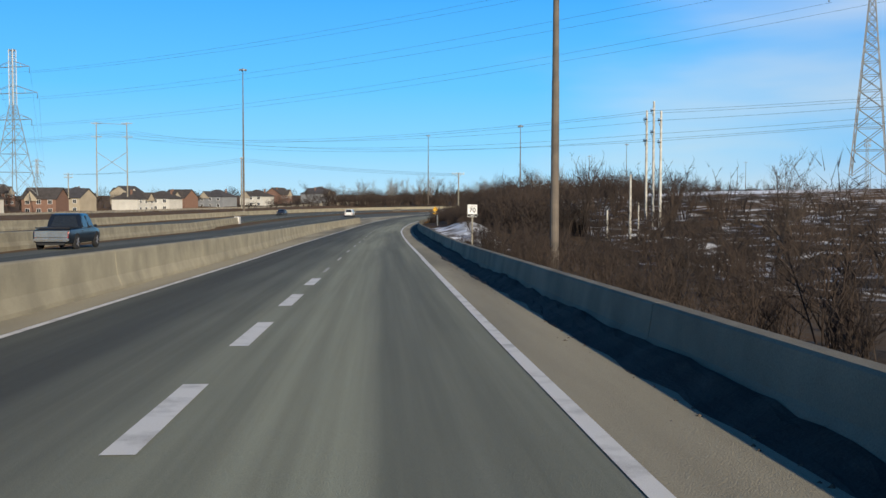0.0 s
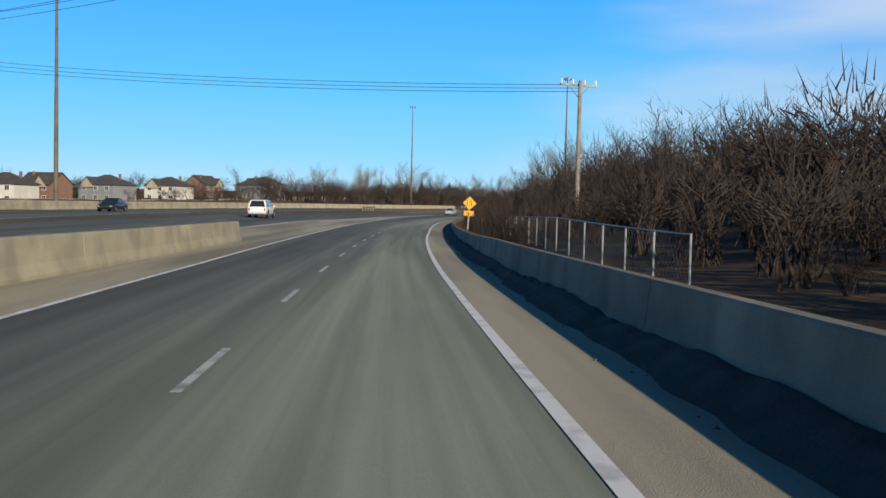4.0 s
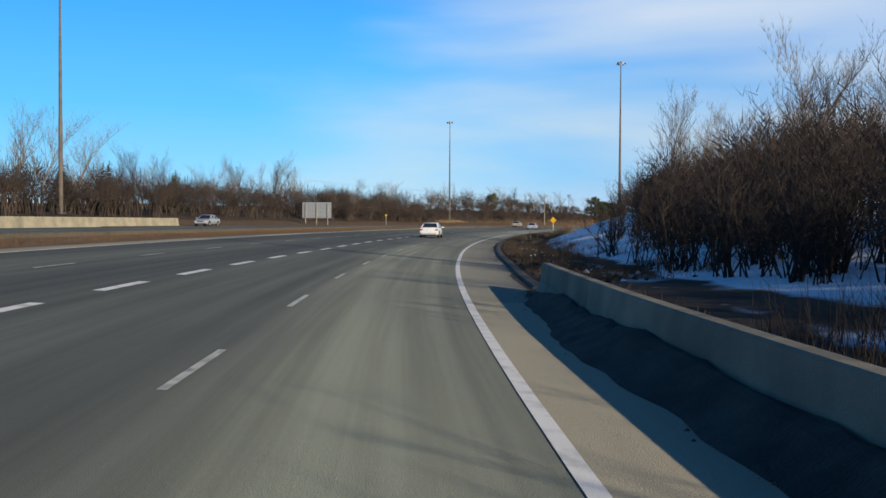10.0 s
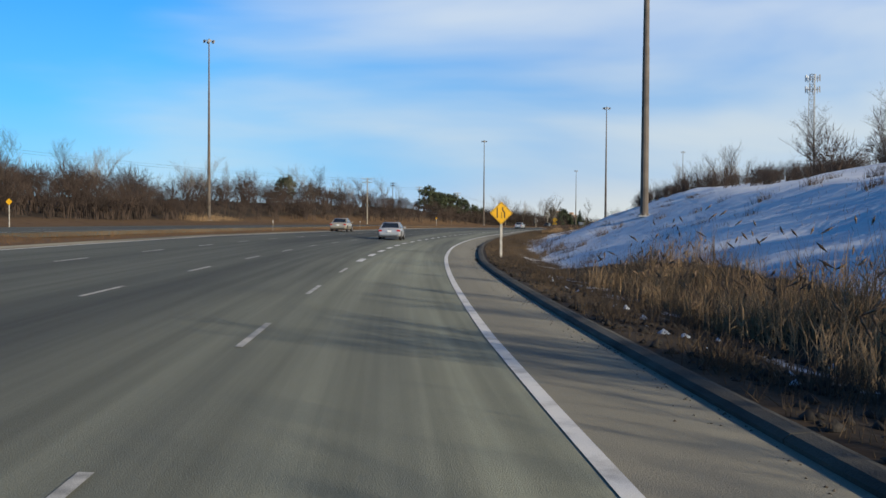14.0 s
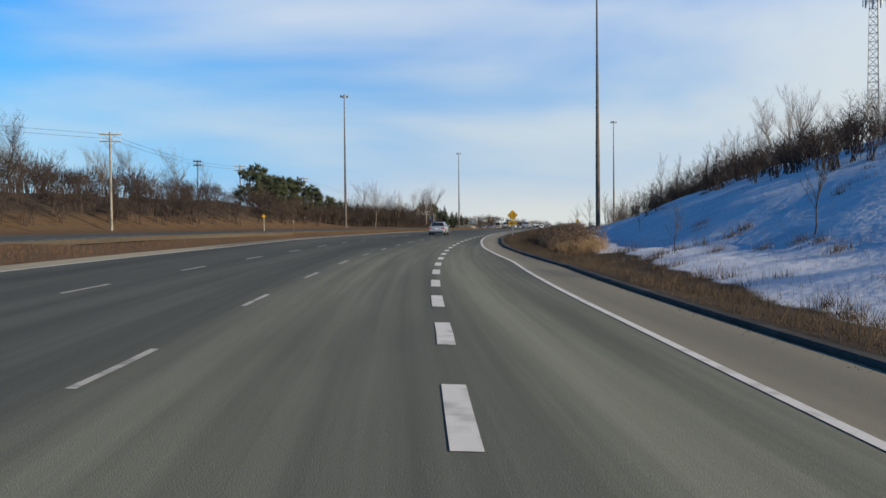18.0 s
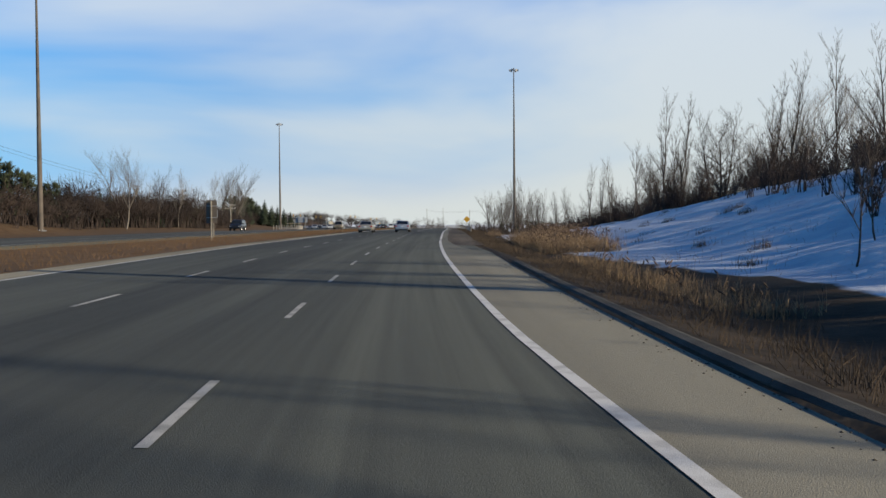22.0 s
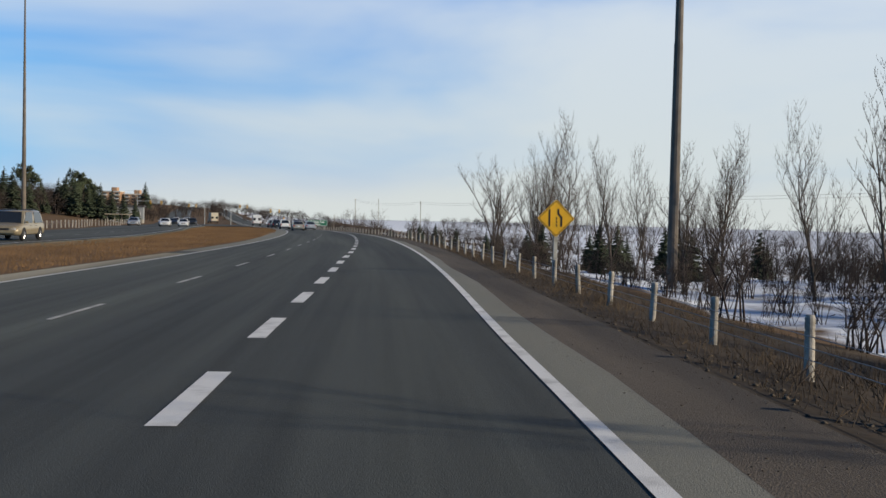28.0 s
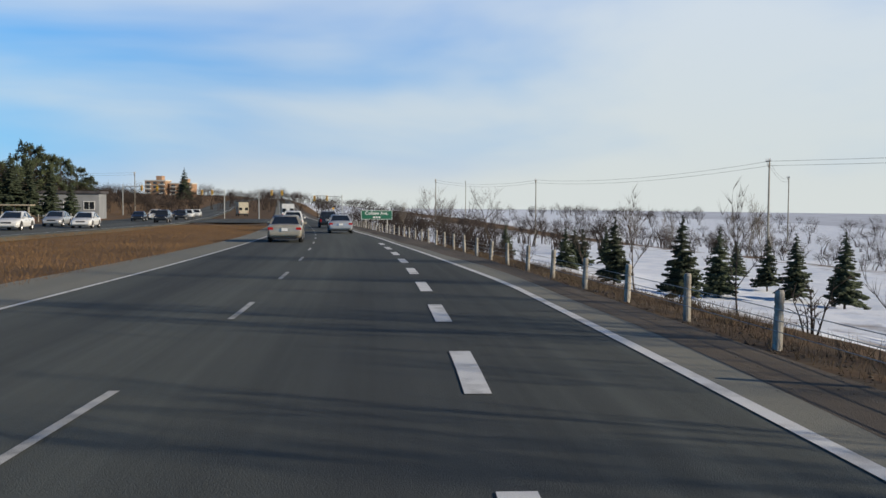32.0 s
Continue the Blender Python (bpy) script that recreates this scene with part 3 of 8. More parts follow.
# ---------------------------------------------------------------- ground
def build_ground():
    s = np.concatenate([np.arange(-320, 1060, 3.0), np.arange(1060, 1500, 8.0), np.arange(1500, 2400, 30.0)])
    o = np.concatenate([[-900, -500, -330, -240, -180, -140, -110, -90, -75, -64, -56], np.arange(-50, -14, 2.5), np.arange(-14, 3.1, 1.6), np.arange(3.2, 14, 0.7), np.arange(14, 34, 1.6), [36, 40, 45, 52, 60, 70, 82, 96, 112, 130, 160, 200, 260, 340]])
    S, O = np.meshgrid(s, o, indexing="ij")
    Z = ground_z(S, O)
    X, Y = at(S.ravel(), O.ravel())
    X, Y = X.reshape(S.shape), Y.reshape(S.shape)
    rough = np.array([noise.noise((a * 0.11, b * 0.11, 0.3)) + 0.5 * noise.noise((a * 0.35, b * 0.35, 4.0)) for a, b in zip(X.ravel(), Y.ravel())]).reshape(S.shape)
    pr = pave_r(S)
    d = O - pr
    amp = np.where(d > 0, np.clip((d - 2.0) / 8.0, 0, 1) * 0.5, 0) + np.clip((-O - 38) / 30.0, 0, 1) * 0.6
    Z = Z + rough * amp
    # under the pavements the sheet lies deeper
    mid = np.where(S < 330, main_l(S), edge_l(S)) - 1.2
    paved = ((O < pr - 0.3) & (O > mid)) | ((O < on_r(S) + 0.6) & (O > on_r(S) - ON_W - 1.5))
    Z = np.where(paved, Z - 0.35, Z)
    med = (O <= mid) & (O > on_r(S))
    Z = np.where(med, Z - 0.25 * np.sin(np.pi * np.clip((mid - O) / np.maximum(mid - on_r(S), 1), 0, 1)), Z)
    # snow cover and bare dirt
    hill = np.clip((S - 330) / 26, 0, 1) * np.clip((845 - S) / 30, 0, 1)
    snow = hill * np.clip((d - np.interp(S, [350, 400, 440, 470, 484, 500, 514, 600, 650, 685, 712, 733, 750, 760, 790, 812, 830], [3.4, 3.8, 3.6, 4.6, 6.3, 5.8, 3.2, 2.4, 5.6, 4.2, 6.6, 6.8, 4.6, 4.4, 4.4, 3.9, 4.3])) / 1.3, 0, 1) * np.clip((150 - d) / 60, 0, 1) * 0.95
    snow = np.where((d > 3) & (S <= 330), np.clip((d - 8) / 16, 0, 1) * 0.38, snow)
    snow = np.maximum(snow, np.clip((S - 90) / 8, 0, 1) * np.clip((150 - S) / 12, 0, 1) * np.clip((d - 1.2) / 1.5, 0, 1) * np.clip((12 - d) / 4, 0, 1) * 0.56)
    field = np.clip((S - 760) / 60, 0, 1) * np.clip((d - 6.5) / 3.0, 0, 1) * np.clip((np.interp(S, [900, 1000], [70, 76]) - d) / 25, 0, 1) * np.interp(d, [8, 14, 24, 60, 80], [0.62, 0.6, 0.76, 0.76, 0.62])
    snow = np.maximum(snow, field)
    snow = np.maximum(snow, 0.74 * np.clip((S - 880) / 60, 0, 1) * np.clip((d - 95) / 25, 0, 1))
    snow = np.maximum(snow, 0.5 * np.clip((S - 330) / 12, 0, 1) * np.clip((545 - S) / 20, 0, 1) * np.clip((d - 1.8) / 1.2, 0, 1) * np.clip((3.9 - d) / 0.7, 0, 1))
    snow = np.where(O < 0, 0.0, snow)
    dirt = np.where((d > 0) & (d < 4.5), 0.75 - 0.12 * d, 0.3)
    dirt = np.where(d > 0, np.maximum(dirt, 0.95 * np.clip((S - 140) / 30, 0, 1) * np.clip((400 - S) / 30, 0, 1) * np.clip((80 - d) / 30, 0, 1)), dirt)
    dirt = np.where(d > 0, np.maximum(dirt, 0.62 * np.clip((170 - S) / 30, 0, 1) * np.clip((110 - d) / 40, 0, 1)), dirt)
    dirt = np.maximum(dirt, 0.95 * np.clip((S - 370) / 30, 0, 1) * np.clip((870 - S) / 40, 0, 1) * np.clip((-O - 45) / 5, 0, 1) * np.clip((O + 150) / 40, 0, 1))
    dirt = np.where(d > 0, np.maximum(dirt, 0.9 * np.clip((S - 350) / 20, 0, 1) * np.clip((1000 - S) / 60, 0, 1) * np.clip((8 - d) / 2, 0, 1)), dirt)
    dirt = np.where(med, 0.32, dirt)
    nc = len(o)
    f = [(i * nc + j, i * nc + j + 1, (i + 1) * nc + j + 1, (i + 1) * nc + j) for i in range(len(s) - 1) for j in range(nc - 1)]
    g = link_mesh("ground", np.stack([X, Y, Z], -1).reshape(-1, 3), f, M["ground"], smooth=True)
    for nm, arr in (("snow", snow), ("dirt", dirt)):
        a = g.data.attributes.new(nm, "FLOAT", "POINT")
        a.data.foreach_set("value", arr.ravel().astype(np.float32))
    tagged(g, "rolling winter ground of dry brown grass, dirt and snow", "ground", kind="structure")
    # the far plane's pale colour imitates distance haze
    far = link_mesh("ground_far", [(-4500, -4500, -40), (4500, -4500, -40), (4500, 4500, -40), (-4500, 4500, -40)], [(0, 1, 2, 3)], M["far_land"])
    tagged(far, "far land reaching the horizon, coloured pale for haze", "ground", kind="structure")


build_ground()

# ---------------------------------------------------------------- pavements
def road(name, s0, s1, offs, lift, material, label, thick=0.3):
    return tagged(ribbon(name, s0, s1, 4.0, offs, lift, material, thick), label, "road", kind="structure")


def lerp_off(a, b, k):
    return lambda s: a(s) * (1 - k) + b(s) * k


sh_l = lambda s: np.where(s < 330, main_l(s), edge_l(s)) - np.interp(s, [930, 978, 1010], [1.1, 2.1, 1.6])
road("road", -320, 2400, [sh_l, lerp_off(sh_l, pave_r, 0.25), lerp_off(sh_l, pave_r, 0.5), lerp_off(sh_l, pave_r, 0.75), pave_r], 0.0, M["asphalt"], "grey asphalt highway with worn lanes")
road("road_shoulder", -320, 352, [lambda s: edge_r(s) + 0.05, lambda s: pave_r(s) + 0.02], 0.004, M["sand"], "sandy paved shoulder beside the edge line", 0.0)
road("road_paved_shoulder", 352, 746, [lambda s: edge_r(s) + 0.05, lambda s: pave_r(s) + 0.02], 0.004, M["dusty"], "paler dusty asphalt shoulder beside the kerb", 0.0)
paved_lip = lambda s: edge_r(s) + 0.62 + 0.1 * np.sin(s * 0.11) + 0.07 * np.sin(s * 0.37 + 1) + (pave_r(s) - edge_r(s) - 0.6) * np.clip((764 - s) / 22, 0, 1)
road("road_narrow_shoulder", 744, 2400, [lambda s: edge_r(s) + 0.05, lambda s: paved_lip(s)], 0.004, M["asphalt_worn"], "narrow strip of paler dusty asphalt beside the edge line", 0.0)
road("road_gravel_shoulder", 760, 2400, [lambda s: paved_lip(s) - 0.02, lambda s: pave_r(s) + 0.9 * np.clip((s - 746) / 20, 0, 1)], 0.005, M["gravel"], "brown gravel shoulder beside the edge line", 0.0)
road("road_gore", -320, 320, [main_r, lambda s: ramp_l(s) - 0.1], 0.004, M["sand"], "sandy gore between the ramp and the main lanes", 0.0)
road("road_left_shoulder", 330, 905, [sh_l, lambda s: edge_l(s) - 0.12], 0.004, M["sand"], "sandy left shoulder beside the dry median", 0.0)
road("road_left_shoulder_grey", 905, 2400, [sh_l, lambda s: edge_l(s) - 0.12], 0.004, M["asphalt_worn"], "grey dusty left shoulder beside the dry median", 0.0)
on_l = lambda s: on_r(s) - ON_W
tagged(ribbon("road_oncoming", -320, 2400, 4.0, [on_l, lambda s: on_r(s) - ON_W / 2, on_r], 0.0, M["asphalt"], 0.3, surface=ground_z), "grey asphalt road for oncoming traffic", "road", kind="structure")

# ---------------------------------------------------------------- painted lines
def solid(name, s0, s1, off, w=0.14, surface=None, label="white painted edge line"):
    tagged(ribbon(name, s0, s1, 3.0, [lambda s: off(s) - w / 2, lambda s: off(s) + w / 2], 0.009, M["line"], surface=surface), label, "road marking", kind="structure")


def dashes(thing, s0, s1, off, cycle, w, length=3.0, surface=None, tone="line"):
    for s in np.arange(s0, s1, cycle):
        b = ribbon("dash", s, s + length, length / 2, [lambda q: off(q) - w / 2, lambda q: off(q) + w / 2], 0.009, M[tone], surface=surface)
        b.parent = thing


solid("edge_line", -320, 2400, edge_r, 0.16)
solid("edge_line_ramp", -320, 322, ramp_l, 0.14)
solid("edge_line_main", -320, 322, main_r, 0.14)
solid("edge_line_left", 330, 2400, edge_l, 0.12)
solid("edge_line_oncoming", -320, 2400, lambda s: on_r(s) - 0.7, 0.12, surface=ground_z)

road("road_junction", 1112, 1176, [lambda s: on_r(s) + 0.05, lambda s: edge_l(s) - 1.0], 0.002, M["asphalt"], "asphalt of a far junction across the median", 0.0)
# sealed cracks across the pavement
def tar_crack(s, o0, o1, w, seed):
    """A sealed crack across the pavement, from offset o0 to o1."""
    r = random.Random(seed)
    n = 14
    v = []
    ph = r.uniform(0, 6)
    for k in range(n):
        o = o0 + (o1 - o0) * k / (n - 1)
        q = s + 0.16 * math.sin(k * 0.9 + ph) + r.uniform(-0.08, 0.08)
        for e in (-w / 2, w / 2):
            x, y = at(q + e, o)
            v.append((float(x), float(y), float(grade_z(q) - bank(q) * o) + 0.007))
    f = [(2 * k, 2 * k + 1, 2 * k + 3, 2 * k + 2) for k in range(n - 1)]
    tagged(link_mesh("road_crack", v, f, M["tar"]), "thin dark sealed crack across the lanes", "road crack", kind="structure")


rc = random.Random(8)
for k, s in enumerate((131, 268, 421, 588, 755, 842)):
    o0 = rc.choice((1.2, 1.0, -1.4))
    tar_crack(s, o0, o0 - rc.choice((3.4, 6.5)) if s > 330 or o0 > 0 else o0 - 3.2, rc.uniform(0.01, 0.018), k)
# a dark seal running along the edge line
v, f = [], []
for k in range(21):
    q = 764 + 18 * k / 20
    o = float(np.interp(q, [764, 766, 771, 782], [0.82, 0.9, 1.2, 1.8])) + 0.02 * math.sin(k * 1.7)
    w = 0.11 * math.sin(math.pi * (k + 0.6) / 21.2) ** 0.5
    for e in (-w / 2, w / 2):
        x, y = at(q, o + e)
        v.append((float(x), float(y), float(grade_z(q) - bank(q) * o) + 0.0125))
f = [(2 * k, 2 * k + 1, 2 * k + 3, 2 * k + 2) for k in range(20)]
tagged(link_mesh("road_seal", v, f, M["tar"]), "dark tar seal running across the edge line", "road crack", kind="structure")
# bridge joints cross the ramp at a slant: two pale lips with a gap between
def skew_joint(s0):
    th = tagged(empty("bridge_joint"), "pale slanting bridge joint across the ramp", "bridge joint", kind="structure")
    for lip in (0.0, 0.42):
        o = np.linspace(float(wall_l(s0)) + 0.05, float(pave_r(s0)) - 0.03, 12)
        rows = []
        for w in (0.0, 0.17):
            q = s0 - 0.45 * o + lip + w
            x, y = at(q, o)
            rows.append(np.stack([x, y, grade_z(q) - bank(q) * o + 0.011], -1))
        v = np.concatenate(rows)
        link_mesh("joint_lip", v, [(i, i + 1, 13 + i, 12 + i) for i in range(11)], M["asphalt_worn"], parent=th)


skew_joint(81.3)

# ---------------------------------------------------------------- concrete barriers and kerbs
def jersey(h, side=1):
    """The cross-section of a concrete barrier h high whose traffic face stands at offset 0."""
    pts = [(0.0, -0.3), (0.0, 0.08), (0.1, h * 0.36), (0.15, h - 0.03), (0.18, h), (0.36, h), (0.39, h - 0.03), (0.42, -0.3)]
    return pts if side > 0 else [(-x, z) for x, z in reversed(pts)]


def barrier(name, s0, s1, off, prof, label, seg=12.0, base=None):
    th = tagged(empty(name), label, "barrier", kind="structure")
    s = s0
    while s < s1 - 0.1:
        e = min(s + seg, s1)
        extrude_profile("barrier_section", s + 0.012, e - 0.012, (e - s - 0.024) / 3, off, prof, M["concrete"], parent=th, base=base)
        s += seg
    return th


def barrier_rising(name, s0, s1, off, height, label, seg=12.0):
    """A barrier whose height follows the function height."""
    th = tagged(empty(name), label, "barrier", kind="structure")
    for a in np.arange(s0, s1 - 0.1, seg):
        ss = np.linspace(a + 0.012, min(a + seg, s1) - 0.012, 5)
        v = []
        for s in ss:
            prof = jersey(float(height(s)))
            for po, pz in prof:
                x, y = at(s, float(off(s)) + po)
                v.append((float(x), float(y), float(grade_z(s) - bank(s) * off(s)) + pz))
        n = len(prof)
        f = [(i * n + j, (i + 1) * n + j, (i + 1) * n + (j + 1) % n, i * n + (j + 1) % n) for i in range(4) for j in range(n)]
        f += [tuple(range(n)), tuple(4 * n + j for j in reversed(range(n)))]
        link_mesh("barrier_section", v, f, M["concrete_shaded"], parent=th)
    return th


barrier_rising("barrier_right_ramp", -120, 180, pave_r, knots((0, 0.62), (45, 0.65), (60, 0.72), (76, 0.87), (165, 0.88), (180, 0.76)), "stained concrete barrier rising along the bridge, darkened in colour for shade")
barrier_rising("barrier_right_curve", 180, 356, pave_r, knots((180, 0.76), (206, 0.73), (238, 0.66), (281, 0.67), (292, 0.75), (356, 0.76)), "concrete barrier round the curve, darkened in colour for shade")
barrier("barrier_left", -120, 178, wall_l, jersey(0.9, -1), "sunlit concrete barrier between ramp and main lanes")
barrier_median = barrier("barrier_median", -240, 161, knots((-240, -16.2), (0, -16.8), (60, -20.5), (163, -25.2)), jersey(0.85, -1), "low sunlit concrete median barrier")
extrude_profile("end_block", 161.03, 162.6, 0.5, -25.1, [(-0.75, -0.3), (-0.72, 0.92), (0.02, 0.92), (0.05, -0.3)], M["white"], parent=barrier_median)
barrier("barrier_far", -240, 452, lambda s: on_r(s) - ON_W - 2.5, jersey(0.95, -1), "pale concrete barrier beyond the oncoming lanes", 24.0, ground_z)


def muck_bank(name, s0, s1, high, wide, label):
    """A ragged bank of dirt and grit that ploughs have pushed against the barrier foot."""
    s = np.arange(s0, s1 + 0.01, 0.45)
    nz = np.array([[noise.noise((a * 0.21, k, 0.5)) + 0.6 * noise.noise((a * 0.8, k, 3.0)) for a in s] for k in (0.0, 7.0, 14.0)])
    taper = np.clip((s - s0) / 6, 0.05, 1) * np.clip((s1 - s) / 6, 0.05, 1)
    h = np.clip(high(s) + 0.08 * nz[0], 0.06, None) * taper
    w = np.clip(wide(s) + 0.2 * nz[1], 0.25, None) * (0.4 + 0.6 * taper)
    pr = pave_r(s)
    rows = []
    for u, v in ((1.0, -0.02), (0.9, 0.10), (0.68, 0.26), (0.45, 0.48), (0.22, 0.82), (0.0, 1.0), (-0.14, 1.02)):
        jig = np.array([noise.noise((a * 1.7, u * 9, 6.0)) for a in s])
        o = pr - 0.02 - w * u + (0.05 * jig if 0 < u < 1 else 0)
        x, y = at(s, o)
        rows.append(np.stack([x, y, grade_z(s) - bank(s) * o + np.maximum(h * v + (0.05 * jig * (v > 0.05)), -0.03 if v < 0 else 0.008)], -1))
    n, m = len(s), len(rows)
    v = np.stack(rows, 1).reshape(-1, 3)
    f = [(i * m + j, (i + 1) * m + j, (i + 1) * m + j + 1, i * m + j + 1) for i in range(n - 1) for j in range(m - 1)]
    return tagged(link_mesh(name, v, f, M["muck"], smooth=False), label, "dirt bank", kind="stuff")


muck_bank("dirt_bank", -20, 356.5, knots((-20, 0.12), (40, 0.2), (75, 0.28), (120, 0.2), (180, 0.25), (220, 0.36), (270, 0.36), (300, 0.44), (356, 0.3)), knots((-20, 0.4), (30, 0.5), (110, 0.5), (180, 0.5), (220, 0.66), (345, 0.7), (356, 0.5)), "black dirt and grit heaped against the barrier foot")
KERB = [(0.0, -0.1), (0.0, 0.045), (0.06, 0.09), (0.22, 0.1), (0.34, 0.065), (0.36, -0.1)]
kerb = tagged(empty("kerb"), "dark asphalt kerb along the shoulder", "kerb", kind="structure")
for a in np.arange(357, 738, 6.0):
    extrude_profile("kerb_piece", a + 0.01, min(a + 5.99, 738), (min(a + 5.99, 738) - a - 0.01) / 2, lambda s: pave_r(s), KERB, M["concrete_dark"], parent=kerb)

# ---------------------------------------------------------------- high mast lamps
def prism(bm, p0, p1, r0, r1, n=6):
    """A tapered tube between two points."""
    p0, p1 = Vector(p0), Vector(p1)
    d = (p1 - p0)
    q = d.to_track_quat("Z", "Y").to_matrix()
    ra, rb = [], []
    for k in range(n):
        c = Vector((math.cos(2 * math.pi * k / n), math.sin(2 * math.pi * k / n), 0))
        ra.append(bm.verts.new(p0 + q @ (c * r0)))
        rb.append(bm.verts.new(p1 + q @ (c * r1)))
    for k in range(n):
        bm.faces.new((ra[k], ra[(k + 1) % n], rb[(k + 1) % n], rb[k]))
    bm.faces.new(list(reversed(ra)))
    bm.faces.new(rb)


def box(bm, c, size, m=None):
    r = bmesh.ops.create_cube(bm, size=1.0)
    bmesh.ops.scale(bm, vec=size, verts=r["verts"])
    bmesh.ops.translate(bm, vec=c, verts=r["verts"])
    if m is not None:
        bmesh.ops.transform(bm, matrix=m, verts=r["verts"])
    return r["verts"]


def high_mast(h=30.0):
    th = empty("high_mast_lamp")
    bm = bmesh.new()
    prism(bm, (0, 0, 0), (0, 0, h * 0.38), 0.30, 0.24, 12)
    part("lower_shaft", bm, M["rust_steel"], th)
    bm = bmesh.new()
    prism(bm, (0, 0, h * 0.38), (0, 0, h * 0.7), 0.225, 0.16, 12)
    part("middle_shaft", bm, M["rust_steel"], th)
    bm = bmesh.new()
    prism(bm, (0, 0, h * 0.7), (0, 0, h), 0.15, 0.09, 10)
    part("upper_shaft", bm, M["rust_steel"], th)
    bm = bmesh.new()
    box(bm, (0, 0, 0.04), (0.95, 0.95, 0.08))
    for k in range(8):
        a = k * math.pi / 4
        prism(bm, (0.4 * math.cos(a), 0.4 * math.sin(a), 0), (0.4 * math.cos(a), 0.4 * math.sin(a), 0.22), 0.025, 0.025, 6)
    part("base_plate", bm, M["galv"], th)
    bm = bmesh.new()
    for k in range(16):
        a, b = k * math.pi / 8, (k + 1) * math.pi / 8
        prism(bm, (0.62 * math.cos(a), 0.62 * math.sin(a), h - 0.3), (0.62 * math.cos(b), 0.62 * math.sin(b), h - 0.3), 0.04, 0.04, 5)
    for k in range(4):
        a = k * math.pi / 2
        prism(bm, (0, 0, h - 0.1), (0.62 * math.cos(a), 0.62 * math.sin(a), h - 0.3), 0.035, 0.035, 5)
    part("lamp_ring", bm, M["galv"], th)
    for k in range(6):
        a = k * math.pi / 3
        bm = bmesh.new()
        prism(bm, (0.62 * math.cos(a), 0.62 * math.sin(a), h - 0.42), (0.95 * math.cos(a), 0.95 * math.sin(a), h - 0.5), 0.12, 0.27, 8)
        part("luminaire", bm, M["alu"], th)
    return tagged(th, "tall weathered steel high mast lamp with a ring of luminaires", "street lamp", "high mast lamps")


# station, offset, height of the lamp ring above the road
MASTS = [(65.6, 11.2, 31), (254.7, -46.1, 37.8), (357, 15.5, 30.7), (452.5, -54.1, 34.6), (535.3, 15.8, 33.5), (629.8, -47.0, 32.6), (719.7, 14.7, 30.2), (813, -43, 30.5), (910.4, 16.5, 33), (996, -39.5, 30.5)]
_mast = {}
for s, o, top in MASTS:
    x, y = at(s, o)
    h = round(float(grade_z(s)) + top - gz(s, o) + 0.05, 1)
    m = pose(float(x), float(y), gz(s, o) - 0.05, 0, 0, yaw_at(s))
    if h not in _mast:
        _mast[h] = high_mast(h)
        _mast[h].matrix_world = m
    else:
        copy_thing(_mast[h], m)

# ---------------------------------------------------------------- winter vegetation
def tubes(segs, sides=3):
    """Vertices and faces of open tapered tubes; segs: rows of x0 y0 z0 x1 y1 z1 r0 r1."""
    g = np.asarray(segs, float).reshape(-1, 8)
    a, b = g[:, 0:3], g[:, 3:6]
    d = b - a
    d = d / np.maximum(np.linalg.norm(d, axis=1, keepdims=True), 1e-6)
    ref = np.where(np.abs(d[:, 2:3]) > 0.9, np.array([[1.0, 0, 0]]), np.array([[0, 0, 1.0]]))
    u = np.cross(d, ref)
    u /= np.maximum(np.linalg.norm(u, axis=1, keepdims=True), 1e-6)
    w = np.cross(d, u)
    v = []
    for k in range(sides):
        c = math.cos(2 * math.pi * k / sides) * u + math.sin(2 * math.pi * k / sides) * w
        v += [a + c * g[:, 6:7], b + c * g[:, 7:8]]
    v = np.stack(v, 1)
    n = 2 * sides
    base = (np.arange(len(g)) * n)[:, None]
    f = np.concatenate([base + np.array([[2 * k, (2 * k + 2) % n, (2 * k + 3) % n, 2 * k + 1]]) for k in range(sides)], 0)
    return v.reshape(-1, 3), f


def twig_tubes(segs):
    """Three-sided tubes as triangles; a segment that ends in radius 0 is a cone."""
    g = np.asarray(segs, float).reshape(-1, 8)
    tip = g[:, 7] <= 0
    v, q = tubes(g[~tip], 3)
    f = np.concatenate([q[:, [0, 1, 2]], q[:, [0, 2, 3]]], 0)
    c = g[tip]
    w, _ = tubes(c, 3)
    w = w.reshape(-1, 6, 3)
    w = np.concatenate([w[:, 0::2], w[:, 1:2]], 1)
    b = len(v) + (np.arange(len(c)) * 4)[:, None]
    cf = np.concatenate([b + np.array([[k, (k + 1) % 3, 3]]) for k in range(3)], 0)
    return np.concatenate([v, w.reshape(-1, 3)], 0), np.concatenate([f, cf], 0)


def fast_mesh(name, v, f, material, smooth=False):
    """A mesh from arrays of vertices and quads."""
    me = bpy.data.meshes.new(name)
    v, f = np.asarray(v, np.float32), np.asarray(f, np.int32)
    k = f.shape[1]
    me.vertices.add(len(v))
    me.vertices.foreach_set("co", v.ravel())
    me.loops.add(f.size)
    me.loops.foreach_set("vertex_index", f.ravel())
    me.polygons.add(len(f))
    me.polygons.foreach_set("loop_start", np.arange(len(f), dtype=np.int32) * k)
    me.update(calc_edges=True)
    me.materials.append(material)
    if smooth:
        me.polygons.foreach_set("use_smooth", [True] * len(f))
    return me


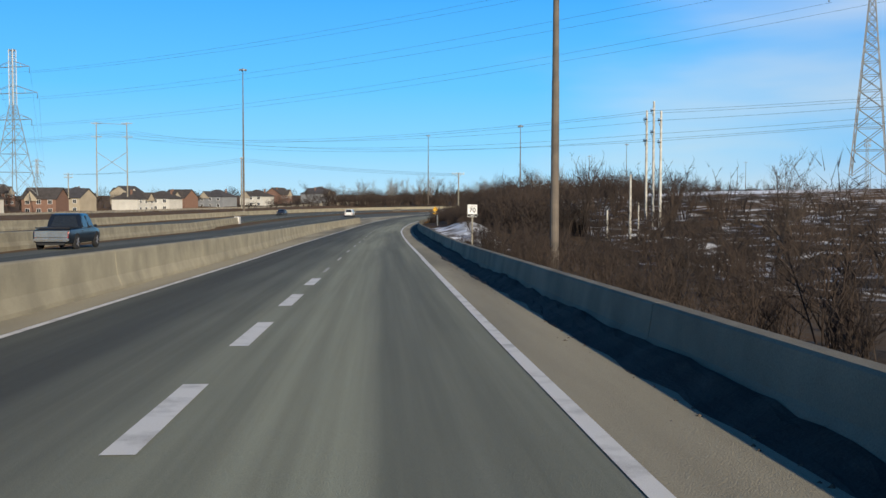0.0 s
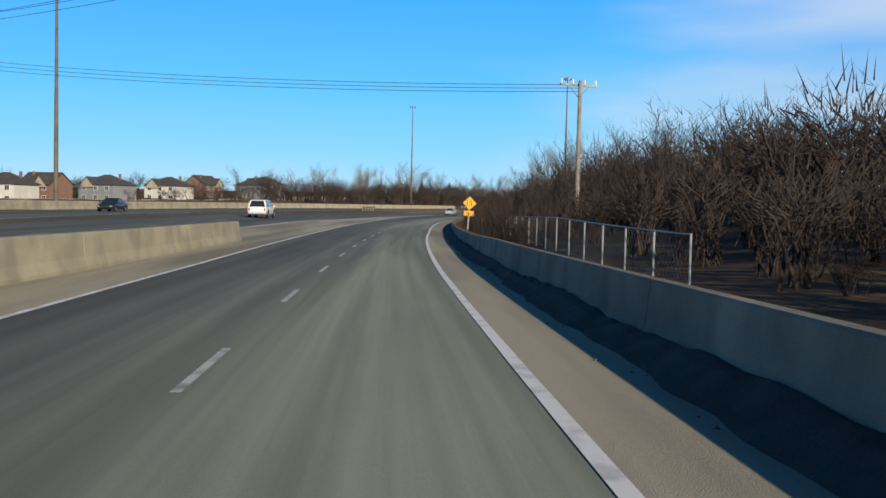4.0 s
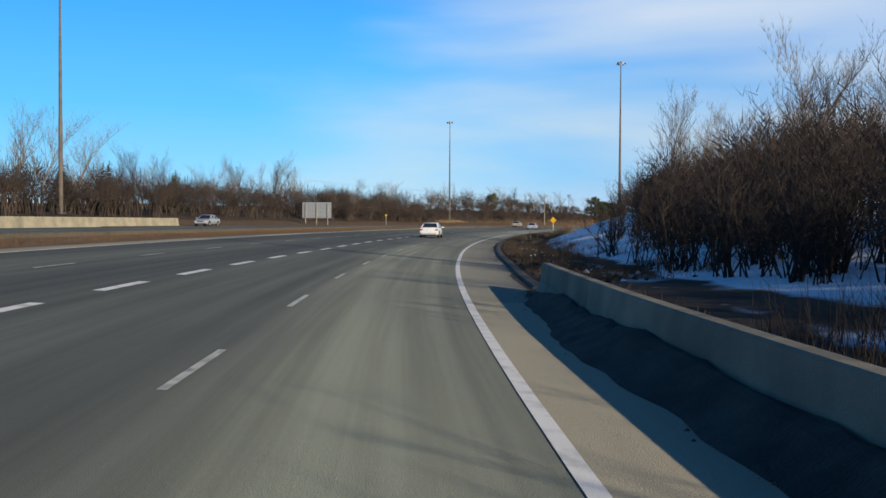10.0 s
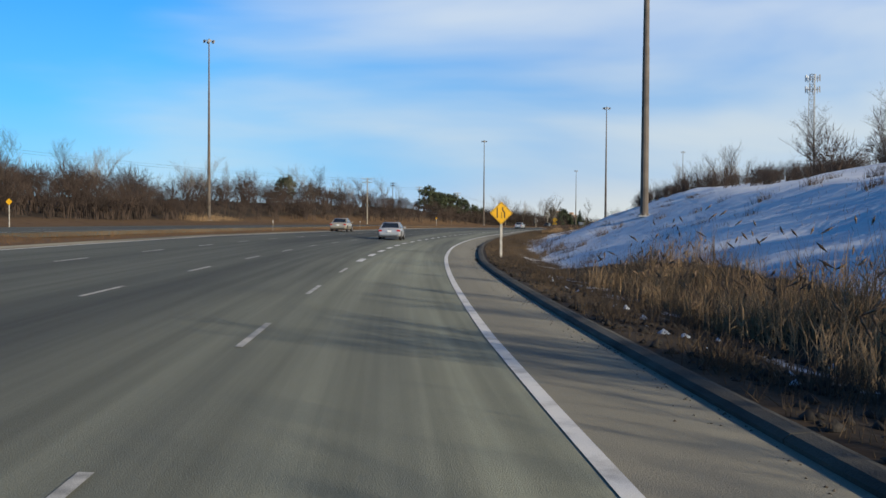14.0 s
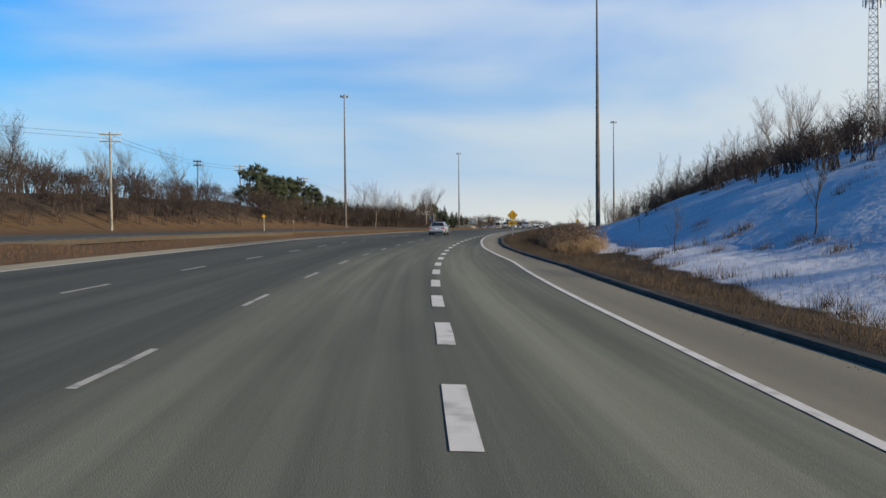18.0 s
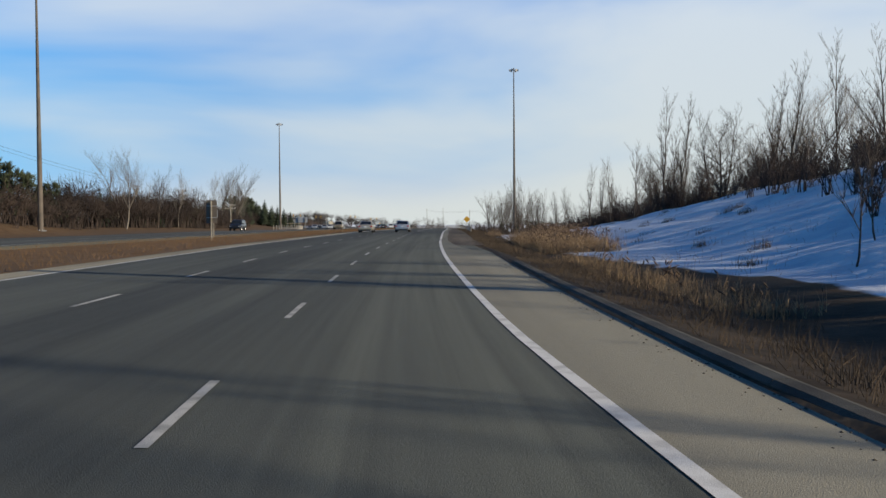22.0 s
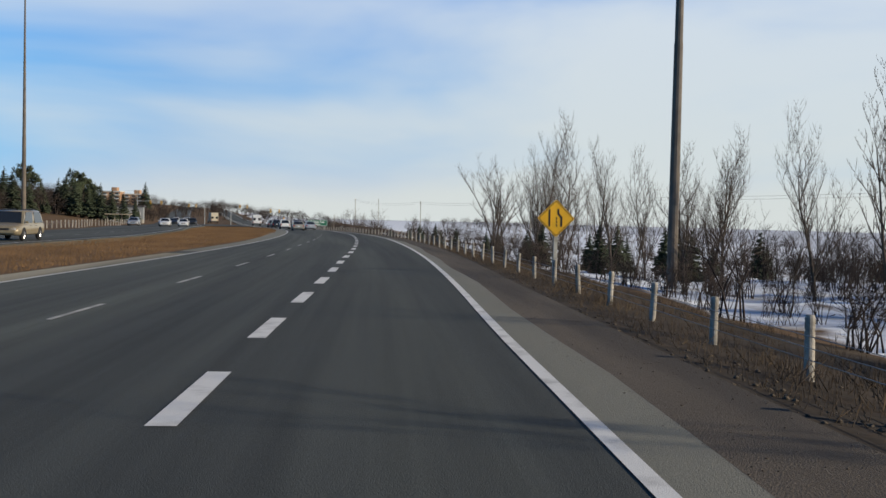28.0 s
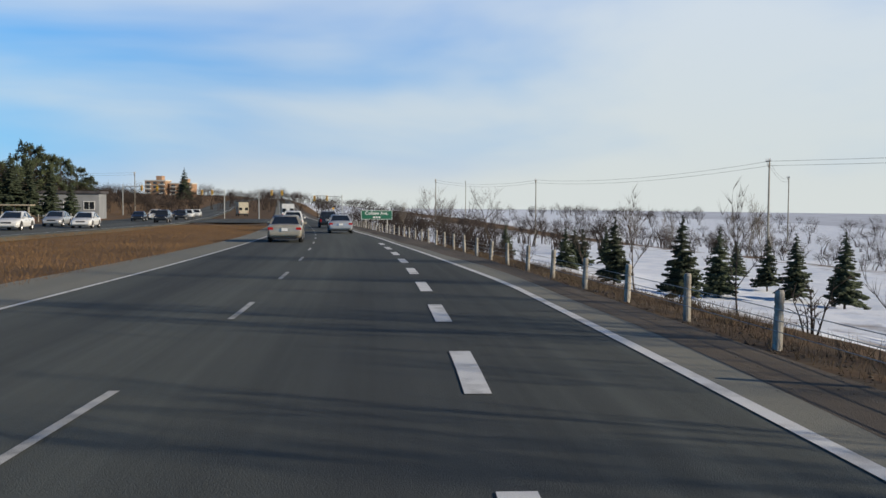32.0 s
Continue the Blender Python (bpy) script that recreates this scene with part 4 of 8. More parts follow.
def grow(rng, h, spread, levels, kids, r0, lean=0.0, fork=0.28, up=0.35, reach=1.0, stray=1.0):
    """Branch segments of a bare tree: (trunk rows, crown rows)."""
    trunk, crown = [], []

    def limb(p, d, length, r, lev):
        n = 5 if lev == 0 else (3 if lev < levels else 1)
        pts = [p]
        for i in range(n):
            d = d + np.array([rng.gauss(0, 0.12), rng.gauss(0, 0.12), rng.gauss(0, 0.06) + (0.06 if lev else 0)])
            if lev == 0:
                d[:2] *= stray
            d = d / np.linalg.norm(d)
            q = p + d * length / n
            ra, rb = r * (1 - 0.75 * i / n), r * (1 - 0.75 * (i + 1) / n) if lev < levels else 0.0
            (trunk if lev == 0 else crown).append((*p, *q, ra, rb))
            p = q
            pts.append((q, d, rb))
            if lev < levels:
                lo = fork if lev == 0 else 0.2
                if (i + 1) / n > lo:
                    for _ in range(kids[lev]):
                        az = rng.uniform(0, 2 * math.pi)
                        t = spread * rng.uniform(0.7, 1.25)
                        side = np.array([math.cos(az), math.sin(az), 0.0])
                        nd = d * (1 - t * 0.5) + side * t + np.array([0, 0, up])
                        nd = nd / np.linalg.norm(nd)
                        limb(q, nd, length * reach * rng.uniform(0.38, 0.62) * (1 - 0.25 * (i / n)), rb * rng.uniform(0.5, 0.75), lev + 1)

    limb(np.array([0.0, 0.0, -0.3]), np.array([lean, 0.02, 1.0]), h * 0.82, r0, 0)
    return trunk, crown


def tree_kind(name, seed, h, spread, levels, kids, r0, bark, label, category="tree", group="", leaders=0, **kw):
    """A bare tree; with leaders its short trunk forks into that many long limbs that spread like a vase."""
    rng = random.Random(seed)
    tr, cr = ([(0, 0, -0.4, 0.05, 0, h * 0.13, r0, r0 * 0.8)], []) if leaders else grow(rng, h, spread, levels, kids, r0, **kw)
    for k in range(leaders):
        a = 6.283 * k / leaders + rng.uniform(-0.3, 0.3)
        c, w = math.cos(a), math.sin(a)
        for row in sum(grow(rng, h * rng.uniform(0.84, 1.0), spread, levels, kids, r0 * 0.52, lean=rng.uniform(0.18, 0.5), **kw), []):
            x0, y0, z0, x1, y1, z1, ra, rb = row
            cr.append((c * x0 - w * y0, w * x0 + c * y0, z0 + h * 0.13, c * x1 - w * y1, w * x1 + c * y1, z1 + h * 0.13, ra, rb))
    th = empty(name)
    v, f = tubes(tr, 6)
    o = new("trunk", fast_mesh("trunk", v, f, bark))
    o.parent = th
    v, f = twig_tubes(np.maximum(np.array(cr), [-1e9] * 6 + [0.011, 0.0]))
    o = new("crown", fast_mesh("crown", v, f, bark))
    o.parent = th
    tagged(th, label, category, group)
    th.matrix_world = pose(0, -400 - seed * 8, -30)
    return th


def multi_stem(seed, h, stems, twigs, r, sub=2):
    """Rows of a shrub: many stems from one stool, each with twigs."""
    rng = random.Random(seed)
    rows = []
    for _ in range(stems):
        a, t = rng.uniform(0, 6.28), rng.uniform(0.05, 0.55)
        p = np.array([rng.gauss(0, 0.3), rng.gauss(0, 0.3), -0.2])
        d = np.array([math.cos(a) * t, math.sin(a) * t, 1.0])
        d /= np.linalg.norm(d)
        L = h * rng.uniform(0.6, 1.05)
        for i in range(4):
            d = d + np.array([rng.gauss(0, 0.1), rng.gauss(0, 0.1), rng.gauss(0.02, 0.05)])
            d /= np.linalg.norm(d)
            q = p + d * L / 4
            rows.append((*p, *q, r * (1 - i * 0.22), r * (0.78 - i * 0.22)))
            for _k in range(twigs if i else 0):
                b = rng.uniform(0, 6.28)
                e = d * 0.7 + np.array([math.cos(b), math.sin(b), rng.uniform(-0.1, 0.6)]) * 0.8
                e /= np.linalg.norm(e)
                s0 = p + (q - p) * rng.random()
                l2 = L * rng.uniform(0.12, 0.3)
                m2 = s0 + e * l2
                rows.append((*s0, *m2, r * 0.46, 0.0))
                for _j in range(sub):
                    e2 = e + np.array([rng.gauss(0, 0.6), rng.gauss(0, 0.6), rng.gauss(0.15, 0.4)])
                    e2 /= np.linalg.norm(e2)
                    s1 = s0 + (m2 - s0) * rng.uniform(0.3, 1)
                    rows.append((*s1, *(s1 + e2 * l2 * 0.55), r * 0.3, 0.0))
            p = q
    return np.array(rows)


TREES = [tree_kind("bare_tree", 1, 11.0, 0.62, 3, (3, 3, 2), 0.16, M["bark_pale"], "tall bare deciduous tree with fine twigs"),
         tree_kind("bare_tree", 2, 12.5, 0.5, 3, (3, 3, 2), 0.17, M["bark"], "tall slender bare tree with upright limbs"),
         tree_kind("bare_tree", 3, 8.5, 0.8, 3, (3, 4, 2), 0.17, M["bark"], "broad bare tree with a spreading crown", fork=0.2),
         tree_kind("bare_tree", 4, 9.5, 0.45, 3, (2, 3, 3), 0.1, M["bark_pale"], "slim pale bare tree with ascending twigs"),
         tree_kind("bare_tree", 5, 7.0, 0.7, 3, (3, 3, 2), 0.12, M["bark"], "dark bare tree with crooked limbs", lean=0.15),
         tree_kind("sapling", 6, 4.5, 0.6, 2, (3, 3), 0.045, M["bark"], "young bare sapling with thin dark stems"),
         tree_kind("bare_tree", 7, 10.6, 0.85, 3, (4, 4, 3), 0.2, M["bark"], "large bare tree with a wide rounded crown", fork=0.15, up=0.25),
         tree_kind("bare_tree", 8, 11.0, 0.5, 3, (4, 3, 2), 0.11, M["bark"], "tall slender bare tree with a straight trunk", fork=0.3, up=0.6, reach=0.6, stray=0.6),
         tree_kind("bare_tree", 9, 11.0, 0.6, 3, (3, 3, 2), 0.15, M["bark"], "tall bare tree with several upright leaders", fork=0.12, up=0.5, reach=1.0),
         tree_kind("bare_tree", 10, 11.4, 0.55, 3, (2, 3, 2), 0.27, M["bark"], "large bare tree with limbs spreading like a vase", leaders=6, fork=0.25, up=0.3, reach=0.72)]
SHRUBS = [multi_stem(20, 3.0, 9, 5, 0.028), multi_stem(21, 4.2, 9, 5, 0.034), multi_stem(22, 2.0, 11, 3, 0.022), multi_stem(23, 5.4, 8, 6, 0.04),
          multi_stem(24, 3.2, 6, 3, 0.066, 2), multi_stem(25, 4.4, 6, 3, 0.078, 2), multi_stem(26, 5.6, 6, 3, 0.09, 2)]


def round_crown(seed, h, twigs, r):
    """Rows of a broad shrub or young tree: a few forked stems and a dome of fine twigs."""
    rng = random.Random(seed)
    rows, ends = [], []
    for _ in range(5):
        a = rng.uniform(0, 6.28)
        p = np.array([rng.gauss(0, 0.35), rng.gauss(0, 0.35), -0.2])
        for i, up in enumerate((0.3, 0.3, 0.28)):
            q = p + h * up * np.array([math.cos(a) * (0.2 + 0.28 * i), math.sin(a) * (0.2 + 0.28 * i), 1.0 - 0.18 * i]) + np.array([rng.gauss(0, 0.12), rng.gauss(0, 0.12), 0])
            rows.append((*p, *q, r * 2.6 * (1 - 0.28 * i), r * 2.6 * (0.72 - 0.28 * i)))
            ends.append((p, q))
            p = q
    for _ in range(twigs):
        b, e = rng.uniform(0, 6.28), rng.uniform(-0.35, 1.0)
        out = np.array([math.cos(b) * math.sqrt(1 - e * e), math.sin(b) * math.sqrt(1 - e * e), e])
        p = np.array([0, 0, h * 0.52]) + out * np.array([0.46, 0.46, 0.4]) * h * rng.uniform(0.3, 0.86)
        d = out * 0.75 + np.array([rng.gauss(0, 0.45), rng.gauss(0, 0.45), rng.uniform(0.0, 0.7)])
        d /= np.linalg.norm(d)
        rows.append((*p, *(p + d * h * rng.uniform(0.1, 0.22)), r * rng.uniform(0.6, 1.1), 0.0))
    return np.array(rows)


SHRUBS += [round_crown(40, 4.0, 130, 0.026), round_crown(41, 5.6, 150, 0.032)]


def place_tree(k, s, o, scale=1.0, label=None):
    x, y = at(s, o)
    r = random.Random(int(s * 7 + o * 13))
    t = copy_thing(TREES[k], pose(float(x), float(y), gz(s, o), 0, 0, r.uniform(0, 360)) @ Matrix.Scale(scale, 4))
    t.matrix_basis = pose(float(x), float(y), gz(s, o), 0, 0, r.uniform(0, 360)) @ Matrix.Diagonal((scale, scale, scale * r.uniform(0.9, 1.1), 1))
    if label:
        t["label"] = label
    return t


def thicket(name, spots, label, material, thin=1.0, tips=1.0):
    """One mass of shrubs: rows of (station, offset, kind, scale); tips is the share of the fine twigs kept."""
    vs, fs, n = [], [], 0
    for s, o, k, sc in spots:
        rows = SHRUBS[k].copy()
        if tips < 1:
            rows = rows[(rows[:, 7] > 0) | (np.arange(len(rows)) * 0.618 % 1.0 < tips)]
        a = random.Random(int(s * 11 + o * 17)).uniform(0, 6.28)
        c, w = math.cos(a), math.sin(a)
        for i in (0, 3):
            x0, y0 = rows[:, i].copy(), rows[:, i + 1].copy()
            rows[:, i], rows[:, i + 1] = c * x0 - w * y0, w * x0 + c * y0
        rows *= sc
        rows[:, [2, 5]] *= 0.8 + 0.5 * random.Random(int(s * 5 + o * 3)).random()
        rows[:, 6:] *= thin / sc ** 0.5
        v, f = twig_tubes(rows)
        x, y = at(s, o)
        v += np.array([float(x), float(y), gz(s, o)])
        vs.append(v)
        fs.append(f + n)
        n += len(v)
    ob = new(name, fast_mesh(name, np.concatenate(vs), np.concatenate(fs), material))
    return tagged(ob, label, "shrubs", kind="stuff")


rg = random.Random(5)
def strew(n, s0, s1, o0, o1, kinds, sc=(0.7, 1.3)):
    return [(rg.uniform(s0, s1), rg.uniform(o0, o1), rg.choice(kinds), rg.uniform(*sc)) for _ in range(n)]


# right of the ramp: brush in the hollow, then a dense bank round the curve
thicket("brush_hollow", strew(270, 10, 130, 12, 60, (0, 1, 2, 0), (0.5, 0.9)) + strew(110, 20, 100, 6.2, 14, (2, 0), (0.5, 0.9)) + strew(40, 96, 150, 7.5, 13, (2, 0), (0.3, 0.6)) + strew(14, 15, 27, 11.5, 16, (1, 3), (0.65, 0.9)) + strew(130, 60, 150, 24, 60, (8, 7), (0.6, 0.95)) + strew(90, 62, 140, 13, 30, (7, 7, 0), (0.55, 0.9)) + strew(110, 40, 150, 60, 130, (8,), (0.8, 1.2)), "low brown brush in a snowy hollow", M["twig"], 1.15, 0.75)
thicket("brush_bank", strew(310, 176, 340, 5.2, 11, (2, 0, 2), (0.55, 0.95)) + strew(150, 122, 190, 13, 24, (7, 8, 1), (0.7, 1.0)) + strew(75, 134, 184, 8.2, 14, (7, 0, 1), (0.5, 0.85)) + strew(340, 180, 346, 10.5, 22, (1, 0, 3), (0.75, 1.1)) + strew(95, 336, 380, 11.5, 22, (1, 3, 0), (0.7, 0.98)) + strew(120, 326, 376, 8.2, 13, (2, 0, 1), (0.6, 0.95)) + strew(60, 366, 404, 11.5, 16, (2, 0, 1), (0.7, 1.0)) + strew(200, 120, 380, 20, 50, (8, 6, 1), (0.8, 1.25)), "dense dark leafless brush on the bank above the curve", M["twig"], 1.3, 0.72)
thicket("brush_hill", strew(150, 372, 480, 15, 27, (1, 3, 0), (0.6, 1.05)) + strew(70, 384, 462, 17, 32, (8, 7), (0.65, 0.95)) + strew(50, 436, 505, 20, 34, (1, 3, 0), (0.7, 1.0)) + strew(130, 380, 500, 26, 52, (5, 6, 1), (0.8, 1.2)) + strew(150, 560, 690, 38, 60, (0, 1, 7), (0.55, 0.85)) + strew(110, 500, 700, 40, 60, (7, 0), (0.5, 0.8)) + strew(60, 522, 590, 40, 58, (8, 7), (0.85, 1.2)), "leafless brush along the crest of the snowy hill", M["twig"], 1.15, 0.8)
thicket("brush_crest", strew(330, 655, 790, 25, 44, (1, 3, 7, 0), (0.5, 0.82)) + strew(24, 690, 760, 18, 27, (0, 1), (0.6, 0.9)), "dark leafless brush leaning down the snow slope", M["twig"], 1.15, 0.8)
thicket("brush_ridge", strew(220, 780, 905, 34, 66, (4, 5, 6, 1), (0.75, 1.15)) + strew(260, 796, 930, 26, 40, (0, 1, 1, 2), (0.8, 1.15)) + strew(60, 860, 905, 22, 34, (0, 2)), "dark leafless brush on a low ridge", M["twig"], 1.25, 0.8)
thicket("brush_woods", strew(430, 388, 620, -66, -50, (7, 8), (0.75, 1.2)) + strew(200, 560, 680, -60, -46, (7, 7, 8), (0.7, 1.05)) + strew(360, 670, 830, -60, -43.5, (7, 7, 8), (0.6, 0.95)) + strew(260, 380, 780, -95, -64, (8,), (0.9, 1.35)), "brown leafless thicket along the far road", M["twig"], 1.0)
thicket("brush_left", strew(130, 820, 915, -64, -46, (7, 8), (0.7, 1.05)) + strew(120, 838, 912, -66, -47, (8,), (0.9, 1.3)) + strew(110, 1040, 1240, -80, -52, (8,), (0.9, 1.4)) + strew(120, 915, 985, -64, -48, (7, 8), (0.45, 0.9)) + strew(240, 960, 1300, -66, -50, (7, 8), (0.6, 1.0)) + strew(60, 330, 430, -80, -62, (7,), (0.5, 0.9)) + strew(160, 60, 480, -150, -125, (8,), (0.9, 1.3)), "scrubby leafless brush beyond the far road", M["twig"], 1.1)
thicket("brush_rail", strew(80, 885, 985, 10.5, 24, (4, 2, 0), (0.35, 0.65)) + strew(70, 872, 975, 9.5, 16, (2, 0, 7), (0.35, 0.7)), "thin low brush below the guide rail", M["twig"], 0.75)
thicket("brush_verge", strew(30, 1020, 1040, 8, 12, (0, 2), (0.4, 0.7)) + strew(80, 1040, 1300, 6, 14, (7, 0), (0.3, 0.6)) + strew(46, 960, 1300, 38, 90, (7, 0), (0.35, 0.75)) + strew(60, 930, 1300, 80, 150, (8,), (0.6, 1.0)) + strew(150, 1090, 1360, 13, 46, (8, 7), (0.6, 1.05)) + strew(180, 960, 1500, 95, 200, (8,), (0.8, 1.3)) + strew(180, 1000, 2100, 200, 335, (8,), (1.1, 1.8)) + strew(180, 1300, 1750, -60, 60, (8,), (0.9, 1.5)) + strew(110, 1180, 1340, -66, -32, (8, 7), (0.6, 1.0)), "leafless brush beside the distant road", M["twig"], 1.15)

for s, o, k, sc in strew(40, 230, 375, 14, 36, (0, 1, 3, 4), (0.45, 0.72)):
    place_tree(k, s, o, sc)
for s, o, k, sc in strew(34, 376, 470, 18, 40, (0, 1, 3, 3), (0.5, 0.8)):
    place_tree(k, s, o, sc)
for s, o, k, sc in strew(26, 670, 790, 32, 48, (1, 3, 0), (0.45, 0.7)) + strew(40, 795, 900, 32, 60, (1, 3, 0, 6), (0.6, 0.85)):
    place_tree(k, s, o, sc)
for s, o, k, sc in [(812, 32, 6, 0.8), (818, 34, 7, 1.0), (806, 38, 0, 0.95), (828, 30, 7, 0.95), (850, 26, 7, 1.0), (858, 24, 7, 0.95), (797, 34, 7, 1.1), (803, 41, 7, 1.25), (811, 37, 7, 1.15), (823, 41, 7, 1.2), (834, 37, 7, 1.15), (845, 35, 7, 1.05), (826, 25, 7, 0.95), (788, 40, 7, 1.1), (840, 30, 2, 0.9), (818, 27, 7, 1.15), (824, 30, 7, 1.25), (866, 27, 7, 0.9), (560, 44, 6, 0.75), (600, 46, 6, 0.8), (585, 50, 2, 0.8)]:
    place_tree(k, s, o, sc)
for s, o, k, sc in strew(56, 395, 560, -90, -58, (0, 1, 3), (0.55, 0.95)) + strew(50, 560, 790, -84, -52, (0, 3, 4, 2), (0.5, 0.85)):
    place_tree(k, s, o, sc)
for s, o, k, sc in [(446, -57, 0, 1.05), (458, -60, 0, 1.05), (462, -57, 0, 1.0), (438, -66, 0, 1.05), (600, -56, 2, 1.0), (585, -57, 2, 0.95), (705, -55, 2, 1.1), (852, -46, 0, 0.85), (862, -50, 0, 0.95), (872, -47, 1, 0.8), (880, -52, 0, 0.9), (890, -48, 3, 0.8), (962, -50, 3, 1.1), (968, -54, 1, 1.15), (975, -51, 1, 1.05), (980, -56, 3, 1.2), (987, -52, 1, 1.05), (972, -60, 3, 1.1), (983, -49, 3, 0.9), (994, -55, 3, 1.05), (1001, -51, 3, 0.95), (1008, -53, 0, 0.9)]:
    place_tree(k, s, o, sc)
for s, o, k, sc in strew(34, 960, 1250, 60, 140, (0, 2, 3), (0.5, 0.85)):
    place_tree(k, s, o, sc)
place_tree(4, 80, 31.7, 1.3, "dead crooked tree with a forked bare crown")
# bare trees below the guide rail and over the snow field
for s, o, k, sc in [(983.8, 20.5, 9, 1.0), (972, 25.5, 8, 1.2), (963, 20.5, 8, 1.18), (968, 22.5, 7, 0.9), (960, 22, 8, 0.85), (957, 19, 8, 0.8), (953, 21, 7, 0.8), (946, 19, 8, 0.74), (943, 21.5, 8, 0.67), (937.5, 19.5, 7, 0.85), (932.5, 19.5, 8, 0.70), (924.5, 19.5, 8, 0.63), (920, 20.5, 8, 0.70), (915, 21, 8, 0.67), (910, 18.5, 8, 0.59), (903, 21, 8, 0.63), (896, 23, 8, 0.59), (889, 25, 8, 0.59), (882, 23, 7, 0.59), (936, 27, 7, 0.64), (958, 30, 7, 0.59), (948, 33, 8, 0.52), (990, 12.7, 5, 0.9), (986, 15.7, 5, 0.8), (981, 14.3, 5, 0.7), (1003, 13, 5, 1.0), (1031, 18, 4, 0.6), (1053, 15, 2, 0.65), (1062, 11, 2, 0.6), (1075, 13, 4, 0.65), (972, 19, 5, 0.9), (969, 16.5, 7, 0.8), (1045, 25, 3, 0.45), (1085, 40, 3, 0.5), (1100, 62, 3, 0.6), (1020, 50, 5, 1.1), (905, 33, 1, 0.7), (897, 38, 0, 0.7), (880, 40, 1, 0.75), (1110, 20, 2, 0.7), (1130, 16, 0, 0.5)]:
    place_tree(k, s, o, sc)
for s, o, k, sc in strew(16, 890, 962, 13.5, 24, (5, 5, 7), (0.5, 0.8)) + strew(10, 868, 900, 15, 28, (7, 5), (0.55, 0.8)):
    place_tree(k, s, o, sc, "slender young bare tree below the guide rail")
# lone small shrubs on the snow slope
for s, o, k, sc in [(462, 12, 5, 0.8), (472, 14, 5, 0.6), (633, 17, 5, 0.95), (642, 13, 5, 0.5), (667, 15, 5, 0.6), (738, 18, 5, 0.8), (735, 16, 5, 0.9), (731, 13.5, 5, 0.9), (722, 12, 5, 0.8)]:
    place_tree(k, s, o, sc, "small bare shrub standing in the snow")


def spruce(seed, h, r):
    rng = random.Random(seed)
    th = empty("spruce")
    v, f = tubes([(0, 0, -0.2, 0, 0, h * 0.97, 0.02 * h, 0.006)], 6)
    o = new("trunk", fast_mesh("trunk", v, f, M["bark"]))
    o.parent = th
    rows = []
    z = h * 0.1
    while z < h * 0.99:
        k = 1 - z / h
        n = max(5, int(6 + 9 * k))
        for i in range(n):
            a = rng.uniform(0, 6.28)
            L = r * (k ** 0.85) * rng.uniform(0.7, 1.12) + 0.06
            d = np.array([math.cos(a), math.sin(a), rng.uniform(-0.28, 0.12)])
            p = np.array([0, 0, z + rng.uniform(-0.1, 0.1)])
            q = p + d * L
            w = 0.05 + 0.09 * L
            rows.append((*p, *q, w * 0.95, 0.0))
            for j in range(int(3 + 4 * L)):
                t = rng.uniform(0.2, 0.95)
                b = a + rng.choice((-1, 1)) * rng.uniform(0.5, 1.1)
                m = p + d * L * t
                e = m + np.array([math.cos(b), math.sin(b), rng.uniform(-0.35, 0.2)]) * L * 0.38 * (1.1 - t * 0.5)
                rows.append((*m, *e, w * 0.75, 0.0))
        z += h * 0.035 + 0.04
    v, f = twig_tubes(rows)
    o = new("crown", fast_mesh("crown", v, f, M["needle"]))
    o.parent = th
    return tagged(th, "small dark green spruce with drooping branches", "tree", "spruces")


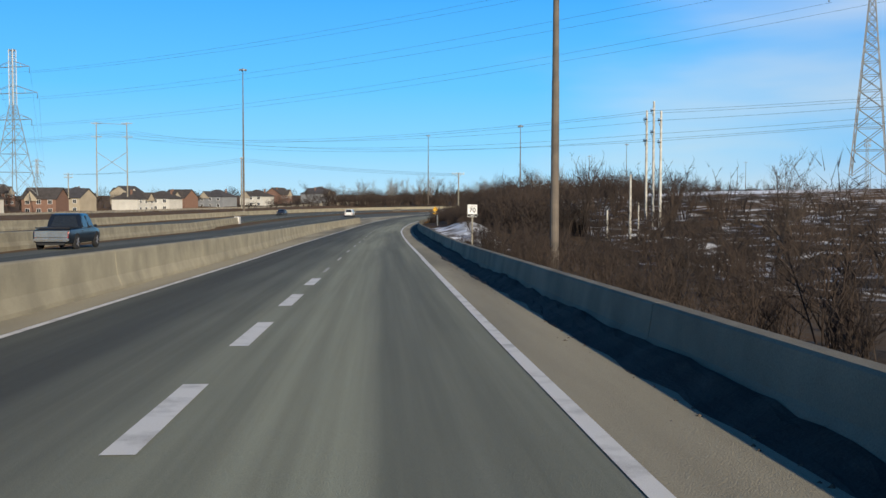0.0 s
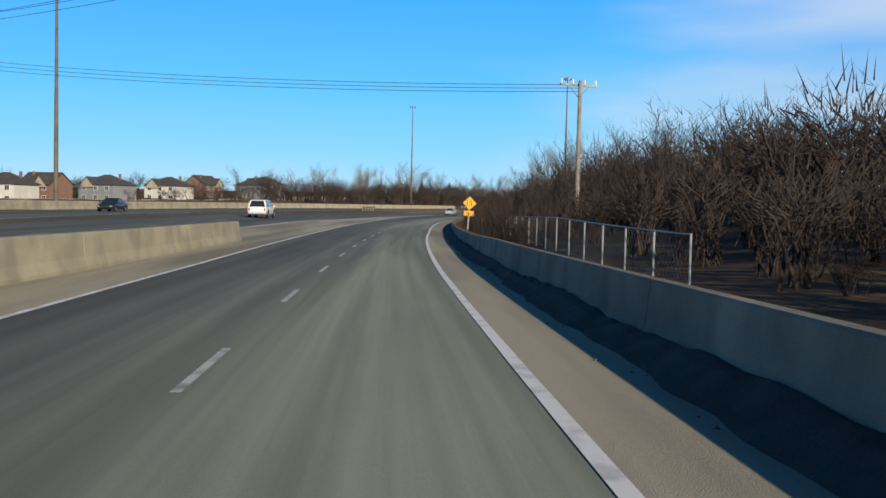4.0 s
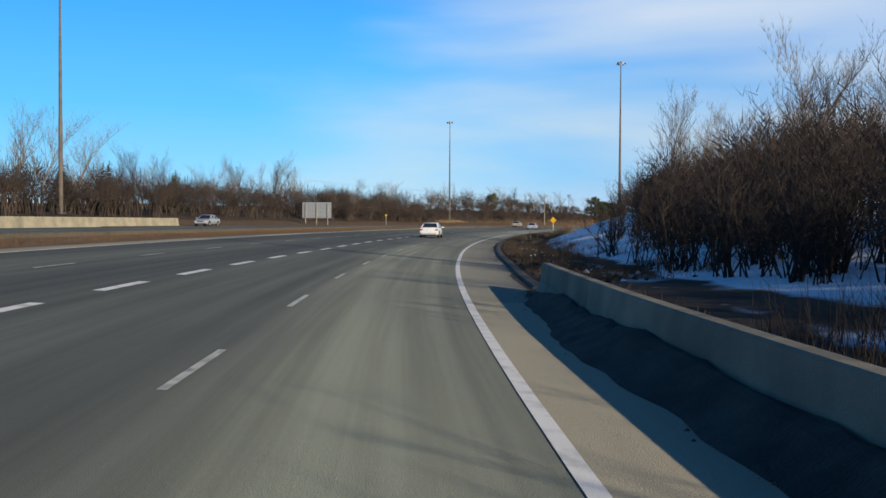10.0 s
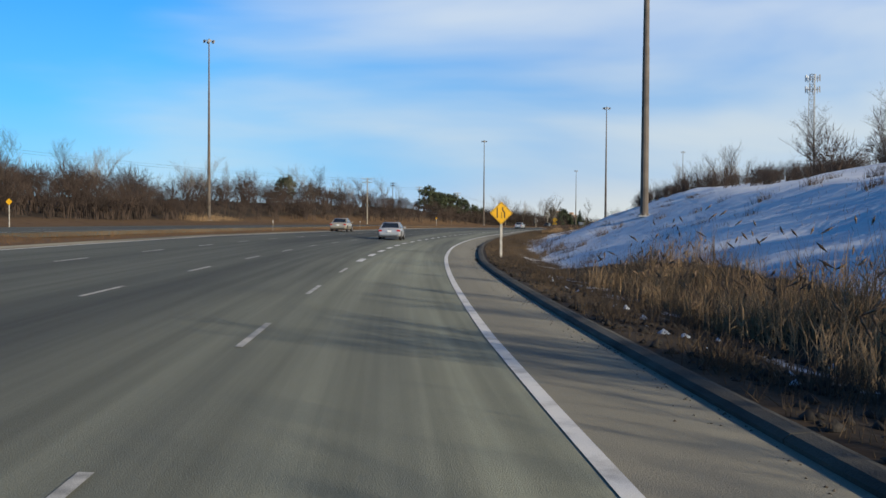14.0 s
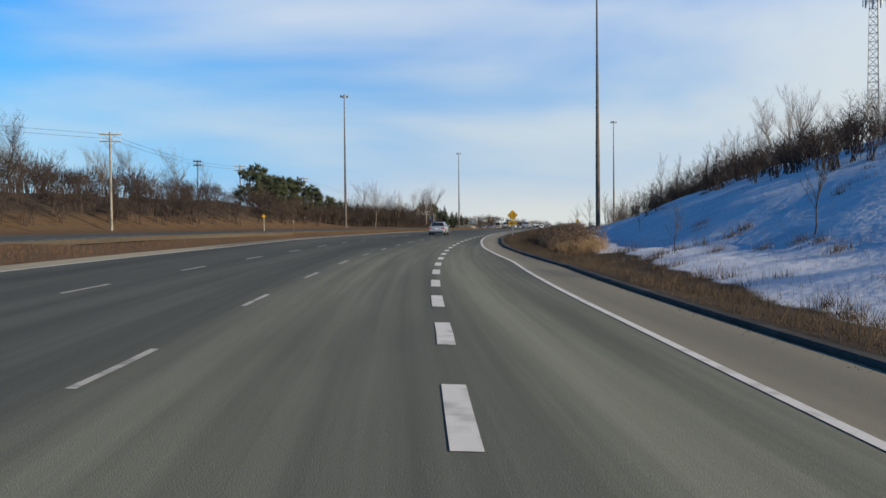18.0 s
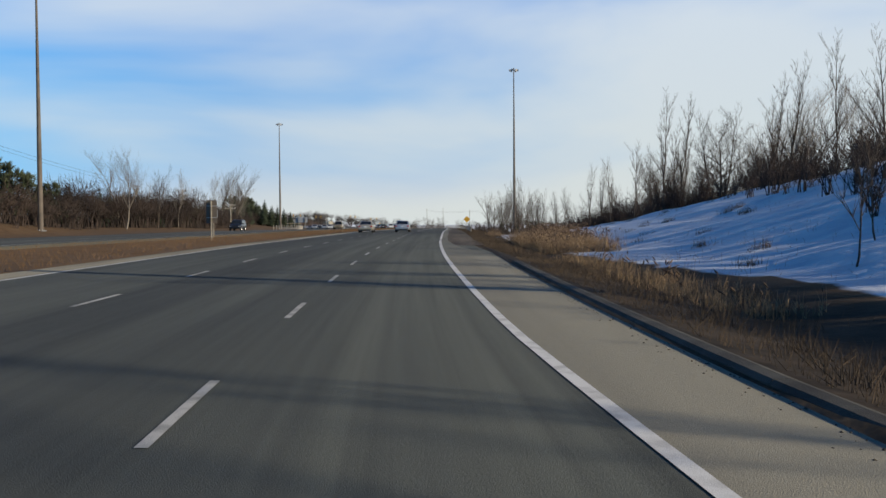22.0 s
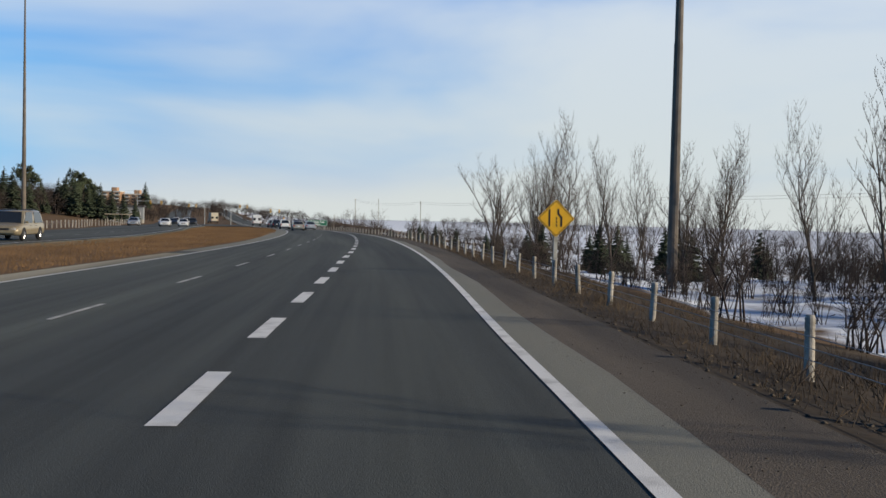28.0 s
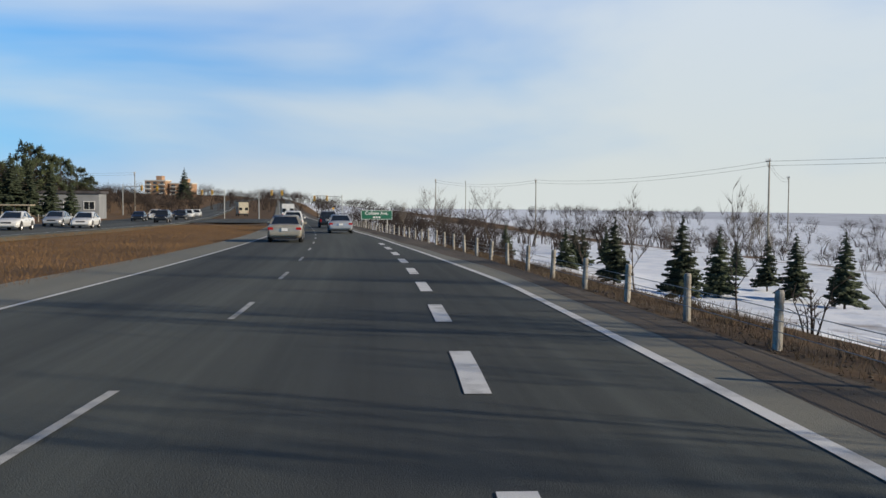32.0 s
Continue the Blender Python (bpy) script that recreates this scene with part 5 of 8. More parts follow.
SPRUCES = [spruce(1, 3.6, 1.15), spruce(2, 4.4, 1.3), spruce(3, 8.0, 2.4)]
for i, t in enumerate(SPRUCES):
    t.matrix_world = pose(20 * i, -430, -30)
for s, o, k, sc in [(1033, 17, 0, 0.95), (1016, 15.7, 1, 0.9), (1007, 16.6, 1, 0.95), (1013, 21, 1, 0.92), (1026, 30, 0, 1.0), (1014, 26.1, 1, 0.9), (1010, 27, 1, 0.95), (1040, 34, 0, 0.9), (1046, 22, 0, 1.0), (1058, 28, 1, 0.9), (1070, 20, 0, 1.0), (955, 24, 1, 0.9), (942, 27, 1, 1.0), (934, 32, 0, 1.1), (970, 33, 1, 0.9), (962, 40, 0, 1.0), (985, 36, 1, 0.95), (1090, 34, 0, 1.1), (925, 38, 1, 1.1), (976, 23, 0, 0.9), (950, 18, 1, 0.95), (938, 20, 1, 1.0), (961, 19, 0, 1.05), (946, 24, 1, 1.05), (931, 24, 1, 1.0), (968, 22, 1, 0.9), (920, 21, 0, 1.0),
                    (1110.7, -52, 2, 1.05), (1110, -48, 2, 0.85), (1120, -48.4, 2, 0.6), (1104, -57, 2, 0.9), (1112, -56, 2, 1.0), (1098, -62, 2, 1.1), (1431, -48, 2, 1.9), (1300, -70, 2, 1.0), (1052, -52, 2, 1.0), (1060, -55, 2, 1.1), (1068, -52, 2, 0.9), (1044, -56, 2, 1.2), (1078, -54, 2, 0.8), (1036, -54, 2, 1.1), (1088, -52, 2, 0.7), (930, -56, 2, 0.7), (940, -58, 2, 0.75), (872, -55, 2, 0.75), (878, -52, 2, 0.7), (886, -56, 2, 0.8), (894, -53, 2, 0.7), (912, -54, 2, 0.65), (864, -54, 2, 0.8), (858, -57, 2, 0.85), (1103, -47.4, 2, 1.15), (1103.5, -44.6, 2, 1.0), (1104, -42, 2, 1.1), (1104.5, -39.6, 2, 1.0), (1105, -37, 2, 0.85), (1105.5, -34.4, 2, 0.7), (1108, -50, 2, 1.2), (1112, -44, 2, 1.1), (470, -64, 2, 1.0), (478, -62, 2, 0.95), (487, -66, 2, 1.05), (503, -63, 2, 0.9), (510, -66, 2, 1.0)]:
    x, y = at(s, o)
    t = copy_thing(SPRUCES[k], Matrix())
    t.matrix_basis = pose(float(x), float(y), gz(s, o), 0, 0, (s * 37) % 360) @ Matrix.Scale(sc, 4)


def pine(seed, h, r):
    """A rounded pine: a forked trunk and many tufts of needles in uneven clumps."""
    rng = random.Random(seed)
    th = empty("pine")
    stem, rows = [(0, 0, -0.3, 0, 0, h * 0.5, 0.026 * h, 0.018 * h), (0, 0, h * 0.5, 0.1, 0, h * 0.95, 0.018 * h, 0.004 * h)], []
    for _ in range(46):
        z = h * rng.uniform(0.16, 0.98)
        w = r * (1 - max(0.0, (z / h - 0.42) / 0.62) ** 2) ** 0.5 * rng.uniform(0.45, 1.05)
        a = rng.uniform(0, 6.28)
        c = np.array([math.cos(a) * w, math.sin(a) * w, z])
        stem.append((0, 0, max(0.3, z - w * 0.35), *c, 0.007 * h, 0.002 * h))
        q = rng.uniform(0.34, 0.62) * r * 0.62
        for _k in range(34):
            d = np.array([rng.gauss(0, 1), rng.gauss(0, 1), rng.gauss(0.25, 0.8)])
            d /= np.linalg.norm(d)
            p = c + d * q * rng.uniform(0.1, 0.6)
            e = p + (d + np.array([0, 0, 0.25])) * q * rng.uniform(0.35, 0.7)
            rows.append((*p, *e, 0.06 + 0.05 * q, 0.0))
    v, f = tubes(stem, 5)
    o = new("trunk", fast_mesh("trunk", v, f, M["bark"]))
    o.parent = th
    v, f = twig_tubes(rows)
    o = new("crown", fast_mesh("crown", v, f, M["pine"]))
    o.parent = th
    return tagged(th, "dark green rounded pine in a dense roadside clump", "tree", "pines")


PINES = [pine(1, 8.2, 3.0), pine(2, 7.2, 3.3), pine(3, 9.0, 2.8)]
for k, (s, o, sc) in enumerate([(782, -54, 0.9), (786, -50, 0.85), (790, -55, 1.0), (794, -51, 1.0), (799, -56, 1.05), (803, -51, 0.95), (808, -54, 1.0), (813, -58, 1.0), (817, -52, 0.9), (822, -56, 0.95), (828, -52, 0.85), (834, -57, 0.9), (840, -53, 0.75), (847, -56, 0.7), (904, -51, 0.6), (911, -54, 0.65), (917, -51, 0.55), (931, -53, 0.55), (938, -56, 0.6), (700, -62, 0.9), (1112, -60, 1.2), (1101, -57, 1.1), (1164, -52, 1.15), (1172, -55, 1.3), (1180, -54, 1.2), (1150, -54, 1.0), (1206, -56, 1.15), (1214, -54, 1.0), (1250, -58, 0.9)]):
    x, y = at(s, o)
    t = copy_thing(PINES[k % 3], Matrix())
    t.matrix_basis = pose(float(x), float(y), gz(s, o), 0, 0, (s * 53) % 360) @ Matrix.Scale(sc, 4)
for t in TREES + SPRUCES + PINES:
    for c in list(t.children):
        bpy.data.objects.remove(c)
    bpy.data.objects.remove(t)


def reeds(name, n, s0, s1, o0, o1, h, label, tufts=0.6):
    """Tall dry reeds, each a bent stem with two leaves; many end in a dark feathery plume."""
    r = np.random.RandomState(n)
    s, o = r.uniform(s0, s1, n), r.triangular(o0, (o0 + o1) / 2, o1, n)
    keep = (np.sin(s * 0.9) + np.sin(s * 0.37 + o * 1.3) + r.normal(0, 0.7, n)) > -1.2
    s, o = s[keep], o[keep]
    n = len(s)
    x, y = at(s, o)
    p = np.stack([x, y, ground_z(s, o) - 0.08], -1)
    L = (h * r.uniform(0.55, 1.08, n) * (0.86 + 0.14 * np.sin(s * 0.5)))[:, None]
    lean = np.stack([r.normal(0, 0.13, n), r.normal(0, 0.13, n), np.zeros(n)], -1)
    up = np.array([[0, 0, 1.0]])
    m = p + (lean * 0.35 + up * 0.55) * L
    q = m + (lean * 1.0 + up * 0.45) * L
    R = lambda a, b: np.tile([[a, b]], (n, 1))
    rows = [np.concatenate([p, m, R(0.008, 0.006)], 1), np.concatenate([m, q, R(0.006, 0.0)], 1)]
    for _k in range(3):
        b = r.uniform(0, 6.28, n)
        z0 = p + (m - p) * r.uniform(0.05, 1.0, (n, 1))
        d = np.stack([np.cos(b) * 0.3, np.sin(b) * 0.3, r.uniform(0.15, 0.5, n)], -1)
        rows.append(np.concatenate([z0, z0 + d * L * 0.5, R(0.012, 0.0)], 1))
    pick = r.random_sample(n) < tufts * (L[:, 0] / h) ** 2
    k = int(pick.sum())
    d = lean[pick] * 0.9 + np.stack([r.normal(0, 0.05, k), r.normal(0, 0.05, k), np.full(k, 0.14)], -1)
    qq = q[pick]
    R = lambda a, b: np.tile([[a, b]], (k, 1))
    plumes = [np.concatenate([qq - d * 0.2, qq + d * 0.5, R(0.008, 0.032)], 1), np.concatenate([qq + d * 0.5, qq + d * 1.1, R(0.032, 0.0)], 1)]
    th = empty(name)
    for nm, rw, mm in (("reed_stems", rows, M["reed"]), ("plumes", plumes, M["plume"])):
        v, f = twig_tubes(np.concatenate(rw))
        c = new(nm, fast_mesh(nm, v, f, mm))
        c.parent = th
        c["kind"] = "stuff"
    return tagged(th, label, "reeds", kind="stuff")


reeds("reed_bed", 8000, 758, 791, 7.0, 12.0, 1.5, "dense bed of tall dry tan reeds with dark plumes", 0.3)
reeds("reed_bed_far", 11000, 655, 698, 7.8, 11.6, 1.45, "tawny dry reeds at the foot of the snow slope")
reeds("reed_fringe", 3400, 471, 501, 6.0, 9.6, 1.25, "fringe of dark dry reeds in a ditch", 0.08)
reeds("reed_heads", 700, 474, 500, 7.6, 9.8, 2.1, "scattered taller reeds with dark plumes", 0.12)
reeds("reed_tufts", 900, 812, 826, 6.5, 8.5, 0.9, "low tuft of dry tan reeds", 0.2)
reeds("reed_verge", 1300, 722, 750, 6.5, 9.5, 0.9, "low tawny reeds beside a lamp base", 0.1)
reeds("reed_pole_tuft", 900, 618, 640, -48.5, -44.5, 1.6, "tan dry grass round a lamp base", 0.1)


def dry_grass(name, n, s0, s1, off, h, label, tone="dead_grass"):
    r = np.random.RandomState(n)
    s = r.uniform(s0, s1, n)
    o = off(s, r)
    x, y = at(s, o)
    z = ground_z(s, o) - 0.04
    a, t, L = r.uniform(0, 6.28, n), np.abs(r.normal(0, 0.45, n)), h * r.uniform(0.4, 1.1, n)
    rows = np.stack([x, y, z, x + np.cos(a) * t * L, y + np.sin(a) * t * L, z + L, np.full(n, 0.008), np.zeros(n)], -1)
    v, f = twig_tubes(rows)
    ob = new(name, fast_mesh(name, v, f, M[tone]))
    return tagged(ob, label, "grass", kind="stuff")


dry_grass("verge_grass", 60000, 358, 770, lambda s, r: pave_r(s) + 0.5 + np.abs(r.normal(0, 2.4, len(s))), 0.24, "short dry brown grass along the kerb", "scrub")
dry_grass("barrier_grass", 9000, 182, 356, lambda s, r: pave_r(s) + 0.55 + np.abs(r.normal(0, 0.5, len(s))), 0.42, "tall dry grass behind the barrier")
dry_grass("brush_tangle", 38000, 178, 344, lambda s, r: pave_r(s) + 1.6 + np.abs(r.normal(0, 5.0, len(s))), 1.0, "tangle of dead stems under the brush", "twig")
dry_grass("bank_grass", 36000, 760, 1010, lambda s, r: pave_r(s) + 1.2 + np.abs(r.normal(0, 2.6, len(s))), 0.24, "dead brown grass on the roadside bank", "scrub")
dry_grass("median_grass", 70000, 330, 1010, lambda s, r: edge_l(s) - 1.6 + (on_r(s) - edge_l(s) + 2.4) * r.uniform(0, 1, len(s)), 0.2, "mown dry tawny grass in the median")
dry_grass("median_grass_near", 60000, 880, 1080, lambda s, r: edge_l(s) - 1.5 + (on_r(s) - edge_l(s) + 2.2) * r.uniform(0, 1, len(s)), 0.17, "tawny mown grass in the narrowing median")
dry_grass("slope_stubble", 7000, 372, 770, lambda s, r: pave_r(s) + 4 + np.abs(r.normal(0, 9, len(s))), 0.3, "dead stalks poking through the snow")


def grit(name, n, s0, s1, off, r0, r1, label, material, surface=None):
    """Loose stones and crumbs of dirt lying on the pavement's edge."""
    r = np.random.RandomState(n)
    s = r.uniform(s0, s1, n)
    o = off(s, r)
    x, y = at(s, o)
    z = surface(s, o) if surface else grade_z(s) - bank(s) * o
    R_ = r.uniform(r0, r1, n) ** 1.0
    base = np.array([(1, 0, 0), (0, 1, 0), (-1, 0, 0), (0, -1, 0), (0, 0, 0.7), (0, 0, -0.3)], float)
    v = base[None] * R_[:, None, None] * r.uniform(0.6, 1.3, (n, 6, 1)) + np.stack([x, y, z + 0.004], -1)[:, None]
    f = np.array([(0, 1, 4), (1, 2, 4), (2, 3, 4), (3, 0, 4), (1, 0, 5), (2, 1, 5), (3, 2, 5), (0, 3, 5)])
    f = (f[None] + (np.arange(n) * 6)[:, None, None]).reshape(-1, 3)
    ob = new(name, fast_mesh(name, v.reshape(-1, 3), f, material))
    return tagged(ob, label, "gravel", kind="stuff")


grit("barrier_grit", 5000, -20, 356, lambda s, r: pave_r(s) - 0.05 - np.abs(r.normal(0, 0.28, len(s))), 0.008, 0.035, "dark grit and dirt swept against the barrier foot", M["gravel"])
grit("kerb_grit", 4000, 357, 740, lambda s, r: pave_r(s) - 0.04 - np.abs(r.normal(0, 0.2, len(s))), 0.006, 0.025, "grit lying along the kerb", M["gravel"])
grit("verge_clods", 2600, 357, 520, lambda s, r: pave_r(s) + 0.5 + np.abs(r.normal(0, 1.5, len(s))), 0.03, 0.14, "dark clods and rubble on the verge", M["muck"], ground_z)
grit("verge_snow_lumps", 170, 357, 500, lambda s, r: pave_r(s) + 1.4 + np.abs(r.normal(0, 1.3, len(s))), 0.03, 0.15, "small lumps of old snow on the verge", M["snow"], ground_z)
grit("bank_clods", 3000, 770, 990, lambda s, r: pave_r(s) + 0.6 + np.abs(r.normal(0, 0.9, len(s))), 0.012, 0.05, "stones and clods on the gravel bank", M["gravel"], ground_z)
grit("shoulder_gravel", 9000, 746, 1010, lambda s, r: edge_r(s) + 0.5 + np.abs(r.uniform(0, 1, len(s))) ** 0.6 * (pave_r(s) + 0.9 - edge_r(s)), 0.006, 0.018, "loose gravel on the shoulder", M["gravel"])


def snow_stalks(name, n, s0, s1, o0, o1, centres, h, label, beside=False):
    r = np.random.RandomState(n)
    cs, co = r.uniform(s0, s1, centres), o0 + (o1 - o0) * r.uniform(0, 1, centres) ** 1.3
    i = r.randint(0, centres, n)
    s, o = cs[i] + r.normal(0, 0.35, n), co[i] + r.normal(0, 0.25, n)
    o = o + pave_r(s) if beside else o
    x, y = at(s, o)
    z = ground_z(s, o) - 0.08
    a, t, L = r.uniform(0, 6.28, n), np.abs(r.normal(0, 0.5, n)), h * r.uniform(0.3, 1.1, n)
    rows = np.stack([x, y, z, x + np.cos(a) * t * L, y + np.sin(a) * t * L, z + L, np.full(n, 0.012), np.zeros(n)], -1)
    v, f = twig_tubes(rows)
    return tagged(new(name, fast_mesh(name, v, f, M["scrub"])), label, "dead weeds", kind="stuff")


snow_stalks("snow_weeds", 9000, 500, 660, 8.0, 34, 170, 0.55, "dark tufts of dead weeds in the snow")
snow_stalks("snow_weeds_far", 6000, 690, 860, 10.0, 34, 110, 0.5, "dark tufts of dead weeds in the snow")
snow_stalks("verge_weeds", 26000, 358, 760, 0.9, 5.5, 520, 0.5, "scruffy dark weeds and dead grass on the verge", True)
snow_stalks("bank_weeds", 9000, 760, 1010, 2.0, 6.5, 200, 0.45, "scruffy dark weeds on the roadside bank", True)

# ---------------------------------------------------------------- signs
def plate(bm, pts, y0, y1):
    """A flat sheet with the outline pts (x, z) from depth y0 to y1."""
    a = [bm.verts.new((x, y0, z)) for x, z in pts]
    b = [bm.verts.new((x, y1, z)) for x, z in pts]
    n = len(pts)
    bm.faces.new(a)
    bm.faces.new(list(reversed(b)))
    for k in range(n):
        bm.faces.new((a[k], b[k], b[(k + 1) % n], a[(k + 1) % n]))
    bmesh.ops.recalc_face_normals(bm, faces=bm.faces[:])


def rounded(pts, r, n=4):
    """The outline pts with its corners rounded."""
    out = []
    for i, p in enumerate(pts):
        p, a, b = Vector(p), Vector(pts[i - 1]), Vector(pts[(i + 1) % len(pts)])
        u, v = p + (a - p).normalized() * r, p + (b - p).normalized() * r
        for k in range(n + 1):
            t = k / n
            out.append(tuple(u * (1 - t) ** 2 + p * 2 * t * (1 - t) + v * t * t))
    return out


def rect(w, h, cx=0.0, cz=0.0):
    return [(cx - w / 2, cz - h / 2), (cx + w / 2, cz - h / 2), (cx + w / 2, cz + h / 2), (cx - w / 2, cz + h / 2)]


def frame_strip(bm, outer, inner, y):
    a = [bm.verts.new((x, y, z)) for x, z in outer]
    b = [bm.verts.new((x, y, z)) for x, z in inner]
    n = len(a)
    for k in range(n):
        bm.faces.new((a[k], a[(k + 1) % n], b[(k + 1) % n], b[k]))


def lettering(txt, size, x, y, z, material, parent, bold=0.0):
    cu = bpy.data.curves.new("lettering", "FONT")
    cu.body, cu.size, cu.align_x, cu.align_y, cu.extrude, cu.offset = txt, size, "CENTER", "CENTER", 0.002, bold
    tmp = bpy.data.objects.new("lettering", cu)
    me = bpy.data.meshes.new_from_object(tmp)
    bpy.data.objects.remove(tmp)
    bpy.data.curves.remove(cu)
    me.transform(pose(x, y, z, 90))
    me.materials.clear()
    me.materials.append(material)
    ob = new("lettering", me)
    ob.parent = parent
    return ob


def post(parent, x, z0, z1, w=0.1, d=0.1, y=0.06, material=None, name="post"):
    bm = bmesh.new()
    box(bm, (x, y, (z0 + z1) / 2), (w, d, z1 - z0))
    bmesh.ops.bevel(bm, geom=bm.edges[:], offset=0.012, segments=1, affect="EDGES")
    return part(name, bm, material or M["white_post"], parent)


def sign_at(th, s, o, top, turn=0.0):
    """Stands a sign built with its top at local z 0."""
    x, y = at(s, o)
    th.matrix_world = pose(float(x), float(y), float(grade_z(s)) + top, 0, 0, yaw_at(s) + turn)
    return th


def lane_sign(s, o, top, tab="", lean=0.0):
    th = empty("warning_sign")
    base = gz(s, o) - float(grade_z(s)) - top - 0.3
    R = 0.6
    dia = [(0, -2 * R), (R, -R), (0, 0), (-R, -R)]
    bm = bmesh.new()
    plate(bm, rounded(dia, 0.06), 0.0, 0.012)
    face = part("sign_panel", bm, M["yellow"], th, "yellow diamond sheet")
    bm = bmesh.new()
    frame_strip(bm, rounded([(0, -2 * R + 0.035), (R - 0.035, -R), (0, -0.035), (-R + 0.035, -R)], 0.05), rounded([(0, -2 * R + 0.06), (R - 0.06, -R), (0, -0.06), (-R + 0.06, -R)], 0.05), -0.004)
    part("border", bm, M["black"], face)
    bars = [[(-0.24, -0.86), (-0.185, -0.86), (-0.185, -0.32), (-0.24, -0.32)],
            [(0.14, -0.86), (0.2, -0.86), (0.2, -0.56), (0.095, -0.44), (0.095, -0.30), (0.04, -0.30), (0.04, -0.47), (0.14, -0.585)]]
    bars += [[(0.0, z), (0.035, z), (0.035, z + 0.075), (0.0, z + 0.075)] for z in (-0.86, -0.75, -0.64)]
    for b in bars:
        bm = bmesh.new()
        plate(bm, b, -0.006, -0.001)
        part("symbol_bar", bm, M["black"], face)
    if tab:
        bm = bmesh.new()
        plate(bm, rounded(rect(0.9, 0.44, 0, -1.47), 0.04), 0.0, 0.012)
        t = part("distance_tab", bm, M["yellow"], th, "yellow tab with a black distance")
        bm = bmesh.new()
        frame_strip(bm, rounded(rect(0.86, 0.4, 0, -1.47), 0.035), rounded(rect(0.825, 0.365, 0, -1.47), 0.035), -0.004)
        part("border", bm, M["black"], t)
        lettering(tab, 0.23, 0, -0.006, -1.47, M["black"], t, 0.004)
    post(th, 0, base, -0.35, 0.13, 0.1, 0.065)
    sign_at(th, s, o, top)
    th.matrix_world = th.matrix_world @ pose(0, 0, base, 0, lean, 0) @ pose(0, 0, -base)
    return tagged(th, "yellow diamond lane-ends sign" + (" with distance tab" if tab else "") + " on a pale post", "road sign", "lane-ends signs")


lane_sign(218, 5.02, 3.02, "300 m", 3.0)
lane_sign(515.7, 4.8, 2.7)
lane_sign(703, 4.9, 2.8, "200 m")
lane_sign(888.8, 5.7, 2.4)


def speed_sign(s, o, top):
    th = empty("speed_sign")
    base = gz(s, o) - float(grade_z(s)) - top - 0.3
    bm = bmesh.new()
    plate(bm, rounded(rect(0.62, 0.78, 0, -0.39), 0.04), 0.0, 0.012)
    face = part("sign_panel", bm, M["white"], th)
    bm = bmesh.new()
    frame_strip(bm, rounded(rect(0.6, 0.76, 0, -0.39), 0.035), rounded(rect(0.57, 0.73, 0, -0.39), 0.035), -0.004)
    part("border", bm, M["black"], face)
    lettering("MAXIMUM", 0.1, 0, -0.004, -0.12, M["black"], face)
    lettering("70", 0.42, 0, -0.004, -0.36, M["black"], face, 0.008)
    bm = bmesh.new()
    plate(bm, rect(0.57, 0.15, 0, -0.67), -0.005, -0.001)
    t = part("unit_band", bm, M["black"], face)
    lettering("km/h", 0.12, 0, -0.008, -0.665, M["white"], t)
    post(th, 0, base, -0.1, 0.1, 0.1, 0.065, M["wood"])
    sign_at(th, s, o, top)
    return tagged(th, "white speed limit sign on a wooden post", "road sign")


speed_sign(63, 5.6, 2.5)


def guide_sign(s, o, top):
    th = empty("guide_sign")
    base = gz(s, o) - float(grade_z(s)) - top - 0.3
    bm = bmesh.new()
    plate(bm, rounded(rect(5.0, 1.5, 0, -0.75), 0.15), 0.0, 0.03)
    face = part("sign_panel", bm, M["green"], th)
    bm = bmesh.new()
    frame_strip(bm, rounded(rect(4.92, 1.42, 0, -0.75), 0.13), rounded(rect(4.8, 1.3, 0, -0.75), 0.12), -0.005)
    part("border", bm, M["white"], face)
    lettering("College Ave.", 0.72, 0, -0.006, -0.5, M["white"], face, 0.012)
    for k in range(3):
        bm = bmesh.new()
        plate(bm, rect(0.32, 0.26, -0.42 + 0.42 * k, -1.12), -0.006, -0.001)
        part("symbol_bar", bm, M["white"], face)
    for x in (-1.7, 1.7):
        post(th, x, base, -0.1, 0.16, 0.16, 0.12)
    sign_at(th, s, o, top)
    return tagged(th, "green street guide sign on two pale wooden posts", "road sign")


guide_sign(1117, 9.6, 2.0)


def sign_back(s, o, top, w, h, posts, label, material="alu", turn=0.0):
    """A sign that faces the other way: bare panel, ribs and posts."""
    th = empty("road_sign")
    base = gz(s, o) - float(grade_z(s)) - top - 0.3
    bm = bmesh.new()
    plate(bm, rounded(rect(w, h, 0, -h / 2), min(w, h) * 0.05), 0.03, 0.05)
    part("sign_panel", bm, M[material], th)
    n = max(1, int(h / 0.7))
    for k in range(n):
        bm = bmesh.new()
        box(bm, (0, 0.005, -h * (k + 0.5) / n), (w * 0.96, 0.05, 0.06))
        part("rib", bm, M["galv"], th)
    for x in posts:
        post(th, x, base, -0.1, 0.14 if w > 2 else 0.09, 0.14, -0.09, M["wood"])
    sign_at(th, s, o, top, turn)
    return tagged(th, label, "road sign")


sign_back(516.5, -40.4, 5.3, 5.8, 3.0, (-2.2, 0, 2.2), "back of a large guide sign on three posts")
sign_back(784, -17.4, 3.2, 0.9, 1.9, (0,), "tall narrow sign seen from its dark back", "rust_steel")
sign_back(798, -20.4, 2.6, 0.75, 0.75, (0,), "small sign seen from its bare back")
sign_back(930, -29.4, 2.8, 2.6, 1.2, (-0.8, 0.8), "wide sign on two posts seen from behind")


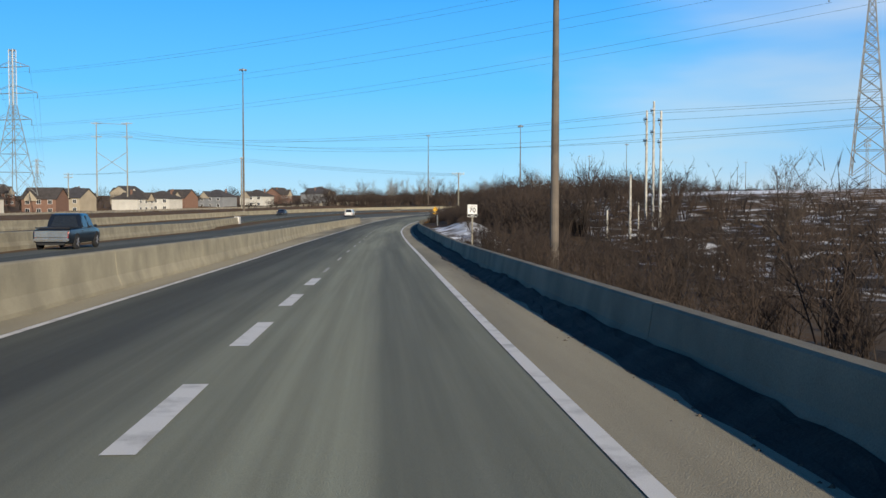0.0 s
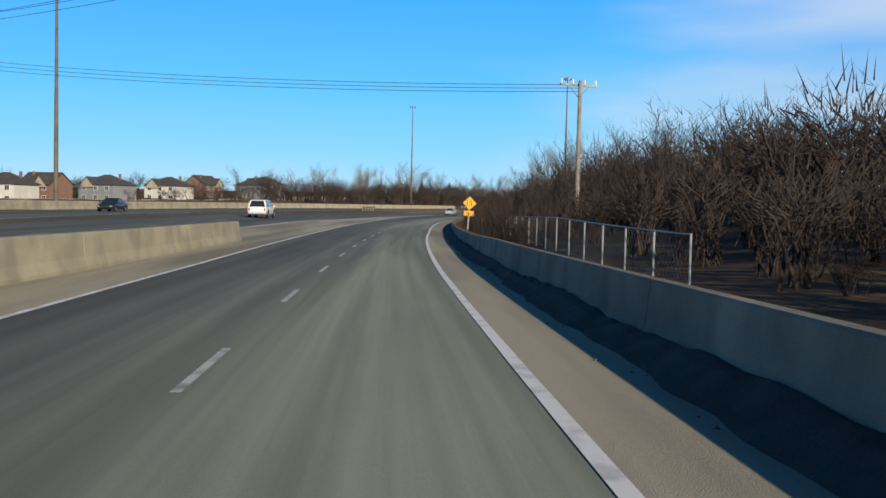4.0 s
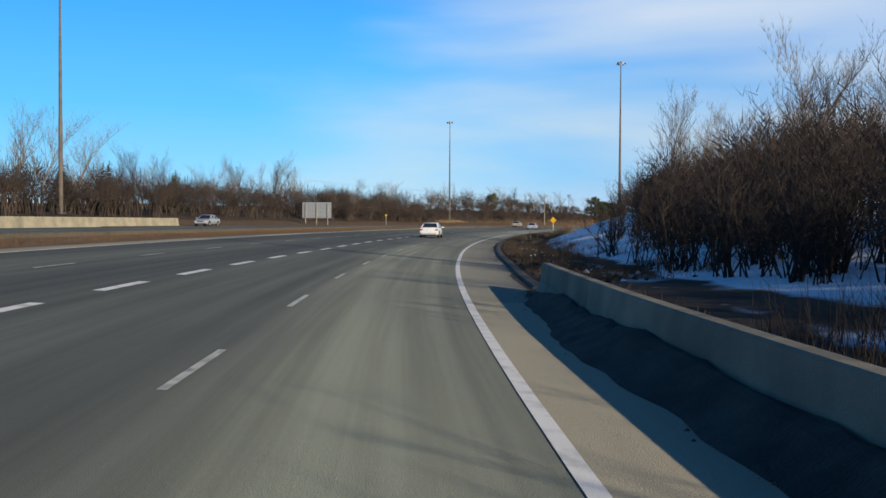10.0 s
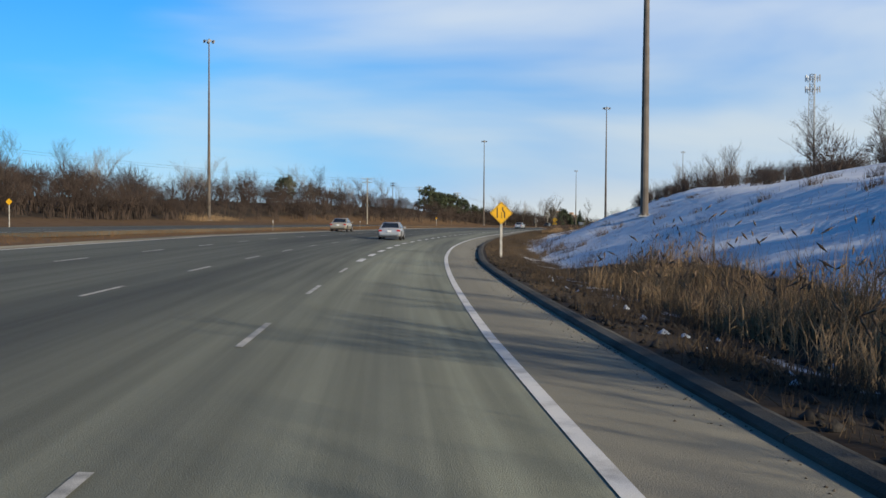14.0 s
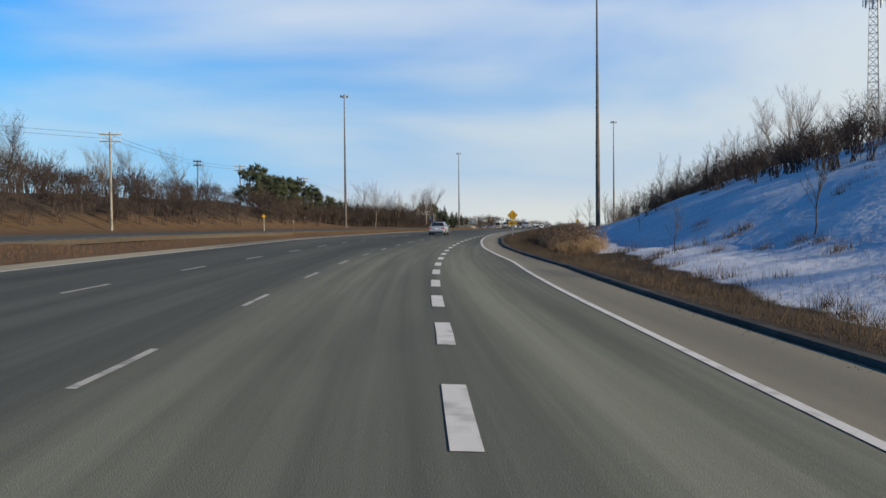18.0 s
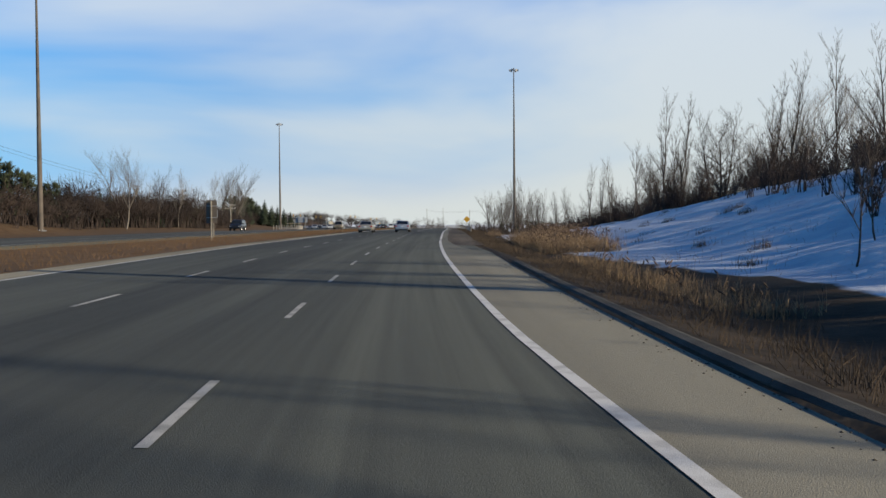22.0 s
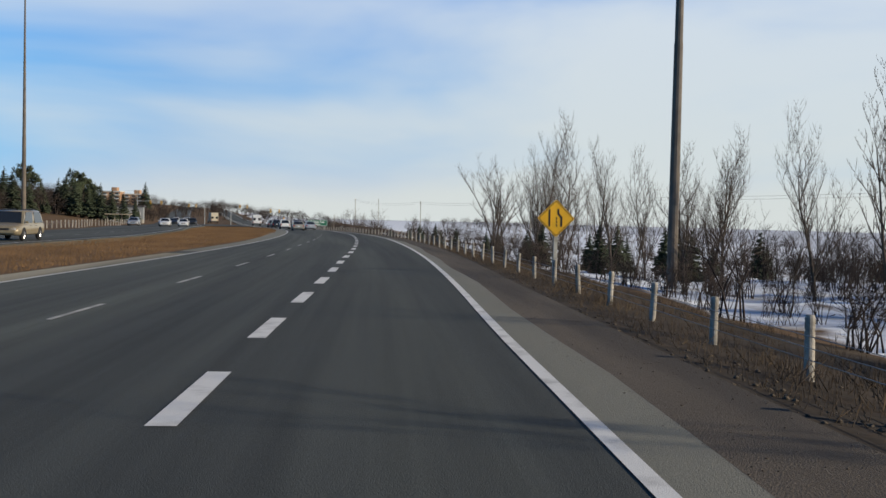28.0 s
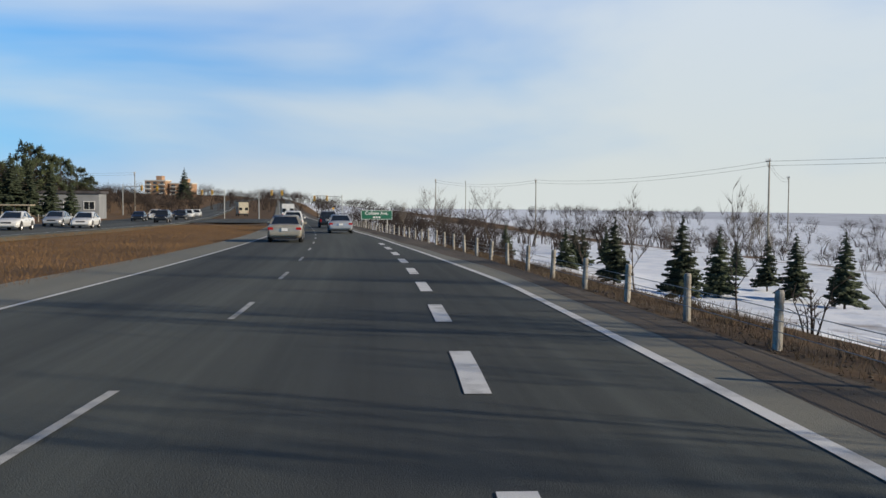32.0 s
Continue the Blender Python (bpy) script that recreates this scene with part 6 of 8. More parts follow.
def small_sign(s, o, top, label="small yellow marker sign on a thin post"):
    th = empty("marker_sign")
    base = gz(s, o) - float(grade_z(s)) - top - 0.3
    bm = bmesh.new()
    plate(bm, rounded([(0, -0.6), (0.3, -0.3), (0, 0), (-0.3, -0.3)], 0.04), 0.0, 0.012)
    part("sign_panel", bm, M["yellow"], th)
    post(th, 0, base, -0.2, 0.08, 0.08, 0.05)
    sign_at(th, s, o, top)
    return tagged(th, label, "road sign")


small_sign(548.9, -36.4, 3.4)
small_sign(724, -30.3, 2.8)
small_sign(1178, 6.0, 2.6, "far yellow warning sign on a post")


def delineator(s, o, h, label="slim white roadside marker post", diamond=False):
    th = empty("marker_post")
    bm = bmesh.new()
    prism(bm, (0, 0, -0.2), (0, 0, h - 0.25), 0.024, 0.024, 8)
    part("post", bm, M["wood"], th)
    bm = bmesh.new()
    prism(bm, (0, 0, h - 0.25), (0, 0, h), 0.03, 0.03, 8)
    part("reflective_top", bm, M["white"], th)
    if diamond:
        for sg, tone in ((-1, "white"), (1, "green")):
            bm = bmesh.new()
            plate(bm, [(0, h - 0.22), (sg * 0.11, h - 0.08), (0, h + 0.06)], -0.045, -0.035)
            part("marker_plate", bm, M[tone], th)
    x, y = at(s, o)
    th.matrix_world = pose(float(x), float(y), gz(s, o), 0, 0, yaw_at(s) - 15)
    return tagged(th, label, "marker post", "marker posts")


delineator(446, 5.7, 1.5, "slim marker post with a green and white diamond plate", True)
for s, o, h in ((717, -24, 1.4), (556, -15, 1.0), (600, -14, 1.0), (338, -22.5, 1.3), (836, -12.0, 1.0)):
    delineator(s, o, h)

# ---------------------------------------------------------------- guide rails
def cable(p, r):
    """One continuous thin tube through the points p."""
    d = np.gradient(p, axis=0)
    d /= np.linalg.norm(d, axis=1, keepdims=True)
    u = np.cross(d, [0, 0, 1.0])
    u /= np.linalg.norm(u, axis=1, keepdims=True)
    w = np.cross(d, u)
    v = np.stack([p + r * (math.cos(a) * u + math.sin(a) * w) for a in (0, math.pi / 2, math.pi, 3 * math.pi / 2)], 1)
    n = len(p)
    f = [(4 * i + k, 4 * i + (k + 1) % 4, 4 * i + 4 + (k + 1) % 4, 4 * i + 4 + k) for i in range(n - 1) for k in range(4)]
    return v.reshape(-1, 3), f


def cable_rail(s0, s1, step, off, h, label, surface=None):
    th = empty("cable_guide_rail")
    bm = bmesh.new()
    for z0, z1, r0, r1 in ((-0.4, h - 0.30, 0.063, 0.062), (h - 0.30, h - 0.27, 0.054, 0.054), (h - 0.27, h - 0.20, 0.062, 0.062), (h - 0.20, h - 0.17, 0.054, 0.054), (h - 0.17, h - 0.035, 0.062, 0.061), (h - 0.035, h, 0.061, 0.048)):
        prism(bm, (0, 0, z0), (0, 0, z1), r0, r1, 12)
    me = bpy.data.meshes.new("post")
    bm.to_mesh(me)
    bm.free()
    me.materials.append(M["rail_post"])
    r = random.Random(3)
    for s in np.arange(s0, s1, step):
        o = off(s)
        x, y = at(s, o)
        p = new("post", me)
        p.parent = th
        p.matrix_basis = pose(float(x), float(y), gz(s, o) + r.uniform(-0.06, 0.04), r.uniform(-3, 3), r.uniform(-3, 3), r.uniform(0, 360))
    for k in range(3):
        ss = np.arange(s0, s1, step)
        oo = off(ss) - 0.1
        x, y = at(ss, oo)
        z = ground_z(ss, off(ss)) + h - 0.2 - 0.14 * k
        v, f = cable(np.stack([x, y, z], -1), 0.006)
        c = new("cable", fast_mesh("cable", v, f, M["galv"]))
        c.parent = th
    return tagged(th, label, "guide rail", kind="structure")


cable_rail(834.14, 1185, 3.476, lambda s: np.interp(s, [834, 868, 970, 985, 1040, 1185], [5.1, 5.2, 5.25, 4.95, 3.9, 3.8]), 0.75, "white wooden posts with steel cables beside the shoulder")
cable_rail(905, 1120, 3.3, lambda s: on_r(s) - ON_W - 2.6, 0.95, "pale wooden posts with cables beyond the far road")


def beam_rail(s0, s1, off, label):
    th = empty("guard_rail")
    prof = [(0, 0.45), (0.05, 0.5), (0.05, 0.56), (0, 0.61), (0.05, 0.66), (0.05, 0.72), (0, 0.77), (-0.012, 0.77), (0.03, 0.69), (-0.012, 0.61), (0.03, 0.53), (-0.012, 0.45)]
    extrude_profile("beam", s0, s1, (s1 - s0) / 4, off, prof, M["rust_steel"], base=ground_z, parent=th)
    for s in np.arange(s0 + 0.5, s1, 2.0):
        bm = bmesh.new()
        x, y = at(s, off)
        box(bm, (float(x), float(y), gz(s, off) + 0.2), (0.14, 0.14, 1.1))
        part("post", bm, M["wood"], th)
    return tagged(th, label, "guard rail", kind="structure")


beam_rail(334, 344, -23.6, "short steel guard rail end in the dry median")

# ---------------------------------------------------------------- poles, towers and wires
def strut(bm, a, b, r):
    prism(bm, a, b, r, r, 4)


def pylon(x, y, z, h, base, arms, label, yaw=0.0, neck=0.62, bars=9, tip=True):
    """A steel lattice tower: four legs, cross bracing, arms with insulators."""
    th = empty("transmission_tower")
    wt = base * 0.16

    def half(t):
        return (base * (1 - t / neck) + wt * (t / neck)) / 2 if t < neck else wt / 2
    for sx, sy in ((-1, -1), (1, -1), (1, 1), (-1, 1)):
        bm = bmesh.new()
        for a, b in ((0, neck), (neck, 1.0)):
            strut(bm, (sx * half(a), sy * half(a), a * h), (sx * half(b), sy * half(b), b * h), 0.11)
        part("leg", bm, M["galv"], th)
    bm = bmesh.new()
    lev = [0.0]
    while lev[-1] < 0.99:
        lev.append(min(1.0, lev[-1] + max(0.035, 1.5 * half(lev[-1]) / h)))
    for a, b in zip(lev, lev[1:]):
        p, q = half(a), half(b)
        c0 = [(-p, -p), (p, -p), (p, p), (-p, p)]
        c1 = [(-q, -q), (q, -q), (q, q), (-q, q)]
        for k in range(4):
            j = (k + 1) % 4
            strut(bm, (*c0[k], a * h), (*c1[j], b * h), 0.05)
            strut(bm, (*c0[j], a * h), (*c1[k], b * h), 0.05)
            strut(bm, (*c1[k], b * h), (*c1[j], b * h), 0.045)
    part("lattice_bracing", bm, M["galv"], th)
    for t, L in arms:
        for sgn in (-1, 1):
            bm = bmesh.new()
            q = half(t)
            e = (sgn * L, 0, t * h)
            for yy in (-q, q):
                strut(bm, (sgn * q, yy, t * h), e, 0.06)
                strut(bm, (sgn * q, yy, t * h + L * 0.28), e, 0.06)
            strut(bm, (sgn * L * 0.5, 0, t * h), (sgn * L * 0.5, 0, t * h + L * 0.14), 0.04)
            a = part("arm", bm, M["galv"], th)
            bm = bmesh.new()
            for k in range(8):
                prism(bm, (sgn * L, 0, t * h - 0.2 - k * 0.2), (sgn * L, 0, t * h - 0.32 - k * 0.2), 0.13, 0.08, 8)
            part("insulator", bm, M["rust_steel"], a)
    th.matrix_world = pose(x, y, z, 0, 0, yaw)
    return tagged(th, label, "transmission tower", "transmission towers")


pylon(-100.6, 286.8, 2.9, 40.0, 8.5, ((0.52, 6.0), (0.70, 8.0), (0.88, 5.5)), "tall steel lattice transmission tower in the field", -20)
pylon(-219, 665, 4.0, 24.0, 7.0, ((0.6, 5.0), (0.78, 6.0), (0.93, 4.0)), "distant steel lattice transmission tower", -20)
pylon(72.3, 145.8, 5.5, 42.0, 5.0, ((0.66, 6.0), (0.8, 7.0), (0.93, 5.0)), "steel lattice transmission tower above the brush", -30)


def wood_pole(x, y, z0, z1, arms=(), label="weathered wooden utility pole", yaw=0.0, r=0.16, material="wood", group="utility poles"):
    th = empty("utility_pole")
    h = z1 - z0
    bm = bmesh.new()
    prism(bm, (0, 0, -0.3), (0, 0, h), r, r * 0.65, 10)
    part("pole", bm, M[material], th)
    for dz, L in arms:
        bm = bmesh.new()
        box(bm, (0, r, h - dz), (L, 0.1, 0.13))
        strut(bm, (-L * 0.3, r, h - dz), (0, r, h - dz - 0.7), 0.025)
        strut(bm, (L * 0.3, r, h - dz), (0, r, h - dz - 0.7), 0.025)
        a = part("crossarm", bm, M["wood"], th)
        for k in (-0.46, -0.16, 0.16, 0.46):
            bm = bmesh.new()
            for q in range(3):
                prism(bm, (k * L, r, h - dz + 0.06 + q * 0.09), (k * L, r, h - dz + 0.14 + q * 0.09), 0.06, 0.035, 8)
            part("insulator", bm, M["white"], a)
    th.matrix_world = pose(x, y, z0, 0, 0, yaw)
    return tagged(th, label, "utility pole", group)


# twin poles of the left line, with a cross brace between them
wood_pole(-69.5, 254.8, 2.8, 20.8, ((0.3, 2.6), (3.6, 2.6)), "tall wooden transmission pole with short crossarms")
wood_pole(-62.0, 254.3, 2.8, 20.8, ((0.3, 2.6), (3.6, 2.6)), "tall wooden transmission pole with short crossarms")
brace = empty("pole_brace")
bm = bmesh.new()
strut(bm, (-69.5, 254.8, 8.5), (-62, 254.3, 13.5), 0.06)
strut(bm, (-69.5, 254.8, 13.5), (-62, 254.3, 8.5), 0.06)
part("cross_brace", bm, M["wood"], brace)
bm = bmesh.new()
strut(bm, (-69.5, 254.8, 20.6), (-62, 254.3, 20.2), 0.05)
part("top_tie", bm, M["wood"], brace)
tagged(brace, "wooden cross brace between two tall poles", "pole brace")
for k, (x, y, zt) in enumerate(((35.2, 132, 13.6), (35.6, 130, 14.6), (36, 128, 13.2))):
    wood_pole(x, y, -5, zt, ((1.2, 1.6), (4.0, 1.6)), "tall pale wooden pole in a row of three", 90, 0.2, "white_post")
wood_pole(29.7, 118.4, -4, 4.8, (), "short pale wooden pole stub in the brush", 0, 0.19, "white_post")
wood_pole(27.0, 118.6, -4, 0.6, (), "short pale wooden pole stub in the brush", 0, 0.15, "white_post")
wood_pole(30.6, 118.0, -4, 1.5, (), "short pale wooden pole stub in the brush", 0, 0.12, "white_post")
wood_pole(-29.2, 217.4, 0.3, 10.8, ((0.3, 0.6),), "slim wooden utility pole beside the far lanes", 0, 0.17)
wood_pole(-84.0, 280.0, 2.5, 9.0, ((0.4, 2.4), (1.2, 2.4)), "short wooden utility pole with two crossarms")


def pole_so(s, o, top, arms, label, r=0.16):
    x, y = at(s, o)
    wood_pole(float(x), float(y), gz(s, o), float(grade_z(s)) + top, arms, label, yaw_at(s) + 20, r)


pole_so(189.3, 10.3, 9.4, ((0.25, 2.4),), "wooden utility pole with a crossarm among the brush")
for x, y, z in ((186.3, 673.7, 9.6), (238, 739.6, 10.5), (268.6, 765.6, 9.7), (336, 818.4, 5.0), (365, 840.5, 2.5)):
    wood_pole(x, y, -1.5, z, ((0.3, 2.4), (1.1, 2.4)), "wooden utility pole with two crossarms", -30)
for x, y, z0, z1 in ((516.5, 861.5, -6.5, 2.9), (600.8, 894, -8.5, 3.2), (560, 925.7, -8.7, 2.1), (577, 966, -8.7, 2.9), (470, 1010, -6.5, 4.2), (540, 1030, -7.0, 4.4), (640, 1010, -8, 4.0)):
    wood_pole(x, y, z0 - 1.0, z1, ((0.3, 1.8),), "distant slim wooden utility pole", 40, 0.13)


def flood_pole(x, y, z0, z1):
    th = empty("floodlight_pole")
    h = z1 - z0
    bm = bmesh.new()
    prism(bm, (0, 0, -0.3), (0, 0, h), 0.13, 0.09, 10)
    part("pole", bm, M["rust_steel"], th)
    for dz in (0.3, 1.1):
        bm = bmesh.new()
        box(bm, (0, 0.1, h - dz), (1.7, 0.1, 0.1))
        bar = part("lamp_bar", bm, M["rust_steel"], th)
        for k in range(4):
            bm = bmesh.new()
            prism(bm, (-0.66 + 0.44 * k, -0.05, h - dz + 0.1), (-0.66 + 0.44 * k, -0.3, h - dz), 0.11, 0.19, 8)
            part("floodlight", bm, M["rubber"], bar)
    th.matrix_world = pose(x, y, z0, 0, 0, -30)
    return tagged(th, "dark sports field floodlight pole with two lamp bars", "floodlight pole", "floodlight poles")


for x, y, z in ((236.5, 755.3, 12.2), (258.2, 771.3, 11.4), (280, 797, 10.6)):
    flood_pole(x, y, -1.5, z)


def cell_tower(s, o, top):
    x, y = at(s, o)
    z0 = gz(s, o) - 0.3
    z1 = float(grade_z(s)) + top
    h = z1 - z0
    th = empty("cell_tower")
    for k in range(3):
        a, b = k * 2.094, (k + 1) * 2.094
        bm = bmesh.new()
        prism(bm, (1.5 * math.cos(a), 1.5 * math.sin(a), 0), (0.9 * math.cos(a), 0.9 * math.sin(a), h), 0.12, 0.1, 6)
        part("leg", bm, M["galv"], th)
    bm = bmesh.new()
    n = 26
    for i in range(n):
        p, q = 1.5 - 0.6 * i / n, 1.5 - 0.6 * (i + 1) / n
        for k in range(3):
            a, b = k * 2.094, (k + 1) * 2.094
            strut(bm, (p * math.cos(a), p * math.sin(a), h * i / n), (q * math.cos(b), q * math.sin(b), h * (i + 1) / n), 0.055)
            strut(bm, (q * math.cos(a), q * math.sin(a), h * (i + 1) / n), (q * math.cos(b), q * math.sin(b), h * (i + 1) / n), 0.045)
    part("lattice_bracing", bm, M["galv"], th)
    for z in (h - 1.2, h - 4.5):
        for k in range(9):
            a = k * 0.698
            bm = bmesh.new()
            box(bm, (2.1, 0, z), (0.16, 0.24, 1.9), Matrix.Rotation(a, 4, "Z"))
            strut(bm, (0.8 * math.cos(a), 0.8 * math.sin(a), z), (2.0 * math.cos(a), 2.0 * math.sin(a), z), 0.05)
            part("antenna", bm, M["alu"], th)
    th.matrix_world = pose(float(x), float(y), z0)
    return tagged(th, "lattice cell tower with antenna panels behind the hill", "cell tower")


cell_tower(790, 64.7, 46)


def wire(a, b, sag, r=0.016, label="thin dark overhead power line"):
    a, b = np.array(a, float), np.array(b, float)
    t = np.linspace(0, 1, 25)[:, None]
    p = a + (b - a) * t
    p[:, 2] -= (4 * sag * t * (1 - t))[:, 0]
    v, f = cable(p, r)
    ob = new("overhead_wire", fast_mesh("overhead_wire", v, f, M["wire"]))
    return tagged(ob, label, "power line", "power lines")


# tower to tower over the road
for zl, zr, dx in ((23.6, 33.0, 6), (30.8, 38.5, 8), (38.0, 44.5, 5.5)):
    for sg in (-1, 1):
        wire((-100.6 + sg * dx, 286.8 - sg * dx * 0.36, zl - 1.6), (72.3 + sg * dx * 0.8, 145.8 - sg * dx * 0.5, zr - 1.6), 3.2, 0.019)
        wire((-100.6 + sg * dx, 286.8 - sg * dx * 0.36, zl - 1.6), (-219 + sg * dx * 0.6, 665, zl - 8), 4.0, 0.019)
# twin poles to the row of three
for k, (x, y, z) in enumerate(((35.2, 132, 13.2), (35.6, 130, 13.4), (36, 128, 12.0), (35.2, 132, 9.8), (35.6, 130, 10.4), (36, 128, 9.4))):
    wire((-68 + 1.6 * k, 254.6, 17.4 + 0.6 * (k % 3)), (x, y, z), 2.6)
    wire((-68 + 1.6 * k, 254.6, 17.4 + 0.6 * (k % 3)), (-200 + 2 * k, 280, 19), 3.0)
    wire((x, y, z), (150 + 2 * k, 40, 22 + 0.5 * k), 2.5)
# low line over the lanes
for k in range(3):
    x, y = at(189.3, 10.3)
    wire((-29.2 + 0.2 * k, 217.4, 10.6 - 0.35 * k), (float(x), float(y), 6.7 - 0.2 * k), 0.5, 0.016)
    wire((-29.2 + 0.2 * k, 217.4, 10.6 - 0.35 * k), (-84.0 + 0.5 * k, 280.0, 8.6), 0.8, 0.016)
for (x0, y0, z0), (x1, y1, z1) in (((186.3, 673.7, 9.3), (238, 739.6, 10.2)), ((186.3, 673.7, 9.3), (90, 640, 12)), ((238, 739.6, 10.2), (268.6, 765.6, 9.4)), ((268.6, 765.6, 9.4), (336, 818.4, 4.7)), ((336, 818.4, 4.7), (365, 840.5, 2.2)),
                                   ((516.5, 861.5, 2.6), (600.8, 894, 2.9)), ((516.5, 861.5, 2.6), (470, 740, 4.5)), ((560, 925.7, 1.9), (516.5, 861.5, 2.6)), ((577, 966, 2.6), (560, 925.7, 1.9)), ((470, 1010, 4.0), (540, 1030, 4.2)), ((600.8, 894, 2.9), (760, 960, 6))):
    for k in range(2):
        wire((x0, y0, z0 - 0.5 * k), (x1, y1, z1 - 0.5 * k), 0.9, 0.016)

# ---------------------------------------------------------------- chain-link fence
fence = empty("chain_link_fence")
for s in np.arange(152, 194, 3.0):
    bm = bmesh.new()
    x, y = at(s, 6.4)
    prism(bm, (float(x), float(y), gz(s, 6.4) - 0.3), (float(x), float(y), gz(s, 6.4) + 1.3), 0.03, 0.03, 8)
    part("post", bm, M["galv"], fence)
rows = []
for s in np.arange(152, 190, 0.3):
    for a, b in ((0.0, 1.2), (1.2, 0.0)):
        x0, y0 = at(s, 6.4)
        x1, y1 = at(s + 1.2, 6.4)
        rows.append((float(x0), float(y0), gz(s, 6.4) + a + 0.05, float(x1), float(y1), gz(s + 1.2, 6.4) + b + 0.05, 0.0014, 0.0014))
for s in np.arange(152, 190.5, 3.0):
    bm = bmesh.new()
    (x0, y0), (x1, y1) = at(s, 6.4), at(s + 3.0, 6.4)
    prism(bm, (float(x0), float(y0), gz(s, 6.4) + 1.28), (float(x1), float(y1), gz(s + 3.0, 6.4) + 1.28), 0.022, 0.022, 6)
    part("top_rail", bm, M["galv"], fence)
v, f = tubes(rows, 3)
c = new("wire_mesh", fast_mesh("wire_mesh", v, f, M["galv"]))
c.parent = fence
tagged(fence, "thin grey chain-link fence in front of the brush", "fence", kind="structure")

# ---------------------------------------------------------------- vehicles
def paint(name, c, metal=0.35, rough=0.3):
    return plain(name, c, rough, metal, 0.5, 0.35)


PAINT = {"beige": paint("paint_beige", (0.42, 0.38, 0.30)), "silver": paint("paint_silver", (0.46, 0.47, 0.48)), "white": paint("paint_white", (0.72, 0.72, 0.70), 0.0), "dark": paint("paint_dark", (0.02, 0.022, 0.026), 0.2),
         "navy": paint("paint_navy", (0.006, 0.010, 0.018), 0.1), "gold": paint("paint_gold", (0.34, 0.28, 0.18)), "grey": paint("paint_grey", (0.13, 0.135, 0.14)), "cream": paint("paint_cream", (0.55, 0.49, 0.36), 0.0)}


def loft(bm, secs):
    """Skins cross-sections (lists of 3D points of equal length) and closes the ends."""
    rings = [[bm.verts.new(p) for p in sec] for sec in secs]
    n = len(rings[0])
    for a, b in zip(rings, rings[1:]):
        for k in range(n):
            bm.faces.new((a[k], a[(k + 1) % n], b[(k + 1) % n], b[k]))
    bm.faces.new(list(reversed(rings[0])))
    bm.faces.new(rings[-1])
    bmesh.ops.recalc_face_normals(bm, faces=bm.faces[:])


def smooth_part(ob, angle=35):
    ob.data.polygons.foreach_set("use_smooth", [True] * len(ob.data.polygons))
    ob.data.set_sharp_from_angle(angle=radians(angle))
    return ob


def wheel(parent, x, y, r, w=0.2, side=1):
    wh = empty("wheel")
    wh.parent = parent
    wh.matrix_basis = pose(x, y, r)
    prof = [(r * 0.62, -w / 2), (r * 0.9, -w / 2), (r, -w * 0.32), (r, w * 0.32), (r * 0.9, w / 2), (r * 0.62, w / 2)]
    bm = bmesh.new()
    secs = [[(px, math.cos(a) * pr, math.sin(a) * pr) for pr, px in prof] for a in [k * 2 * math.pi / 20 for k in range(20)]]
    rings = [[bm.verts.new(p) for p in sec] for sec in secs]
    for k in range(20):
        a, b = rings[k], rings[(k + 1) % 20]
        for j in range(len(prof)):
            bm.faces.new((a[j], a[(j + 1) % len(prof)], b[(j + 1) % len(prof)], b[j]))
    bmesh.ops.recalc_face_normals(bm, faces=bm.faces[:])
    smooth_part(part("tyre", bm, M["rubber"], wh))
    bm = bmesh.new()
    e = side * w * 0.42
    prism(bm, (e - side * 0.05, 0, 0), (e, 0, 0), r * 0.63, r * 0.6, 20)
    for k in range(5):
        a = k * 2 * math.pi / 5
        strut(bm, (e + side * 0.012, 0, 0), (e + side * 0.008, math.cos(a) * r * 0.56, math.sin(a) * r * 0.56), r * 0.09)
    part("rim", bm, M["rim"], wh)


def quad_panel(bm, q, inset, proud):
    """A pane laid on the quad q, drawn in from its edges and standing proud of it."""
    q = [Vector(p) for p in q]
    c = sum(q, Vector()) / 4
    nrm = (q[1] - q[0]).cross(q[2] - q[0]).normalized()
    pts = [p + (c - p).normalized() * inset * 1.4 + nrm * proud for p in q]
    bk = [p - nrm * (proud + 0.01) for p in pts]
    a, b = [bm.verts.new(p) for p in pts], [bm.verts.new(p) for p in bk]
    bm.faces.new(a)
    for k in range(4):
        bm.faces.new((a[k], b[k], b[(k + 1) % 4], a[(k + 1) % 4]))


KINDS = {  # length, width, hood height, boot height, belt, roof, then cabin: rear foot, rear top, front top, front foot (shares of the length from the tail), wheel radius
    "sedan": (4.75, 1.8, 0.84, 0.96, 0.92, 1.43, 0.13, 0.33, 0.55, 0.76, 0.32),
    "suv": (4.7, 1.85, 1.02, 1.06, 1.04, 1.72, 0.02, 0.07, 0.60, 0.73, 0.37),
    "minivan": (5.0, 1.95, 0.98, 1.06, 1.02, 1.75, 0.02, 0.06, 0.66, 0.83, 0.35),
    "pickup": (5.7, 2.0, 1.12, 1.12, 1.14, 1.88, 0.37, 0.41, 0.66, 0.76, 0.4)}


